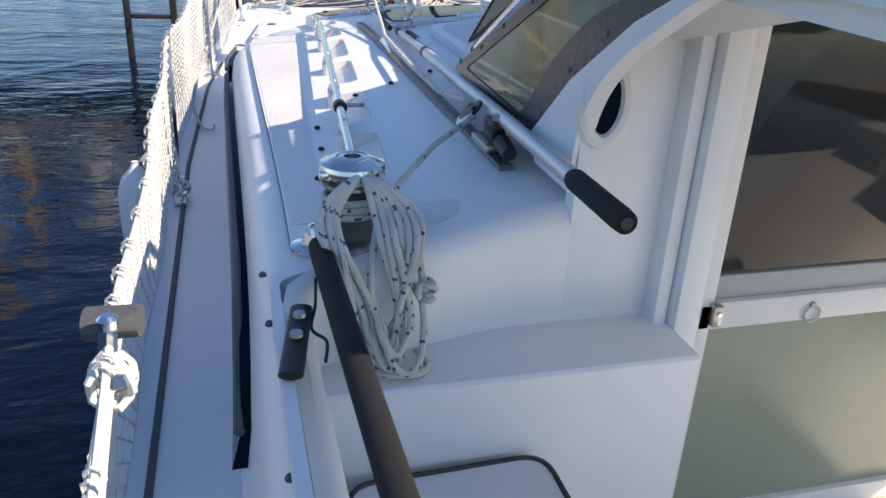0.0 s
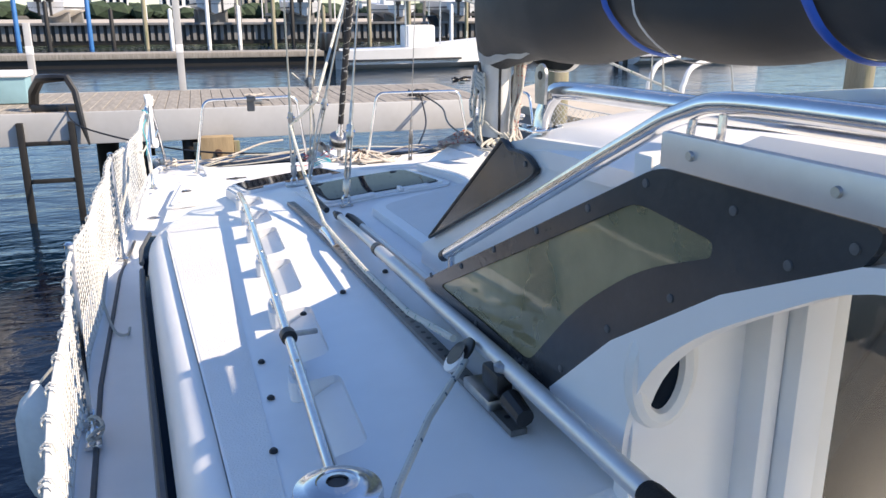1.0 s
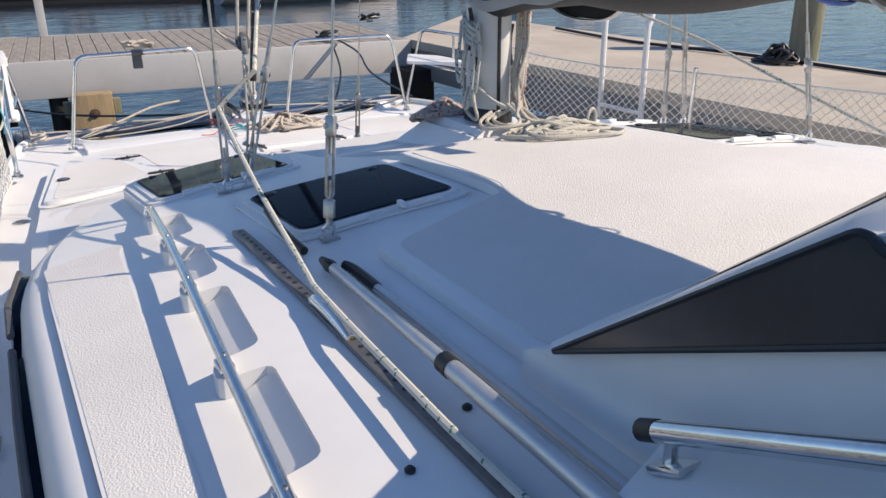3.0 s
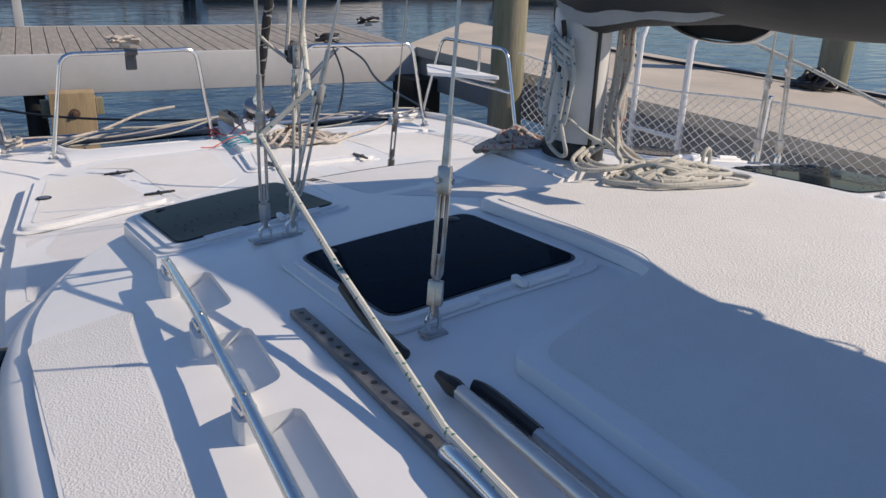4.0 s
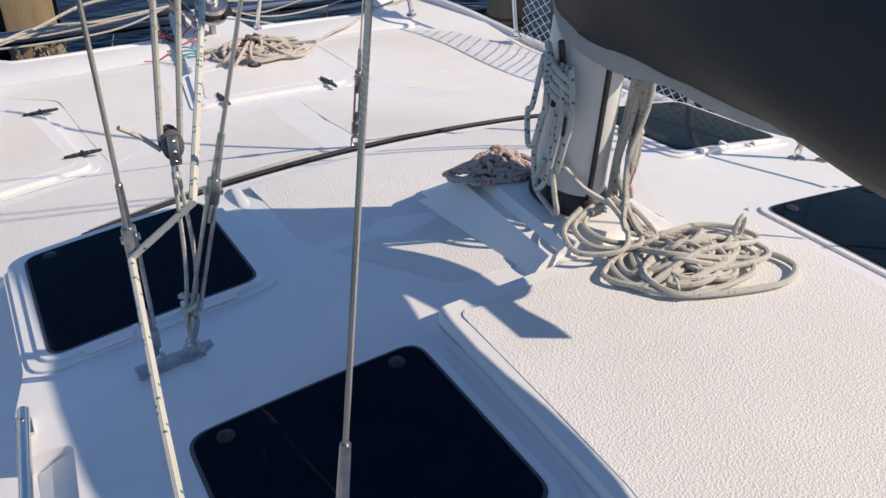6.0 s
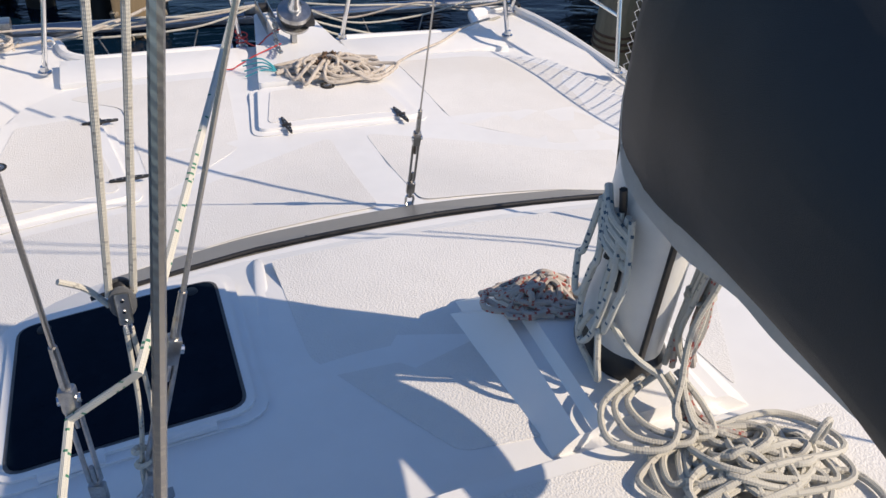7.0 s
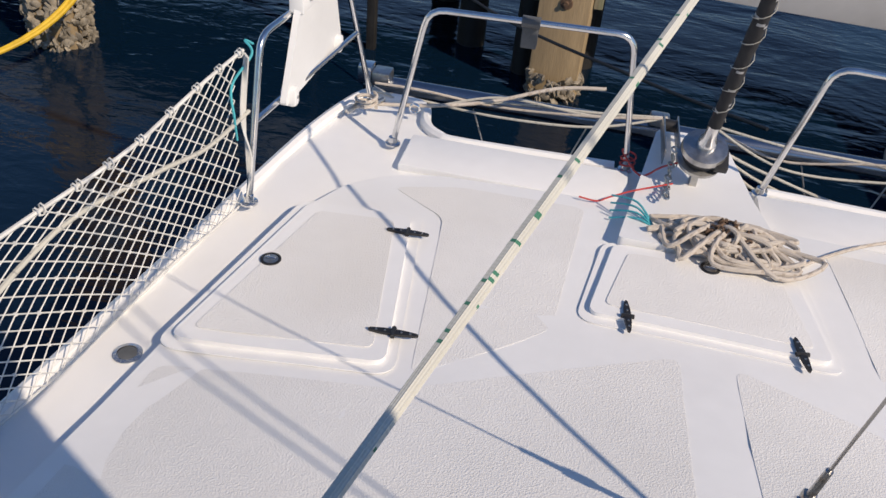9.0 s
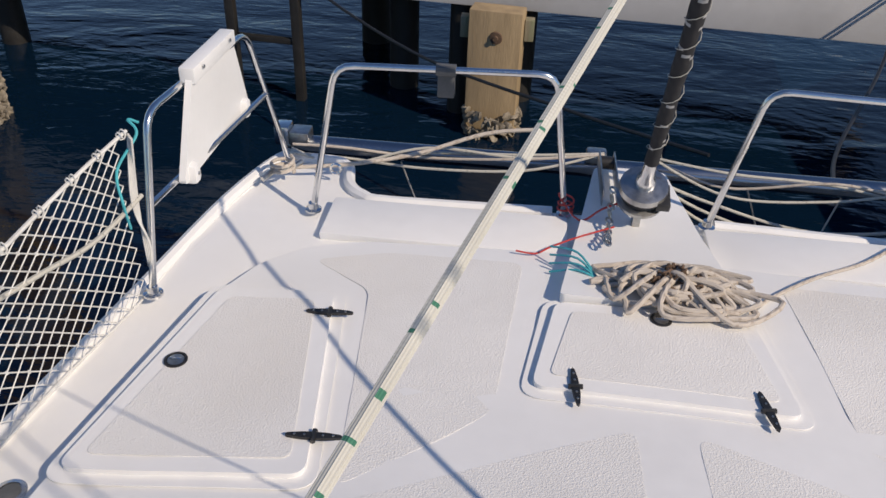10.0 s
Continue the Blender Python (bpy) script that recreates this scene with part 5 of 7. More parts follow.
# grab post with a foam grip
gp = thing("grab_post", "slanted stainless post with a black foam grip", "grab post")
a0, a1 = Vector((-1.655, 1.575, plat_z(-1.65, 1.575))), Vector((-1.668, 0.86, 1.80))
b0 = a0 + Vector((0, 0, 0.035))
b1 = Vector((-1.64, 1.50, 1.665))
part("flange", lathe([(0.042, 0), (0.042, 0.005), (0.02, 0.012), (0.016, 0.035)], tuple(a0), 24), M_STEEL, gp)
for k in range(3):
    part("screw", lathe([(0.006, 0.005), (0.005, 0.008)], (a0.x + 0.03 * math.cos(k * 2.1), a0.y + 0.03 * math.sin(k * 2.1), a0.z), 8), M_DULL, gp)
b1 = Vector((-1.652, 1.48, 1.675))
c1 = Vector((-1.650, 0.70, 1.700))
part("post", tube(spline([b0, (-1.655, 1.55, a0.z + 0.05), b1, c1], 5), 0.0105, 10), M_STEEL, gp)
part("grip", tube([b1, b1.lerp(c1, 0.05), b1.lerp(c1, 0.97), c1], [0.019, 0.021, 0.021, 0.018], 14), M_FOAM, gp, "black foam grip")
part("cord", tube(spline([b1.lerp(c1, 0.15) + Vector((-0.02, 0, -0.01)), (-1.678, 1.32, 1.64), (-1.69, 1.27, 1.625), (-1.672, 1.22, 1.63), (-1.68, 1.17, 1.625)], 6), 0.003, 5), M_BLACK, gp)
wh = thing("winch_handle_clip", "black plastic strap bracket with two bolts", "bracket")
part("strap", tube([(-1.70, 1.33, 1.632), (-1.735, 1.14, 1.626)], [0.019, 0.019], 10, flat=0.45), M_BLACK, wh)
for y in (1.29, 1.23):
    part("bolt", lathe([(0.011, 0), (0.010, 0.006)], (-1.70 - (1.33 - y) * 0.18, y, 1.64), 10), M_DULL, wh)

# ---- genoa track, blocks and poles ----
tr = thing("sheet_track", "perforated aluminium sheet track bolted to the roof", "track")
TA, TBK = Vector((-1.163, 3.955, 0)), Vector((-1.198, 1.76, 0))
pts = []
for i in range(23):
    p = TA.lerp(TBK, i / 22)
    pts.append(Vector((p.x, p.y, plat_z(p.x, p.y))))
bm = bmesh.new()
rows = [[bm.verts.new(p + Vector(o)) for o in ((-0.016, 0, 0), (-0.016, 0, 0.012), (0.016, 0, 0.012), (0.016, 0, 0))] for p in pts]
for A, B in zip(rows, rows[1:]):
    for j in range(4):
        bm.faces.new((A[j], A[(j + 1) % 4], B[(j + 1) % 4], B[j]))
bm.faces.new(rows[0])
bm.faces.new(rows[-1])
part("bar", bm, M_TRACK, tr, smooth=20)
for i in range(56):
    p = TA.lerp(TBK, (i + 0.7) / 57)
    part("hole", lathe([(0.0062, 0), (0.0062, 0.0006)], (p.x, p.y, plat_z(p.x, p.y) + 0.0122), 10), M_BLACK, tr)
part("end_stop", tube([(-1.198, 1.80, 1.756), (-1.20, 1.735, 1.748)], [0.02, 0.017], 10), M_BLACK, tr)
bl = thing("lead_block", "white and black sheet lead block on its track car", "block")
part("car", boxm((0.044, 0.12, 0.022), Matrix.Translation((-1.20, 1.90, plat_z(-1.2, 1.9) + 0.024)), 0.006), M_DULL, bl)
part("cheek", lathe([(0.028, 0), (0.028, 0.007), (0.022, 0.010)], n=22, m=aim((-1.235, 1.965, 1.768), (-0.75, 0.1, 0.65))), M_PLY, bl, "white cheek")
part("sheave", lathe([(0.026, 0), (0.018, 0.006), (0.026, 0.012)], n=22, m=aim((-1.226, 1.965, 1.776), (-0.75, 0.1, 0.65))), M_BLACK, bl)
part("cheek", lathe([(0.028, 0), (0.028, 0.006), (0.022, 0.008)], n=22, m=aim((-1.214, 1.965, 1.785), (-0.75, 0.1, 0.65))), M_BLACK, bl)
part("cleat_body", boxm((0.035, 0.07, 0.045), Matrix.Translation((-1.20, 1.85, 1.775)), 0.01), M_BLACK, bl)
part("knob", lathe([(0.017, 0), (0.018, 0.012), (0.012, 0.016)], (-1.195, 1.835, 1.795), 14), M_DULL, bl)
car = thing("track_car", "polished steel sheet car on the track", "track car")
part("body", tube(spline([(-1.175, 3.34, 1.683), (-1.175, 3.30, 1.695), (-1.178, 3.18, 1.697), (-1.179, 3.12, 1.686)], 4), [0.012, 0.014, 0.015, 0.016, 0.016, 0.016, 0.016, 0.016, 0.016, 0.015, 0.014, 0.013, 0.012], 12), M_STEEL, car)
sh = thing("jib_sheet", "white jib sheet with green flecks led over the roof", "rope")
P0 = Vector((-1.04, 4.505, 1.905))
part("line", tube([P0, (-1.085, 4.15, 1.842), (-1.12, 3.84, 1.788), (-1.148, 3.5, 1.728), (-1.162, 3.36, 1.706), (-1.185, 3.1, 1.722), (-1.205, 2.7, 1.733), (-1.215, 2.3, 1.748), (-1.226, 2.0, 1.800)], 0.0075, 8), M_GSHEET, sh)
part("line", tube([P0, (-0.92, 4.46, 2.02), (0.14, 7.35, 2.92)], 0.0078, 8), M_GSHEET, sh)
sh2 = thing("jib_sheet", "white jib sheet on the far side led to the furled sail", "rope")
part("line", tube([(1.15, 3.45, 1.72), (1.21, 4.50, 1.98), (0.846, 5.11, 2.23), (0.07, 6.40, 2.75), (-0.10, 6.70, 2.87)], 0.0085, 8), M_GSHEET, sh2)
wp = thing("whisker_pole", "long aluminium pole with black grip lying on the roof", "pole")
A, B = Vector((-1.226, 1.161, 1.835)), Vector((-1.122, 2.84, 1.746))
C = Vector((-1.078, 3.45, 1.700))
part("outer_tube", tube([A, B], 0.0175, 16), M_ALU, wp)
part("inner_tube", tube([B, C], 0.0135, 14), M_ALU, wp)
part("collar", tube([B - (B - A).normalized() * 0.02, B + (B - A).normalized() * 0.015], 0.0195, 16), M_BLACK, wp)
part("grip", tube([A - (B - A).normalized() * 0.02, A, A + (B - A).normalized() * 0.20, A + (B - A).normalized() * 0.21], [0.019, 0.0205, 0.0205, 0.0185], 16), M_FOAM, wp, "black rubber grip")
# dark disc that paints the shade inside the bore
part("bore", lathe([(0.010, 0), (0.010, 0.003)], n=14, m=aim(A - (B - A).normalized() * 0.021, A - B)), M_SHADEIN, wp)
part("jaw", tube(spline([C, C + Vector((-0.004, 0.03, 0.002)), C + Vector((-0.006, 0.06, 0.004))], 4), [0.014, 0.015, 0.016, 0.016, 0.015, 0.013, 0.011, 0.010, 0.009], 8), M_BLACK, wp)
bh = thing("boat_hook", "thin aluminium boat hook lying beside the pole", "pole")
part("shaft", tube([(-1.040, 3.30, 1.700), (-1.115, 1.85, 1.775)], 0.0115, 10), M_ALU, bh)
part("hook", tube(spline([(-1.040, 3.29, 1.701), (-1.038, 3.36, 1.700), (-1.040, 3.43, 1.700), (-1.050, 3.455, 1.701)], 4), 0.0125, 8), M_BLACK, bh)
sleeve = thing("hose_sleeve", "black hose sleeve tied under the sheet", "sleeve")
part("sleeve", tube(spline([(-1.10, 3.86, 1.735), (-1.098, 3.75, 1.705), (-1.088, 3.62, 1.69)], 5), 0.012, 8), M_BLACK, sleeve)


# ---- mast, boom and sail cover ----
MX, MY = 0.060, 4.545
mast = thing("mast", "pale painted aluminium mast stepped on the roof", "mast")
bm = bmesh.new()
rows = []
for z in (1.70, 2.4, 4.0, 9.5):
    rows.append([bm.verts.new((MX + 0.078 * math.cos(a), MY + 0.11 * math.sin(a), z)) for a in [i * math.pi / 14 for i in range(28)]])
for A_, B_ in zip(rows, rows[1:]):
    for j in range(28):
        bm.faces.new((A_[j], A_[(j + 1) % 28], B_[(j + 1) % 28], B_[j]))
bm.faces.new(rows[-1])
part("tube", bm, M_MAST, mast)
part("luff_groove", boxm((0.012, 0.01, 0.7), Matrix.Translation((MX - 0.02, MY - 0.106, 2.05)), 0.002), M_BLACK, mast)
part("boot", lathe([(1.0, 0), (1.0, 0.045), (0.9, 0.06)], n=28, m=Matrix.Translation((MX, MY, 1.735)) @ Matrix.Diagonal((0.088, 0.121, 1, 1))), M_BLACK, mast, "black rubber mast boot")
bm = bmesh.new()
foot_ = [bm.verts.new((x, y, plat_z(x, y) - 0.012)) for x, y in ((-0.21, 4.31), (0.30, 4.31), (0.30, 4.95), (-0.21, 4.95))]
head_ = [bm.verts.new((x, y, 1.738)) for x, y in ((-0.11, 4.325), (0.20, 4.325), (0.20, 4.76), (-0.11, 4.76))]
bm.faces.new(head_)
for j in range(4):
    bm.faces.new((foot_[j], foot_[(j + 1) % 4], head_[(j + 1) % 4], head_[j]))
bmesh.ops.bevel(bm, geom=bm.edges[:], offset=0.03, segments=4, affect='EDGES')
part("step_plinth", bm, M_GEL, mast, "white moulded mast step")
for z, s_ in ((2.10, -1), (2.03, 1)):
    part("horn_cleat", tube(spline([(MX + s_ * 0.100, MY - 0.02, z - 0.08), (MX + s_ * 0.090, MY - 0.02, z - 0.03), (MX + s_ * 0.090, MY - 0.02, z + 0.03), (MX + s_ * 0.100, MY - 0.02, z + 0.08)], 4), 0.008, 8), M_BLACK, mast)
part("pad_eye", boxm((0.004, 0.03, 0.05), Matrix.Translation((MX - 0.076, MY - 0.03, 1.97)), 0.001), M_BLACK, mast)

# aft of y = 0.9 the unseen cover is deepened to shade the cockpit
BOT = [(-1.5, 2.12), (0.4, 2.16), (0.9, 2.33), (2.5, 2.315), (3.2, 2.295), (3.6, 2.255), (3.9, 2.225), (4.3, 2.18), (4.55, 2.12), (4.74, 2.105)]
TOPZ = [(-1.5, 2.95), (0.4, 2.92), (0.9, 2.74), (3.0, 2.73), (4.0, 2.73), (4.5, 2.80), (4.74, 2.80)]
HWID = [(-1.5, 0.20), (1.0, 0.235), (2.5, 0.255), (3.6, 0.26), (4.2, 0.215), (4.42, 0.175), (4.54, 0.125), (4.62, 0.085), (4.66, 0.05), (4.74, 0.03)]
boomt = thing("boom", "boom under a charcoal canvas sail cover with webbing", "boom")
part("spar", tube([(0.05, 4.42, 2.42), (0.05, -1.4, 2.45)], 0.06, 14), M_MAST, boomt)
bm = bmesh.new()
rows = []
YS = [-1.5 + i * 0.1 for i in range(58)] + [4.26, 4.34, 4.42, 4.5, 4.58, 4.64]
def cover_point(y, a):
    b, t_, w = lerp(BOT, y), lerp(TOPZ, y), lerp(HWID, y)
    cx = 0.0 + MX * soft_step(3.6, 4.5, y)
    c, s_ = math.cos(a), math.sin(a)
    h = (t_ - b) / 2
    fold = 1 + 0.035 * noise.noise((y * 2.6 + a * 0.9, a * 1.3, 1.0)) * 2 + (0.02 * math.sin(y * 9 + a * 3) + 0.05 * noise.noise((y * 6 + a * 2.2, a * 2.4, 5))) * soft_step(3.4, 4.5, y) + 0.012 * noise.noise((y * 9, a * 4, 3))
    sag = 0.045 * abs(math.sin(math.pi * (y - 3.03) / 0.85)) if y < 3.9 else 0
    wide = w * fold * (1.0 if s_ < 0 else (1 - (0.35 + 0.42 * soft_step(3.9, 4.5, y)) * s_ * s_))
    if c > 0:
        wide *= 0.42 + 0.58 * soft_step(3.7, 4.4, y)
    return Vector((cx + wide * c, y, b + h + h * s_ * (1 + 0.02 * noise.noise((y * 4, a * 2, 7))) - (sag if s_ < -0.2 else 0)))
for y in YS:
    rows.append([bm.verts.new(cover_point(y, i * 2 * math.pi / 40)) for i in range(40)])
for A_, B_ in zip(rows, rows[1:]):
    for j in range(40):
        bm.faces.new((A_[j], A_[(j + 1) % 40], B_[(j + 1) % 40], B_[j]))
bm.faces.new(rows[0])
bm.faces.new(rows[-1])
part("sail_cover", bm, M_COVER, boomt, "wrinkled charcoal canvas cover", smooth=60)
# collar of the cover that climbs the mast
bm = bmesh.new()
rows = []
for k, z in enumerate((2.3, 2.6, 2.9, 3.2, 3.5)):
    w = 1.0 - 0.01 * k
    rows.append([bm.verts.new((MX + (0.084 * w + 0.004 * math.sin(5 * a + k)) * math.cos(a), MY + (0.117 * w + 0.004 * math.sin(4 * a + 2 * k)) * math.sin(a), z)) for a in [i * math.pi / 14 for i in range(28)]])
for A_, B_ in zip(rows, rows[1:]):
    for j in range(28):
        bm.faces.new((A_[j], A_[(j + 1) % 28], B_[(j + 1) % 28], B_[j]))
part("mast_collar", bm, M_COVER, boomt, smooth=60)
# pale hem along the foot of the cover at the mast
HEM_X = [(3.7, 0.17), (4.2, 0.125), (4.5, 0.095), (4.68, 0.072)]
ys_ = [3.72 + 0.03 * i for i in range(31)]
hem_xy = [(MX - lerp(HEM_X, y), y) for y in ys_] + [(MX + d, 4.645) for d in (-0.06, -0.03, 0, 0.03, 0.06)] + [(MX + lerp(HEM_X, y), y) for y in ys_[::-1]]
bm = bmesh.new()
up_, low_ = [], []
for i, (x, y) in enumerate(hem_xy):
    b_, h_, w_ = lerp(BOT, y), (lerp(TOPZ, y) - lerp(BOT, y)) / 2, lerp(HWID, y)
    z = b_ + h_ * (1 - math.sqrt(max(0.05, 1 - min(0.97, abs(x - MX) / w_) ** 2)))
    low_.append(bm.verts.new((x + 0.004 * math.sin(i * 0.9), y, z - 0.042 + 0.007 * math.sin(i * 0.55))))
    up_.append(bm.verts.new((x, y, z + 0.03)))
for i in range(len(hem_xy) - 1):
    bm.faces.new((up_[i], up_[i + 1], low_[i + 1], low_[i]))
bmesh.ops.solidify(bm, geom=bm.faces[:], thickness=0.004)
part("hem", bm, M_HEM, boomt, "white hem tape")
fl = [(0.15, 4.34, 2.22), (0.18, 4.2, 2.16), (0.19, 4.02, 2.16), (0.19, 3.92, 2.21), (0.19, 3.88, 2.30), (0.17, 4.34, 2.34)]
part("flap", plate(fl, 0.012, (1, 0, 0)), M_COVER, boomt)
part("flap_hem", tube(spline(fl[:5], 6), 0.014, 6, flat=0.3), M_HEM, boomt)
for y, mat_, r, nm in ((3.03, M_BLUE, 0.016, "webbing_strap"), (2.18, M_BLUE, 0.016, "webbing_strap"), (1.3, M_BLUE, 0.016, "webbing_strap"), (2.86, M_HEM, 0.006, "tie_cord")):
    part(nm, tube([cover_point(y + 0.05 * math.sin(a), a) + Vector((0.012 * math.cos(a), 0, 0.012 * math.sin(a))) for a in [i * 2 * math.pi / 40 for i in range(40)]], r, 6, True, flat=0.35), mat_, boomt)


# ---- rope heaps at the mast ----
def heap(name, label, mat, cx, cy, rx, ry, loops, r, zf, seed, up=0.05, cat="rope"):
    t = thing(name, label, cat)
    rnd = random.Random(seed)
    n_strand = max(1, loops // 4)
    for s_ in range(n_strand):
        pts = []
        a = rnd.random() * 6
        for k in range(loops * 3 // n_strand):
            px = cx + rx * rnd.uniform(-0.5, 0.5) * 1.3
            py = cy + ry * rnd.uniform(-0.5, 0.5) * 1.3
            rr = rnd.uniform(0.3, 0.85)
            for j in range(5):
                a += rnd.uniform(0.5, 1.7)
                q = rr * rnd.uniform(0.65, 1.25)
                x, y = px + rx * q * math.cos(a), py + ry * q * math.sin(a)
                q = max(0.0, 1 - ((x - cx) / rx) ** 2 - ((y - cy) / ry) ** 2)
                pts.append((x, y, zf(x, y) + r + up * q * rnd.uniform(0.0, 1.0) + r * 1.2 * rnd.random()))
        part("strand", tube(spline(pts, 5), r, 7), mat, t)
    return t


top_z = lambda x, y: plat_z(x, y) + (0.036 if y < 4.31 else 0.004)
heap("halyard_heap", "tangled grey halyard heaped on the roof beside the mast", M_HALY, 0.12, 4.16, 0.17, 0.10, 8, 0.0072, top_z, 3, 0.05)
heap("halyard_heap", "tangled red flecked halyard heaped before the mast", M_PINK, -0.04, 4.76, 0.10, 0.085, 8, 0.0075, lambda x, y: max(plat_z(x, y), 1.738 - max(0, y - 4.76) * 0.6), 5, 0.05)
ht = thing("halyard_tail", "grey halyard tail looped flat on the roof", "rope")
part("strand", tube(spline([(x, y, top_z(x, y) + 0.007) for x, y in ((-0.02, 4.27), (-0.06, 4.22), (-0.07, 4.14), (-0.01, 4.06), (0.10, 4.01), (0.24, 3.98), (0.32, 4.02), (0.31, 4.09), (0.24, 4.11))], 6), 0.0075, 8), M_HALY, ht)
part("upright_loop", tube([(0.29 + 0.028 * math.cos(a), 4.17 + 0.01 * math.cos(a), plat_z(0.29, 4.17) + 0.075 + 0.038 * math.sin(a)) for a in [i * math.pi / 9 for i in range(18)]], 0.006, 8, True), M_HALY, ht)
lc = thing("halyard_coil", "white blue-flecked halyard coil hung on the mast", "rope")
hr = random.Random(21)
for k, (y, lo, wd) in enumerate(((MY - 0.055, 1.86, 0.030), (MY - 0.025, 1.80, 0.042), (MY + 0.02, 1.90, 0.034))):
    x = MX - 0.090 - 0.007 * k
    j = 0.012 * hr.uniform(-1, 1)
    part("coil_loop", tube(spline([(x, y, 2.13), (x - 0.010, y - wd + j, 2.02), (x - 0.014, y - wd * 0.8 + j, lo + 0.09), (x - 0.012, y - wd * 0.2 + j, lo + 0.01), (x - 0.012, y + wd * 0.5 + j, lo), (x - 0.010, y + wd + j, lo + 0.08), (x - 0.008, y + wd * 0.7, 2.0), (x, y + 0.012, 2.13)], 6), 0.0072, 8), M_SHEET, lc)
part("low_loop", tube(spline([(MX - 0.11, MY - 0.06, 1.87), (MX - 0.125, MY - 0.10, 1.82), (MX - 0.12, MY - 0.11, 1.775), (MX - 0.10, MY - 0.05, 1.758), (MX - 0.11, MY + 0.0, 1.80), (MX - 0.105, MY - 0.02, 1.88)], 6), 0.0072, 8), M_HALY, lc)
for k in range(4):
    z = 2.04 + 0.022 * k
    part("cleat_turn", tube(spline([(MX - 0.092, MY - 0.075 + 0.01 * (k % 2), z - 0.01), (MX - 0.113, MY - 0.02, z + 0.02), (MX - 0.094, MY + 0.035, z + 0.05)], 5), 0.0085, 8), M_SHEET, lc)
part("tail", tube(spline([(MX - 0.09, MY - 0.03, 1.90), (MX - 0.06, MY - 0.12, 1.84), (MX + 0.0, MY - 0.19, 1.80), (0.05, 4.28, 1.775)], 6), 0.0075, 7), M_SHEET, lc)
rc = thing("halyard_bundle", "red flecked halyards tied in a bundle behind the mast", "rope")
for k in range(9):
    x = MX + 0.055 + 0.010 * (k % 4)
    y = MY - 0.10 - 0.012 * (k // 3)
    part("strand", tube(spline([(x + 0.03 + 0.008 * k, y + 0.01 * k, 2.34), (x + 0.015 + 0.004 * k, y + 0.004 * k, 2.15), (x + 0.01, y, 2.02), (x - 0.01 - 0.006 * (k % 3), y - 0.01, 1.88), (x - 0.02 + 0.012 * (k % 5), y - 0.02, 1.785)], 5), 0.007, 7), M_PINK if k % 2 else M_HALY, rc)
twist = random.Random(6)
for k in range(5):
    a = k / 4
    j = twist.uniform(-0.012, 0.012)
    part("strand", tube(spline([(MX + 0.085 + 0.02 * a, MY - 0.11 - 0.02 * (k % 2), 2.26), (MX + 0.08 + 0.012 * a, MY - 0.13 + j, 2.06), (MX + 0.06 - 0.01 * a + j, MY - 0.16, 1.92), (MX + 0.03 - 0.02 * a, MY - 0.19 + j, 1.83), (MX + 0.02 - 0.05 * a, MY - 0.25 - 0.02 * (k % 3), 1.785), (MX + 0.05 + 0.05 * a, MY - 0.31 - 0.02 * (k % 2), 1.775)], 5), 0.0068, 7), M_HALY if k % 3 else M_PINK, rc)
for k in range(3):
    part("foot_loop", tube(spline([(MX - 0.08 + 0.04 * k, MY - 0.15, 1.80), (MX - 0.15 + 0.03 * k, MY - 0.18, 1.775), (MX - 0.17 + 0.05 * k, MY - 0.26, 1.765), (MX - 0.08 + 0.05 * k, MY - 0.31, 1.775), (MX - 0.02 + 0.03 * k, MY - 0.25, 1.79), (MX - 0.03 + 0.02 * k, MY - 0.18, 1.83)], 6), 0.007, 7), M_HALY, rc)
part("whipping", tube([(MX + 0.075 + 0.030 * math.cos(a), MY - 0.115 + 0.026 * math.sin(a), 1.95 + 0.002 * a) for a in [i * 0.5 for i in range(20)]], 0.005, 6), M_HALY, rc)


# ---- standing rigging ----
def turnbuckle(t, p, d, length=0.26):
    d = Vector(d).normalized()
    p = Vector(p)
    side = d.cross(Vector((0, 1, 0))).normalized()
    part("toggle", tube([p, p + d * 0.05], 0.009, 10), M_DULL, t)
    part("jaw", boxm((0.030, 0.016, 0.05), aim(p + d * 0.045, d), 0.004), M_DULL, t)
    q = p + d * 0.07
    for s_ in (-1, 1):
        part("body_bar", tube([q + side * 0.002 * s_, q + d * 0.012 + side * 0.0095 * s_, q + d * (length - 0.10) + side * 0.0095 * s_, q + d * (length - 0.085) + side * 0.002 * s_], 0.0045, 8), M_DULL, t)
    part("screw_rod", tube([q, q + d * 0.05], 0.0045, 8), M_DULL, t)
    part("screw_rod", tube([q + d * (length - 0.14), q + d * (length - 0.06)], 0.0045, 8), M_DULL, t)
    e = p + d * length
    part("fork", boxm((0.026, 0.024, 0.055), aim(e, d), 0.006), M_DULL, t)
    part("pin", lathe([(0.008, -0.018), (0.008, 0.018)], n=10, m=aim(e, side)), M_STEEL, t)
    return e + d * 0.02, d


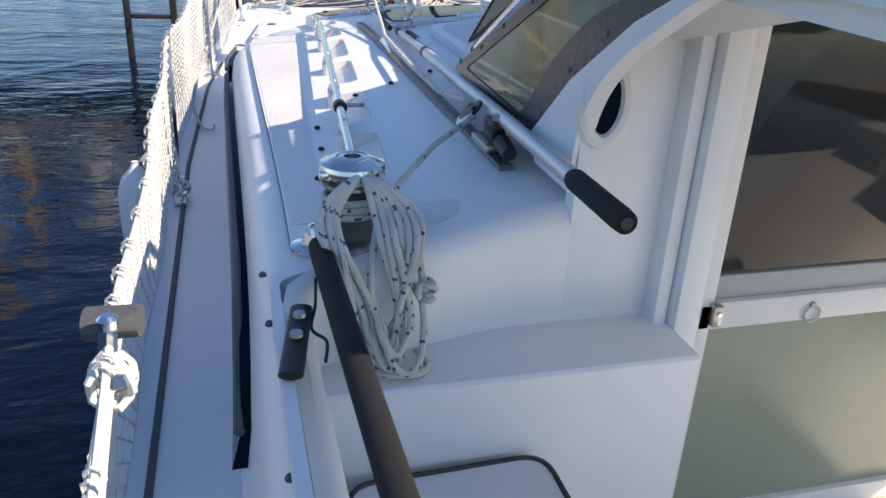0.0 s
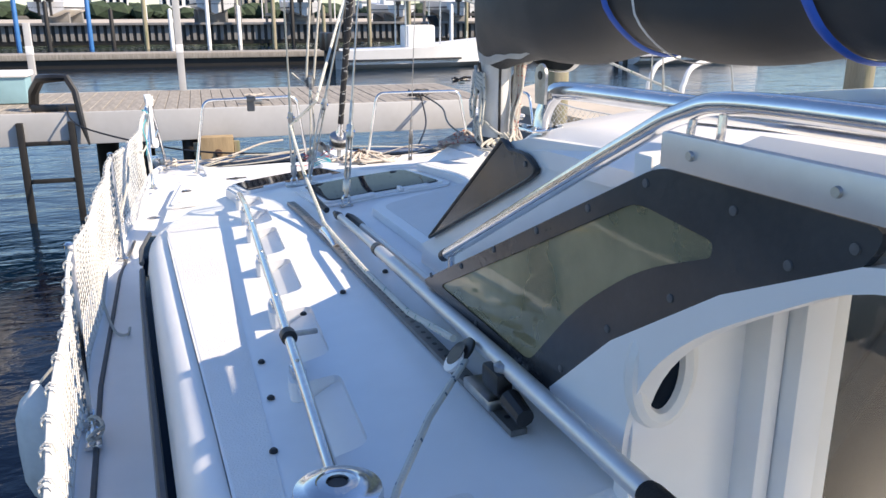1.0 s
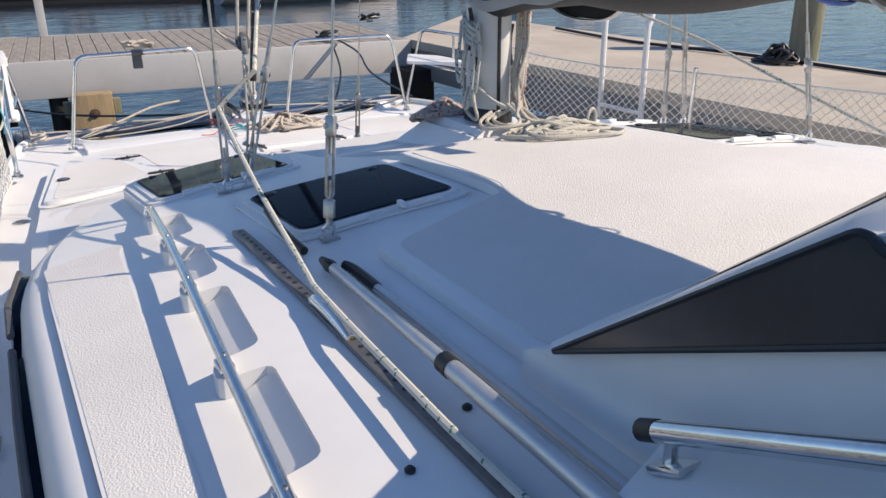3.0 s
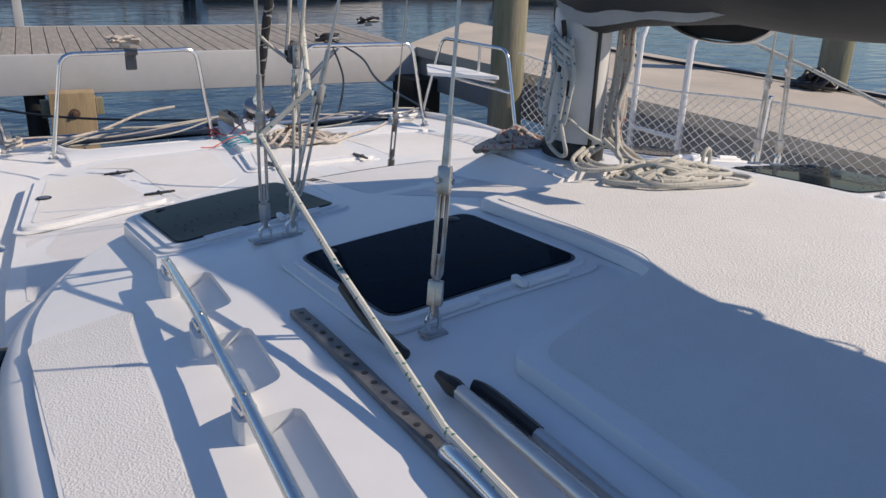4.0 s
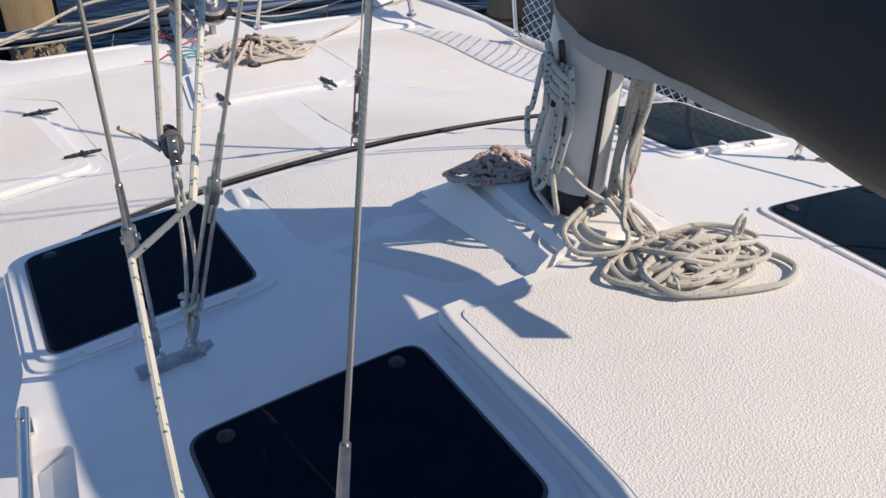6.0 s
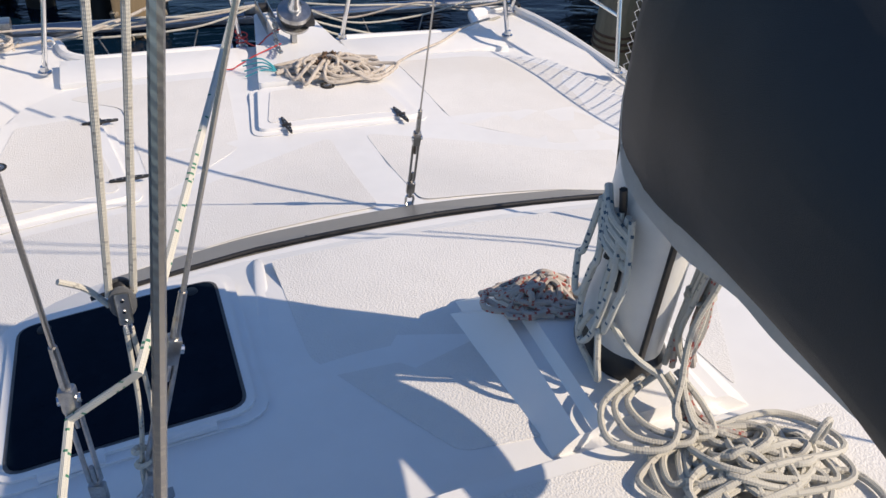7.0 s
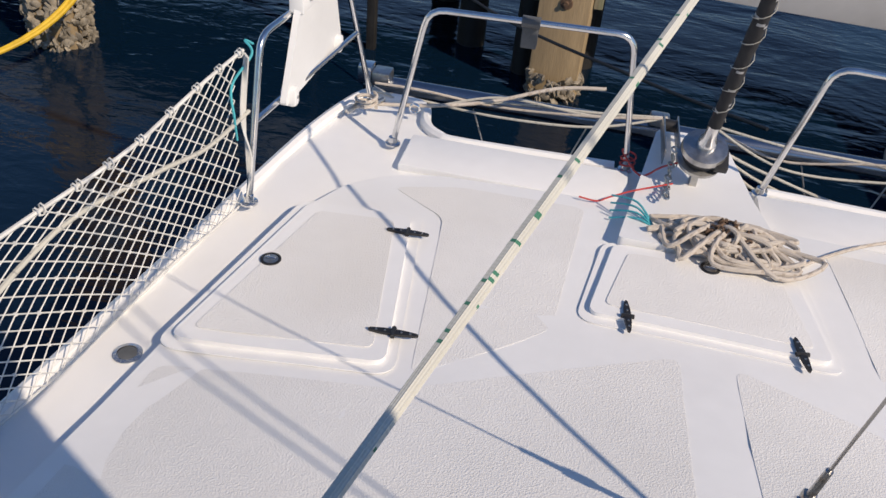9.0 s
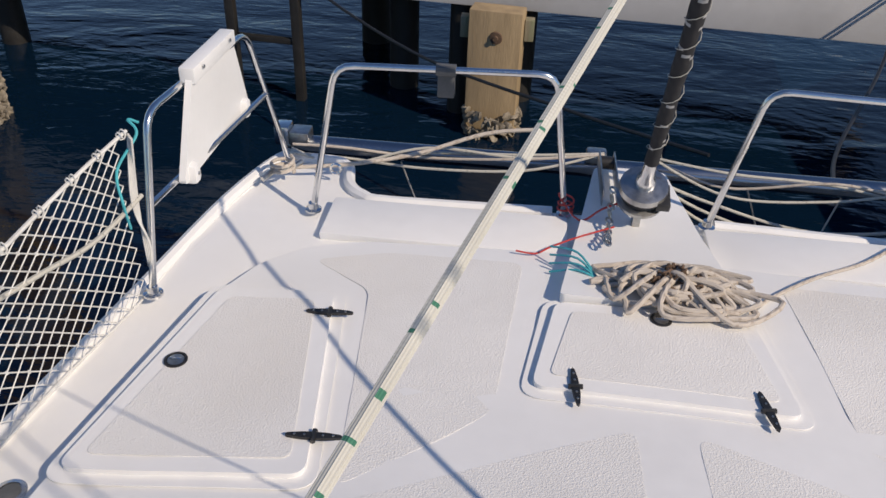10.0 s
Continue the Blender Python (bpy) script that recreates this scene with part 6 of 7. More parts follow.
def stay(label, foot, d, length=6.0, r=0.0038, plate_size=(0.05, 0.035), tb=0.26):
    t = thing("shroud", label, "shroud", "shrouds")
    f = Vector(foot)
    part("chainplate", boxm((plate_size[0], plate_size[1], 0.008), Matrix.Translation(f), 0.003), M_DULL, t)
    part("shackle", tube(spline([f + Vector((-0.012, 0, 0)), f + Vector((-0.014, 0, 0.03)), f + Vector((0, 0, 0.045)), f + Vector((0.014, 0, 0.03)), f + Vector((0.012, 0, 0))], 4), 0.005, 8), M_STEEL, t)
    e, dd = turnbuckle(t, f + Vector((0, 0, 0.035)), d, tb)
    part("swage", tube([e, e + dd * 0.10], [0.0085, 0.007], 10), M_DULL, t)
    part("wire", tube([e + dd * 0.09, e + dd * length], r, 8), M_WIRE, t)
    return t


stay("wire shroud with a stainless turnbuckle beside the hatch", (-0.993, 3.682, plat_z(-0.993, 3.682) + 0.004), (0.135, 0.13, 1))
stay("outer wire shroud of a pair with a turnbuckle", (-1.03, 4.525, plat_z(-1.03, 4.525) + 0.006), (-0.01, -0.035, 1), r=0.0045, tb=0.30)
stay("inner wire shroud of a pair with a turnbuckle", (-0.955, 4.52, plat_z(-0.955, 4.52) + 0.004), (0.26, 0.014, 1), r=0.0045, tb=0.36)
stay("wire shroud on the far side with a turnbuckle", (1.10, 4.60, plat_z(1.1, 4.6) + 0.004), (-0.05, -0.03, 1), r=0.0045, tb=0.30)
stay("second wire shroud on the far side", (1.18, 4.55, plat_z(1.18, 4.55) + 0.004), (-0.12, -0.02, 1), r=0.0045, tb=0.36)
stay("single wire shroud on the far side", (1.02, 3.75, plat_z(1.02, 3.75) + 0.004), (-0.13, 0.10, 1))
cpl = thing("chainplate_bar", "dull steel chainplate bar bolted across the roof", "chainplate")
part("bar", boxm((0.17, 0.04, 0.008), Matrix.Translation((-0.99, 4.527, plat_z(-0.99, 4.527) + 0.004)) @ Matrix.Rotation(radians(6), 4, 'Z'), 0.002), M_DULL, cpl)
bs = stay("thin babystay wire with a turnbuckle on the foredeck", (0.0, 5.745, fore_z(0, 5.745) + 0.006), (-0.04, -0.24, 1), r=0.003, tb=0.28, plate_size=(0.03, 0.03))

# runner tackle beside the shrouds
tk = thing("runner_tackle", "double block with two white lines beside the shrouds", "block")
bp_ = Vector((-0.925, 4.545, 2.095))
for s_ in (-1, 1):
    part("cheek", lathe([(0.021, 0), (0.021, 0.004), (0.017, 0.006)], n=20, m=aim(bp_ + Vector((0, 0.010 * s_, 0.012)), (0, s_, 0)) @ Matrix.Diagonal((1, 1.5, 1, 1))), M_RUBBER, tk)
part("sheave", lathe([(0.019, -0.008), (0.014, 0), (0.019, 0.008)], n=20, m=aim(bp_ + Vector((0, 0, 0.02)), (0, 1, 0))), M_BLACK, tk)
part("side_plate", boxm((0.022, 0.004, 0.062), Matrix.Translation(bp_ + Vector((0, -0.018, 0.004))), 0.004), M_DULL, tk, "grey metal side plate")
for z_ in (-0.02, 0.0, 0.022):
    part("rivet", lathe([(0.004, 0), (0.003, 0.003)], n=8, m=aim(bp_ + Vector((0, -0.0195, z_)), (0, -1, 0))), M_STEEL, tk)
part("swivel", tube([bp_ + Vector((0, 0, -0.03)), bp_ + Vector((0, 0, -0.06))], 0.007, 8), M_STEEL, tk)
for s_ in (-1, 1):
    part("line", tube([bp_ + Vector((0.018 * s_, 0, 0.02)), bp_ + Vector((0.018 * s_, 0, 0.02)) + Vector((0.115 + 0.012 * s_, 0.02, 1)) * 5], 0.006, 8), M_HALY, tk)
    part("lower_line", tube(spline([bp_ + Vector((0.004 * s_, 0, -0.05)), bp_ + Vector((0.010 * s_, -0.005, -0.25)), (-0.945 + 0.008 * s_, 4.53, 1.70), (-0.95, 4.525, 1.63)], 5), 0.0045, 7), M_HALY, tk)
part("tail", tube(spline([bp_ + Vector((-0.02, 0, 0.0)), bp_ + Vector((-0.05, 0.02, 0.025)), bp_ + Vector((-0.085, 0.01, 0.055))], 5), 0.005, 7), M_HALY, tk)
part("knot", tube(spline([(-0.945 + 0.014 * math.cos(a), 4.53 + 0.014 * math.sin(a), 1.71 + 0.006 * a) for a in [i * 0.8 for i in range(14)]], 3), 0.0055, 6), M_HALY, tk)

# ---- furler and forestay ----
fu = thing("furler", "steel roller furling drum with a dark wrapped foil", "furler")
FD = Vector((0, -0.42, 1)).normalized()
F0 = Vector((-0.012, 7.60, 1.285))
part("tang", boxm((0.03, 0.05, 0.20), Matrix.Translation((-0.012, 7.60, 1.24)), 0.005), M_DULL, fu)
part("drum_cage", lathe([(0.02, 0.01), (0.086, 0.02), (0.090, 0.04), (0.068, 0.045), (0.068, 0.085), (0.090, 0.09), (0.086, 0.112), (0.05, 0.118)], n=30, m=aim(F0, FD)), M_DULL, fu)
part("drum_line", lathe([(0.072, 0.047), (0.072, 0.083)], n=30, m=aim(F0, FD)), M_BLACK, fu)
part("guard", boxm((0.05, 0.10, 0.035), aim(F0 + FD * 0.068 + Vector((0.07, -0.03, 0)), FD), 0.006), M_BLACK, fu)
part("torque_tube", lathe([(0.038, 0.11), (0.036, 0.15), (0.024, 0.17), (0.022, 0.25)], n=20, m=aim(F0, FD)), M_STEEL, fu)
nseg = 70
part("wrapped_foil", tube([F0 + FD * (0.24 + 5.2 * i / nseg) for i in range(nseg + 1)], [0.024 + 0.0025 * (i % 3 == 0) + 0.006 * min(1, i / 25) for i in range(nseg + 1)], 12), M_LUFF, fu, "black wrapped foil")
bm = bmesh.new()
sweep(bm, [F0 + FD * (0.26 + 2.6 * i / 240) + 0.0315 * (Vector((1, 0, 0)) * math.cos(i * 0.62) + Vector((0, FD.z, -FD.y)) * math.sin(i * 0.62)) for i in range(241)], 0.0014, 4)
part("spiral_lashing", bm, M_HALY, fu, "thin white lashing")
chain = thing("anchor_chain", "galvanised anchor chain hanging from the bow roller", "chain")
for i in range(11):
    q = i / 10
    c = Vector((-0.105 - 0.03 * q, 7.66 - 0.30 * q, 1.30 - 0.045 * q - 0.05 * math.sin(math.pi * q)))
    m = Matrix.Translation(c) @ Matrix.Rotation(radians(8), 4, 'Z') @ Matrix.Rotation(radians(90 * (i % 2)), 4, 'Y')
    part("link", tube([m @ Vector((0.011 * math.cos(a), 0.022 * math.sin(a), 0)) for a in [k * math.pi / 6 for k in range(12)]], 0.0045, 6, True), M_DULL, chain)
nib_z = lambda x, y: max(fore_z(x, y), 1.15) + 0.047
an = thing("bow_roller", "galvanised steel bow roller beside the furler", "bow roller")
part("cheek_plate", boxm((0.006, 0.34, 0.07), Matrix.Translation((-0.135, 7.86, 1.245)), 0.002), M_DULL, an)
part("cheek_plate", boxm((0.006, 0.34, 0.07), Matrix.Translation((-0.075, 7.86, 1.245)), 0.002), M_DULL, an)
part("roller", tube([(-0.132, 7.98, 1.25), (-0.078, 7.98, 1.25)], 0.028, 14), M_BLACK, an)
heap("rope_heap", "weathered anchor rode heaped on the anchor locker lid", M_OLD, 0.06, 7.12, 0.215, 0.135, 11, 0.0092, lambda x, y: (nib_z(x, y) if y > 7.05 else fore_z(x, y) + 0.034), 12, 0.075)
ch2 = thing("chain_heap", "rusty brown chain bunched inside the anchor rode", "chain")
cr = random.Random(2)
for i in range(46):
    a, q = cr.random() * 6.28, cr.random() ** 0.5
    c = Vector((0.06 + 0.12 * q * math.cos(a), 7.12 + 0.08 * q * math.sin(a), nib_z(0, 7.12) + 0.03 + 0.065 * (1 - q)))
    m = Matrix.Translation(c) @ Euler((cr.random() * 3, cr.random() * 3, cr.random() * 3)).to_matrix().to_4x4()
    part("link", tube([m @ Vector((0.010 * math.cos(b), 0.020 * math.sin(b), 0)) for b in [k * math.pi / 5 for k in range(10)]], 0.0042, 5, True), M_RUST, ch2)
ro = thing("mooring_strand", "single rope end trailing across the foredeck", "rope")
part("strand", tube(spline([(0.30, 7.07, fore_z(0.3, 7.07) + 0.02), (0.42, 7.22, fore_z(0.42, 7.22) + 0.009), (0.60, 7.36, 1.19), (0.80, 7.50, 1.175), (1.0, 7.66, 1.18), (1.2, 7.74, 1.19)], 6), 0.007, 7), M_OLD, ro)
rd = thing("red_cord", "red cord knotted on the pulpit foot", "cord")
part("cord", tube(spline([(-0.27 + 0.03 * math.cos(a), 7.71 + 0.03 * math.sin(a), 1.16 + 0.004 * a) for a in [i * 0.9 for i in range(18)]] + [(-0.22, 7.60, 1.19), (-0.14, 7.62, 1.235), (-0.05, 7.66, 1.26)], 4), 0.004, 5), M_RED, rd)
part("cord", tube(spline([(-0.10, 7.50, 1.235), (-0.24, 7.44, 1.21), (-0.33, 7.40, 1.185), (-0.38, 7.36, 1.18), (-0.45, 7.36, 1.185)], 5), 0.0035, 5), M_RED, rd)
bc = thing("blue_cord", "frayed turquoise cord beside the anchor rode", "cord")
for k in range(4):
    part("cord", tube(spline([(-0.17, 7.17, 1.225), (-0.24, 7.20 + 0.02 * k, 1.235 + 0.01 * k), (-0.33, 7.24 + 0.035 * k, 1.19 + 0.012 * k)], 5), 0.004, 5), M_TEAL, bc)

# ---- crossbeam at the bow with its lines ----
cb = thing("crossbeam", "dark aluminium crossbeam between the bows", "crossbeam")
part("beam", tube([(-1.55, 8.22, 1.10), (1.55, 8.22, 1.10)], 0.043, 16), M_DARKALU, cb)
part("end_fitting", boxm((0.09, 0.10, 0.07), Matrix.Translation((-1.46, 8.20, 1.15)), 0.012), M_DULL, cb)
part("end_fitting", boxm((0.07, 0.09, 0.09), Matrix.Translation((-1.54, 8.20, 1.16)), 0.012), M_STEEL, cb)
part("centre_shackle", boxm((0.09, 0.06, 0.06), Matrix.Translation((-0.13, 8.20, 1.17)), 0.015), M_DULL, cb)
for x, dx in ((-1.0, 0.25), (-0.45, -0.2), (0.55, 0.2), (0.95, -0.2)):
    part("strut_wire", tube([(x, 8.20, 1.06), (x + dx, 8.0, 0.55)], 0.004, 6), M_WIRE, cb)
    part("strut_screw", tube([(x + dx * 0.3, 8.14, 0.91), (x + dx * 0.55, 8.09, 0.78)], 0.009, 8), M_DULL, cb)
br = random.Random(9)
bow = thing("bow_lines", "slack white dock lines draped along the crossbeam", "rope")
for k in range(7):
    z = 1.13 + 0.02 * br.random()
    side = -1 if k < 4 else 1
    pts = [(side * 0.10, 8.17 - 0.02 * br.random(), 1.20)]
    for q in (0.3, 0.6, 0.85):
        pts.append((side * 1.45 * q, 8.15 - 0.09 * br.random(), z + 0.05 * br.uniform(-1, 1)))
    pts.append((side * (1.42 + 0.1 * br.random()), 8.08 - 0.1 * br.random(), 1.17))
    part("line", tube(spline(pts, 7), 0.0062, 7), M_OLD if k % 3 == 2 else M_HALY, bow)
for k in range(3):
    part("line", tube(spline([(0.05, 8.0, 1.20), (0.35, 7.98, 1.10 - 0.05 * k), (0.8, 7.95, 1.02 - 0.05 * k), (1.35, 7.9, 1.13)], 7), 0.007, 7), M_HALY, bow)
part("line", tube(spline([(-1.40, 7.86, 1.17), (-1.15, 7.92, 1.18), (-0.9, 8.02, 1.20), (-0.62, 8.12, 1.27), (-0.40, 8.16, 1.29)], 6), 0.009, 8), M_OLD, bow)
mc = thing("mooring_cleat", "grey steel deck cleat with mooring line turns", "cleat")
part("horn", tube(spline([(-1.49, 7.72, 1.18), (-1.46, 7.78, 1.19), (-1.40, 7.84, 1.185), (-1.37, 7.88, 1.19)], 4), 0.012, 8), M_DULL, mc)
part("turns", tube(spline([(-1.43 + 0.045 * math.cos(a), 7.81 + 0.05 * math.sin(a), 1.175 + 0.004 * a) for a in [i * 0.8 for i in range(18)]], 3), 0.008, 6), M_OLD, mc)
part("shackle", tube([(-1.22 + 0.022 * math.cos(a), 7.86, 1.18 + 0.022 * math.sin(a)) for a in [i * math.pi / 7 for i in range(14)]], 0.006, 6, True), M_STEEL, mc)


# ---- docks ----
DU, DV = Vector((0.9959, -0.0906, 0)), Vector((0.0906, 0.9959, 0))
DO = Vector((2.95, 10.72, 0))


def dk(u, v, z=0.0):
    p = DO + DU * u + DV * v
    return Vector((p.x, p.y, z))


DM = Matrix(((DU.x, DV.x, 0, DO.x), (DU.y, DV.y, 0, DO.y), (0, 0, 1, 0), (0, 0, 0, 1)))
DZ = 1.30
dock = tagged(new("dock"), "timber dock with weathered planks and a grey fascia", "dock", kind="structure")
part("fascia", boxm((9.0, 0.06, 0.38), DM @ Matrix.Translation((-4.5, 0.03, DZ - 0.19)), 0.01), M_FASCIA, dock, "pale grey fascia board")
part("fascia", boxm((9.0, 0.06, 0.38), DM @ Matrix.Translation((-13.52, 0.03, DZ - 0.19)), 0.01), M_FASCIA, dock)
part("fascia", boxm((22, 0.06, 0.38), DM @ Matrix.Translation((-11, 2.72, DZ - 0.19)), 0.01), M_FASCIA, dock)
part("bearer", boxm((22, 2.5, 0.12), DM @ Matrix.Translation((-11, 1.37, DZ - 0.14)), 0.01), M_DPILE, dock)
plank_me = None
for i in range(150):
    if plank_me is None:
        pb = part("plank", boxm((0.139, 2.62, 0.035), None, 0.004, 1), M_PLANK, dock, smooth=0)
        plank_me = pb.data
    else:
        pb = new("plank", plank_me)
        pb.parent = dock
    pb.matrix_world = DM @ Matrix.Translation((-0.08 - i * 0.146, 1.375, DZ - 0.016 + 0.002 * math.sin(i * 2.3)))
for u, nm in ((-3.55, 0), (-4.55, 0), (-8.4, 0), (-12, 0)):
    part("pile", lathe([(0.13, -0.6), (0.125, DZ - 0.36)], tuple(dk(u, 0.55)), 16), M_DPILE, dock)
part("pile", lathe([(0.15, -0.6), (0.145, DZ - 0.36)], tuple(dk(-5.1, 1.6)), 16), M_DPILE, dock)


def oysters(parent, at, r, z0, z1, n_, seed):
    rnd = random.Random(seed)
    bm = bmesh.new()
    for i in range(n_):
        a = rnd.random() * 6.283
        z = z0 + (z1 - z0) * rnd.random()
        m = Matrix.Translation((at[0] + r * math.cos(a), at[1] + r * math.sin(a), z)) @ Euler((rnd.random() * 3, rnd.random() * 3, a)).to_matrix().to_4x4() @ Matrix.Diagonal((1, 0.45, 1.3, 1))
        bmesh.ops.create_icosphere(bm, subdivisions=1, radius=rnd.uniform(0.018, 0.045), matrix=m)
    return tagged(part("oyster_crust", bm, M_OYST, parent, "crust of pale oyster shells"), kind="stuff")


tp = thing("timber_pile", "tan squared timber pile with bolts under the dock", "pile")
wp_at = dk(-3.66, -0.16)
part("post", boxm((0.40, 0.20, 1.75), Matrix.Translation((wp_at.x, wp_at.y, 0.10)) @ Matrix.Rotation(radians(-7), 4, 'Z'), 0.015), M_WPILE, tp)
for s_ in (-1, 1):
    part("bracket", boxm((0.07, 0.10, 0.16), Matrix.Translation((wp_at.x + 0.24 * s_, wp_at.y + 0.03, 0.82)), 0.008), M_PILE, tp)
part("washer", lathe([(0.05, 0), (0.045, 0.012), (0.02, 0.014), (0.018, 0.035)], n=16, m=aim((wp_at.x, wp_at.y - 0.10, 0.78), (-0.12, -1, 0))), M_RUST, tp)
oysters(tp, (wp_at.x, wp_at.y), 0.21, -0.05, 0.20, 170, 5)
dp = thing("dark_pile", "black creosoted dock pile standing in the water", "pile")
part("post", lathe([(0.10, -0.6), (0.095, 0.92)], tuple(dk(-3.98, 0.15)), 18), M_DPILE, dp)
bp2 = thing("oyster_pile", "tan concrete pile crusted with oysters at the waterline", "pile")
o_at = (-4.72, 10.33)
part("post", boxm((0.36, 0.36, 3.4), Matrix.Translation((o_at[0], o_at[1], 0.9)) @ Matrix.Rotation(radians(9), 4, 'Z'), 0.03), M_WPILE, bp2)
oysters(bp2, o_at, 0.235, -0.1, 0.42, 420, 7)
hose = thing("yellow_hose", "yellow shore power hose hanging from the dock to the water", "hose")
for k in range(2):
    part("hose_line", tube(spline([(-4.05 + 0.05 * k, 9.88, 2.2), (-4.06 + 0.05 * k, 9.85, 1.2), (-4.10 + 0.04 * k, 9.8, 0.75), (-4.35 + 0.03 * k, 9.5, 0.42), (-4.8, 9.0, 0.20), (-5.2, 8.6, 0.03), (-5.8, 8.0, -0.04)], 7), 0.017, 8), M_YELLOW, hose)
lad = thing("dock_ladder", "black dock ladder reaching down into the water", "ladder")
for u in (-5.86, -5.30):
    part("leg", boxm((0.075, 0.075, 1.7), DM @ Matrix.Translation((u, -0.02, 0.35)), 0.008), M_DPILE, lad)
for z in (0.50, 0.95):
    part("rung", boxm((0.56, 0.05, 0.05), DM @ Matrix.Translation((-5.58, -0.02, z)), 0.008), M_DPILE, lad)
arm = part("handhold", tube([dk(-5.78, 0.55, 1.32), dk(-5.74, 0.45, 1.52), dk(-5.62, 0.25, 1.68), dk(-5.44, 0.08, 1.70), dk(-5.30, 0.05, 1.70), dk(-5.22, -0.02, 1.55), dk(-5.17, -0.06, 1.15), dk(-5.12, -0.08, 0.92)], [0.06, 0.065, 0.06, 0.05, 0.045, 0.04, 0.035, 0.012], 8), M_BLACK, lad)
part("handhold_foot", boxm((0.5, 0.14, 0.08), DM @ Matrix.Translation((-5.5, 0.22, DZ + 0.04)), 0.02), M_BLACK, lad)
dl = thing("dock_line", "thin black dock line led from the bow to the dock", "rope")
part("line", tube(spline([dk(-5.35, 0.1, 1.36), (-2.2, 10.8, 1.17), (-1.2, 9.8, 1.0), (-0.2, 9.0, 1.02), (0.4, 8.4, 1.12)], 8), 0.010, 7), M_BLACK, dl)
dl2 = thing("dock_line", "black mooring line from the far bow to a dock cleat", "rope")
part("line", tube(spline([dk(-0.95, 0.25, 1.36), (1.75, 10.1, 1.10), (1.2, 9.0, 0.95), (0.9, 8.2, 1.12)], 8), 0.011, 7), M_BLACK, dl2)
part("line", tube(spline([dk(-0.92, 0.25, 1.36), (2.0, 10.2, 1.28), (1.7, 9.2, 1.2), (1.5, 7.95, 1.17)], 8), 0.011, 7), M_BLACK, dl2)
for u, c, lab in ((-0.95, M_BLACK, "dock cleat wrapped in black rope"), (-3.1, M_OLD, "dock cleat wrapped in tan rope"), (0.3, M_BLACK, "black rope piled on a dock cleat")):
    t = thing("dock_cleat", lab, "cleat", "dock cleats")
    b = dk(u, 0.30 if u < 0 else 2.3, DZ + 0.02)
    part("horn", tube([b + DU * -0.16 + Vector((0, 0, 0.06)), b + Vector((0, 0, 0.05)), b + DU * 0.16 + Vector((0, 0, 0.06))], 0.016, 8), M_DULL, t)
    part("leg", boxm((0.10, 0.05, 0.06), Matrix.Translation(b + Vector((0, 0, 0.02))), 0.008), M_DULL, t)
    rr = random.Random(int(u * 10) + 90)
    part("turns", tube(spline([b + Vector((rr.uniform(-0.17, 0.17), rr.uniform(-0.06, 0.06), 0.02 + 0.09 * rr.random())) for _ in range(22)], 4), 0.012, 6), c, t)
for u, v, w, lab in ((-4.05, 2.62, 0.10, "white square dock post with reflective bands"), (-6.1, 2.62, 0.09, "white square dock post"), (-6.9, 0.9, 0.08, "white dock post beside the cart")):
    t = thing("dock_post", lab, "post", "dock posts")
    part("shaft", boxm((w, w, 2.6 if u > -5 else 1.0), DM @ Matrix.Translation((u, v, DZ + (1.3 if u > -5 else 0.5))), 0.008), M_FASCIA, t)
    part("band", boxm((w + 0.006, w + 0.006, 0.12), DM @ Matrix.Translation((u, v, DZ + 0.62)), 0.004), M_PLY, t)
pdst = thing("power_pedestal", "white dock power pedestal", "pedestal")
part("column", boxm((0.26, 0.24, 1.0), DM @ Matrix.Translation((-6.55, 0.55, DZ + 0.5)), 0.03), M_PLY, pdst)
part("foot", boxm((0.36, 0.32, 0.10), DM @ Matrix.Translation((-6.55, 0.55, DZ + 0.05)), 0.02), M_PLY, pdst)
part("head", boxm((0.36, 0.30, 0.16), DM @ Matrix.Translation((-6.55, 0.55, DZ + 0.88)), 0.03), M_PLY, pdst)
tub = thing("storage_tub", "pale blue plastic storage tub with a lid", "tub")
part("body", boxm((0.62, 0.42, 0.34), DM @ Matrix.Translation((-6.25, 1.35, DZ + 0.18)), 0.03), M_TEALBIN, tub)
part("lid", boxm((0.68, 0.48, 0.07), DM @ Matrix.Translation((-6.25, 1.35, DZ + 0.38)), 0.02), M_PLY, tub, "paler lid")
cart = thing("dock_cart", "black plastic dock cart with spoked wheels", "cart")
bm = bmesh.new()
ring0 = [bm.verts.new(DM @ Vector((-7.55 + x, 0.95 + y, DZ + 0.35))) for x, y in ((-0.30, -0.25), (0.30, -0.25), (0.30, 0.25), (-0.30, 0.25))]
ring1 = [bm.verts.new(DM @ Vector((-7.55 + x, 0.95 + y, DZ + 0.75))) for x, y in ((-0.50, -0.35), (0.50, -0.35), (0.50, 0.35), (-0.50, 0.35))]
bm.faces.new(ring0)
for j in range(4):
    bm.faces.new((ring0[j], ring0[(j + 1) % 4], ring1[(j + 1) % 4], ring1[j]))
bmesh.ops.solidify(bm, geom=bm.faces[:], thickness=0.02)
part("bin", bm, M_BLACK, cart)
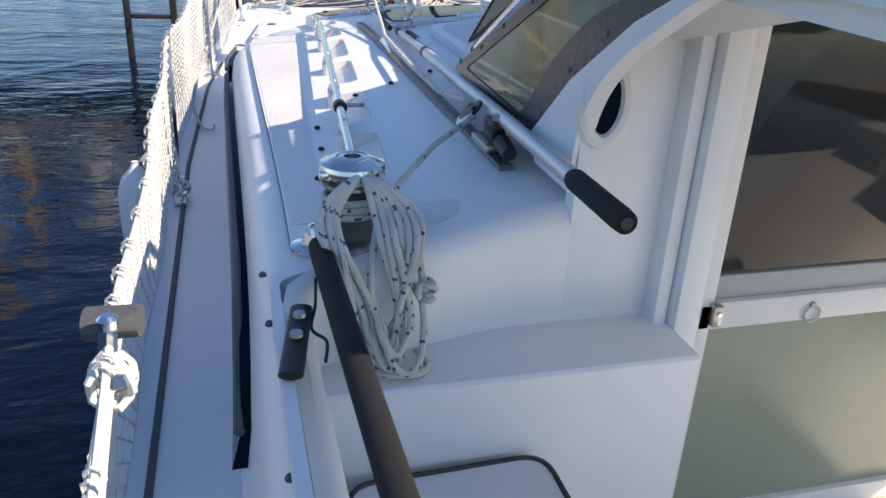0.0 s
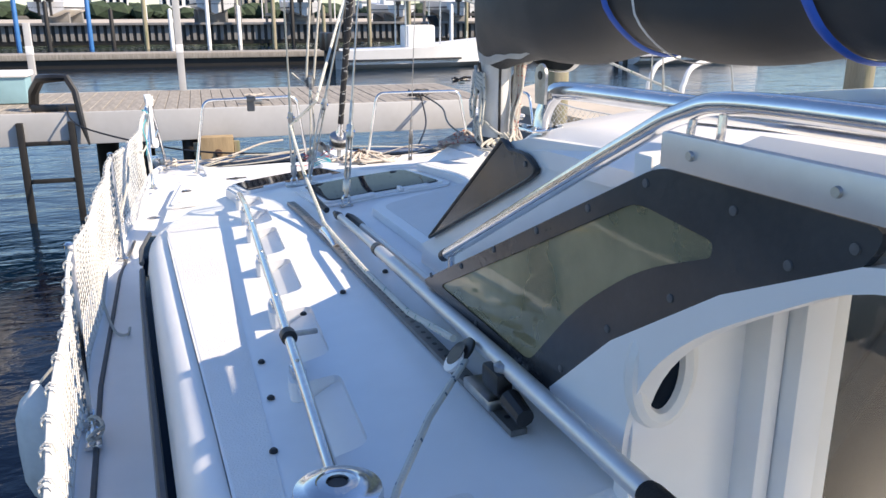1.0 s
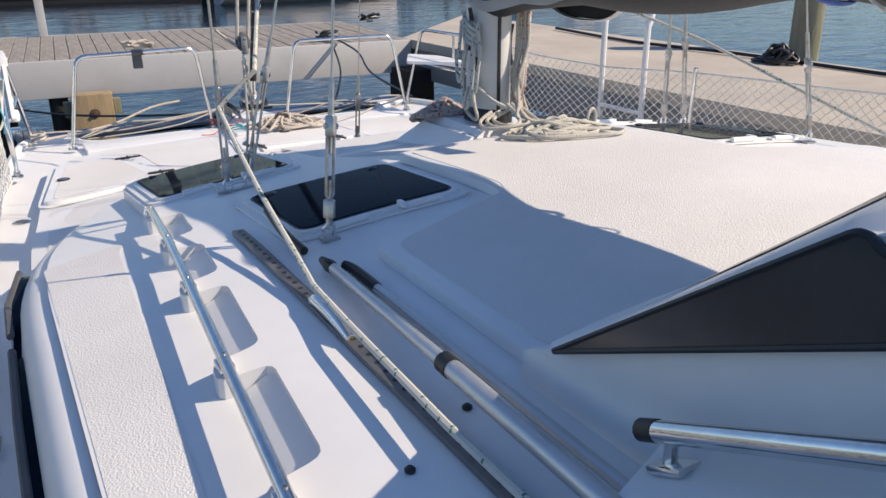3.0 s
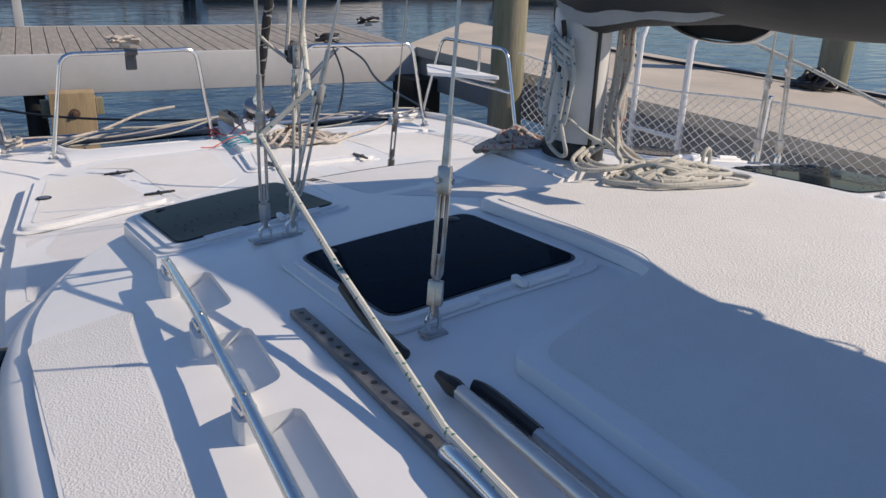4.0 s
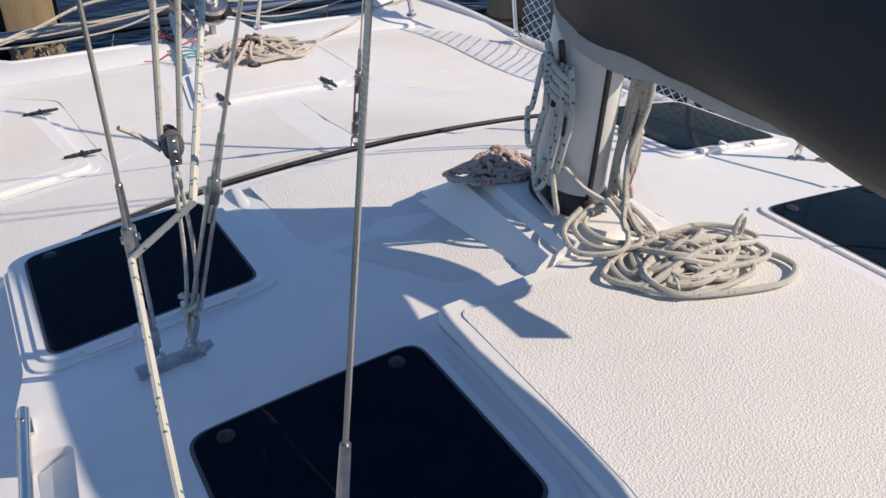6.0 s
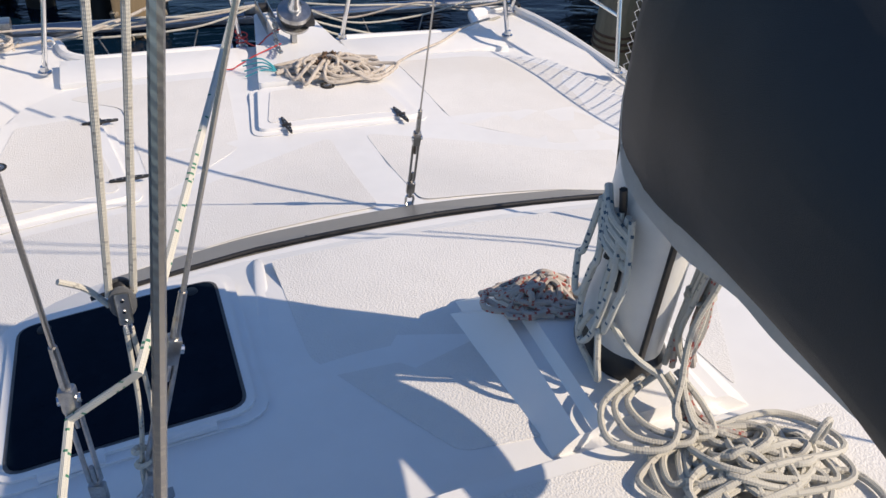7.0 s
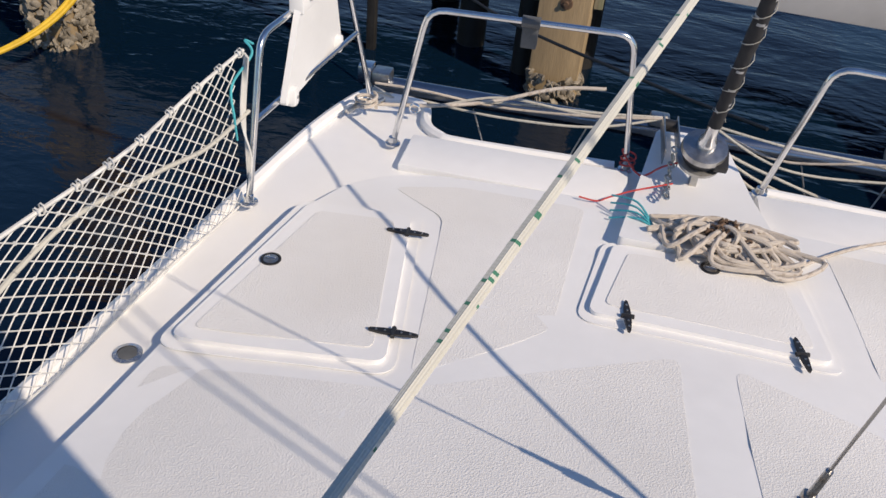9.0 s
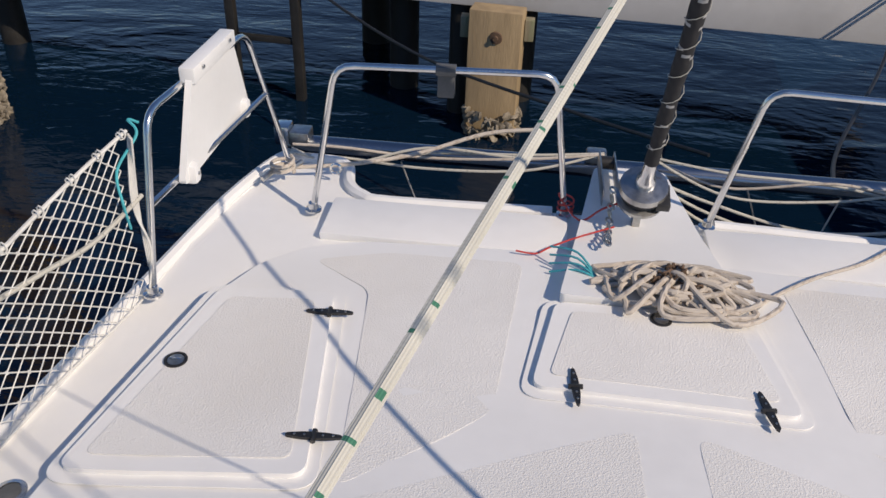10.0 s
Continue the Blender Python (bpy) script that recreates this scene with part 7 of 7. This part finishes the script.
for v in (0.55, 1.35):
    c = dk(-7.4, v, DZ + 0.28)
    wl = part("wheel", tube([c + DU * (0.24 * math.cos(a)) + Vector((0, 0, 0.24 * math.sin(a))) for a in [i * math.pi / 12 for i in range(24)]], 0.035, 8, True), M_BLACK, cart)
    for k in range(8):
        a = k * math.pi / 4
        part("spoke", tube([c, c + DU * (0.22 * math.cos(a)) + Vector((0, 0, 0.22 * math.sin(a)))], 0.014, 6), M_RUBBER, wl)

# concrete finger pier along the far side
pier = tagged(new("pier"), "pale concrete finger pier with a grey edge", "pier", kind="structure")
bm = draped(rounded([(2.98, -6), (5.35, -6), (5.35, 13.4), (2.95, 10.95)], 0.02), lambda x, y: 1.30, 3.0, -0.10)
part("deck_slab", bm, M_CONC, pier)
# edge beams use a darker concrete than the slab, with their shade painted in
part("edge_beam", boxm((0.16, 17.0, 0.36), Matrix.Translation((3.07, 2.42, 1.03)), 0.015), M_CONCSHADE, pier, "grey concrete edge beam with shade in its colour")
part("edge_beam", boxm((0.16, 19.0, 0.36), Matrix.Translation((5.25, 3.9, 1.03)), 0.015), M_CONCSHADE, pier)
# solid black box that stands for the shade of a recess at the corner
part("recess_shade", boxm((0.35, 0.5, 0.55), Matrix.Translation((2.86, 10.55, 0.72)), 0.02), M_DPILE, pier)
for y in (9.0, 5.5, 2.0, -2.0):
    part("pile", lathe([(0.17, -0.6), (0.17, 0.9)], (4.2, y, 0), 16), M_DPILE, pier)
for x, y, h, lab in ((2.72, 8.62, 2.6, "weathered round mooring pile beside the pier"), (6.1, 7.6, 2.9, "weathered round mooring pile beyond the pier"), (5.75, 3.2, 2.7, "weathered round mooring pile beyond the pier")):
    t = thing("mooring_pile", lab, "pile", "mooring piles")
    part("shaft", lathe([(0.165, -0.6), (0.16, 0.3), (0.15, h), (0.10, h + 0.04)], (x, y, 0), 20), M_PILE, t)
    for k in range(3):
        part("band", tube([(x + 0.166 * math.cos(a), y + 0.166 * math.sin(a), 0.55 + 0.05 * k) for a in [i * math.pi / 8 for i in range(16)]], 0.010, 6, True), M_RUST, t)
dav = thing("pier_ladder", "pale hooped tubular ladder rails at the pier edge", "ladder")
for y in (6.62, 7.12):
    part("hoop", tube(spline([(2.88, y, 0.2), (2.88, y, 1.6), (2.90, y, 1.82), (3.0, y + 0.02, 1.96), (3.25, y + 0.05, 2.02)], 6), 0.024, 10), M_PLY, dav)
for z in (0.5, 0.8, 1.1):
    part("rung", tube([(2.88, 6.62, z), (2.88, 7.12, z)], 0.018, 8), M_PLY, dav)
pl = thing("dock_line", "dark line laid along the pier edge", "rope")
part("line", tube(spline([(5.05, 10.6, 1.33), (4.9, 9.0, 1.32), (5.0, 7.6, 1.33), (5.05, 6.4, 1.32), (5.0, 5.0, 1.33)], 8), 0.018, 6), M_BLACK, pl)
heap("rope_heap", "black mooring rope heaped on the pier", M_BLACK, 4.95, 7.0, 0.16, 0.2, 6, 0.015, lambda x, y: 1.31, 31, 0.16)
heap("rope_heap", "yellow shore power cable coiled on the pier", M_YELLOW, 4.55, 4.7, 0.3, 0.3, 8, 0.018, lambda x, y: 1.31, 33, 0.12)

# ---- across the basin ----
fl = tagged(new("floating_dock"), "long low floating dock across the basin", "dock", kind="structure")
part("deck_slab", boxm((90, 2.2, 0.25), DM @ Matrix.Translation((-2, 31.5, 0.52)), 0.02), M_PLANK, fl)
part("float", boxm((90, 1.9, 0.5), DM @ Matrix.Translation((-2, 31.5, 0.2)), 0.02), M_DPILE, fl)
bh2 = tagged(new("sea_wall"), "dark planked sea wall with a row of piles", "wall", kind="structure")
part("backing", boxm((170, 0.3, 1.5), DM @ Matrix.Translation((0, 58, 0.85)), 0.02), M_DPILE, bh2)
part("capping", boxm((170, 1.6, 0.18), DM @ Matrix.Translation((0, 58.2, 1.66)), 0.02), M_BARREL, bh2)
slat_me = None
for i in range(190):
    if slat_me is None:
        sb = part("slat", boxm((0.26, 0.08, 1.2), None, 0.01, 1), M_BARREL, bh2, smooth=0)
        slat_me = sb.data
    else:
        sb = new("slat", slat_me)
        sb.parent = bh2
    sb.matrix_world = DM @ Matrix.Translation((-48 + i * 0.52, 57.8, 1.02))
part("yard_deck", boxm((170, 60, 0.2), DM @ Matrix.Translation((0, 89, 1.55)), 0.02), M_CONC, bh2)
pr = random.Random(17)
pile_kinds = [M_PILE, M_PILE, M_DPILE, M_PLY, M_BLUEP]
for i in range(46):
    u = -46 + i * 2.05 + pr.uniform(-0.5, 0.5)
    mt = pile_kinds[pr.randrange(5)]
    h = pr.uniform(2.6, 4.3)
    t = thing("mooring_pile", "tall far mooring pile at the boat slips", "pile", "far mooring piles")
    b = dk(u, 55.5 + pr.uniform(-6, 1.5))
    part("shaft", lathe([(0.16, -0.5), (0.15, h), (0.05, h + 0.15)], tuple(b), 10), mt, t)


def motorboat(u, v, z, ln, heading, lab, hull_mat=None):
    t = thing("motorboat", lab, "boat", "moored motorboats")
    t.matrix_world = DM @ Matrix.Translation((u, v, z)) @ Matrix.Rotation(radians(heading), 4, 'Z') @ Matrix.Scale(ln / 8.0, 4)
    bm = bmesh.new()
    rows = []
    for x, w, sh, keel in ((-4, 1.25, 1.0, 0.0), (-1.5, 1.35, 1.05, -0.1), (1.0, 1.25, 1.2, -0.1), (2.8, 0.75, 1.4, 0.1), (4.1, 0.04, 1.55, 0.9)):
        rows.append([bm.verts.new(p) for p in ((x, -w, sh), (x, -w * 0.92, 0.45), (x, 0, keel), (x, w * 0.92, 0.45), (x, w, sh))])
    for A_, B_ in zip(rows, rows[1:]):
        for j in range(4):
            bm.faces.new((A_[j], A_[j + 1], B_[j + 1], B_[j]))
        bm.faces.new((A_[0], B_[0], B_[4], A_[4]))
    bm.faces.new(rows[0])
    part("hull", bm, hull_mat or M_HULLW, t)
    if z > 1:
        drop = (z - 1.6) * 8.0 / ln
        for sx_ in (-2.2, 0.9):
            part("cradle", boxm((0.35, 1.9, drop + 0.3), Matrix.Translation((sx_, 0, 0.15 - drop / 2 - 0.02)), 0.02), M_BARREL, t)
    part("stripe", boxm((5.2, 2.66, 0.08), Matrix.Translation((-1.4, 0, 0.62)), 0.02), M_DARKHULL, t)
    part("console", boxm((1.3, 1.0, 1.0), Matrix.Translation((-0.3, 0, 1.5)), 0.12), M_PLY, t)
    part("windscreen", boxm((0.08, 1.0, 0.5), Matrix.Translation((0.45, 0, 2.15)) @ Matrix.Rotation(radians(-25), 4, 'Y'), 0.03), M_ACRYL, t)
    for sx_, sy_ in ((-1.1, -0.6), (-1.1, 0.6), (0.5, -0.6), (0.5, 0.6)):
        part("top_post", tube([(sx_, sy_, 1.1), (sx_, sy_, 3.0)], 0.035, 6), M_ALU, t)
    part("hardtop", boxm((2.3, 1.7, 0.12), Matrix.Translation((-0.3, 0, 3.05)), 0.04), M_PLY, t)
    for sy_ in (-0.4, 0.4):
        part("outboard", boxm((0.55, 0.42, 0.75), Matrix.Translation((-4.3, sy_, 1.35)), 0.12), M_BLACK, t)
        part("outboard_leg", boxm((0.22, 0.14, 1.0), Matrix.Translation((-4.3, sy_, 0.55)), 0.03), M_BLACK, t)
    for k in range(3):
        part("bow_rail_post", tube([(1.6 + 0.9 * k, -1.0 + 0.35 * k, 1.2 + 0.1 * k), (1.6 + 0.9 * k, -1.0 + 0.35 * k, 1.75 + 0.1 * k)], 0.02, 5), M_STEEL, t)
    return t


motorboat(6.5, 27.4, -0.25, 8.6, 8, "white centre console motorboat with a dark outboard")
motorboat(20.5, 26.5, -0.25, 8.0, 4, "white open motorboat moored across the basin")
motorboat(-2.5, 62, 2.4, 9.5, 95, "white motorboat lifted on a boat lift")
motorboat(4.6, 61, 2.2, 8.5, 92, "white covered motorboat lifted on a boat lift")
motorboat(12.5, 62, 2.1, 7.8, 96, "white motorboat on a lift with twin engines")
motorboat(17.5, 61, 2.2, 9.0, 93, "white motorboat with a tall hardtop on a lift")
motorboat(23, 63, 2.2, 9.0, 100, "white cabin motorboat stored above the quay")
motorboat(-14, 66, 2.2, 9.0, 80, "white motorboat stored above the quay")
motorboat(34, 62, 2.2, 9.0, 96, "white motorboat stored beyond the slips")
motorboat(45, 60, 0.2, 9.0, 70, "white motorboat moored in a far slip")
for u in (-5, -0.2, 2.4, 7.0, 10.2, 15.0, 20.2):
    t = thing("lift_frame", "grey boat lift frame over the slip", "boat lift", "boat lifts")
    for v in (58.5, 65):
        part("leg", boxm((0.22, 0.22, 4.2), DM @ Matrix.Translation((u, v, 2.0)), 0.02), M_BARREL, t)
    part("beam", boxm((0.2, 7.0, 0.25), DM @ Matrix.Translation((u, 61.8, 2.3)), 0.02), M_BARREL, t)
for i in range(14):
    t = thing("sailboat_mast", "thin pale mast of a far moored yacht", "mast", "far masts")
    b = dk(-40 + i * 7.3 + pr.uniform(-2, 2), 80 + pr.uniform(0, 25))
    part("spar", tube([b, b + Vector((0, 0, pr.uniform(9, 15)))], 0.07, 6), M_PLY, t)
# far shore
bm = bmesh.new()
for i in range(900):
    x = -420 + 840 * pr.random()
    s_ = pr.uniform(2, 5.5)
    m = Matrix.Translation((x, 480 + pr.uniform(-25, 60), s_ * 0.5 + 1)) @ Matrix.Diagonal((1.6, 1.2, 1, 1)) @ Euler((pr.random() * 3, pr.random() * 3, pr.random() * 3)).to_matrix().to_4x4()
    bmesh.ops.create_icosphere(bm, subdivisions=1, radius=s_, matrix=m)
tagged(finish("far_trees", bm, M_LEAF, smooth=0), "low dark line of far shore trees", "trees", kind="stuff")
shore = tagged(finish("shore", boxm((1400, 120, 2.0), Matrix.Translation((0, 540, 0.4))), M_BARREL), "low far shore", "shore", kind="structure")
for i in range(16):
    t = thing("far_building", "small pale building on the far shore", "building", "far buildings")
    w_, h_ = pr.uniform(10, 26), pr.uniform(6, 13)
    x_, y_ = -230 + i * 34 + pr.uniform(-9, 9), 475 + pr.uniform(0, 30)
    part("wall", boxm((w_, 12, h_), Matrix.Translation((x_, y_, h_ / 2 + 1)), 0.1), M_PLY if i % 3 else M_CONC, t)
    part("roof", boxm((w_ + 1, 13, 1.0), Matrix.Translation((x_, y_, h_ + 1.5)), 0.2), M_FASCIA, t)
    for k in range(4):
        part("window", boxm((w_ / 8, 0.3, h_ / 4), Matrix.Translation((x_ - w_ / 2 + w_ * (k + 0.5) / 4, y_ - 6.05, h_ * 0.6 + 1)), 0.02), M_ACRYL, t)
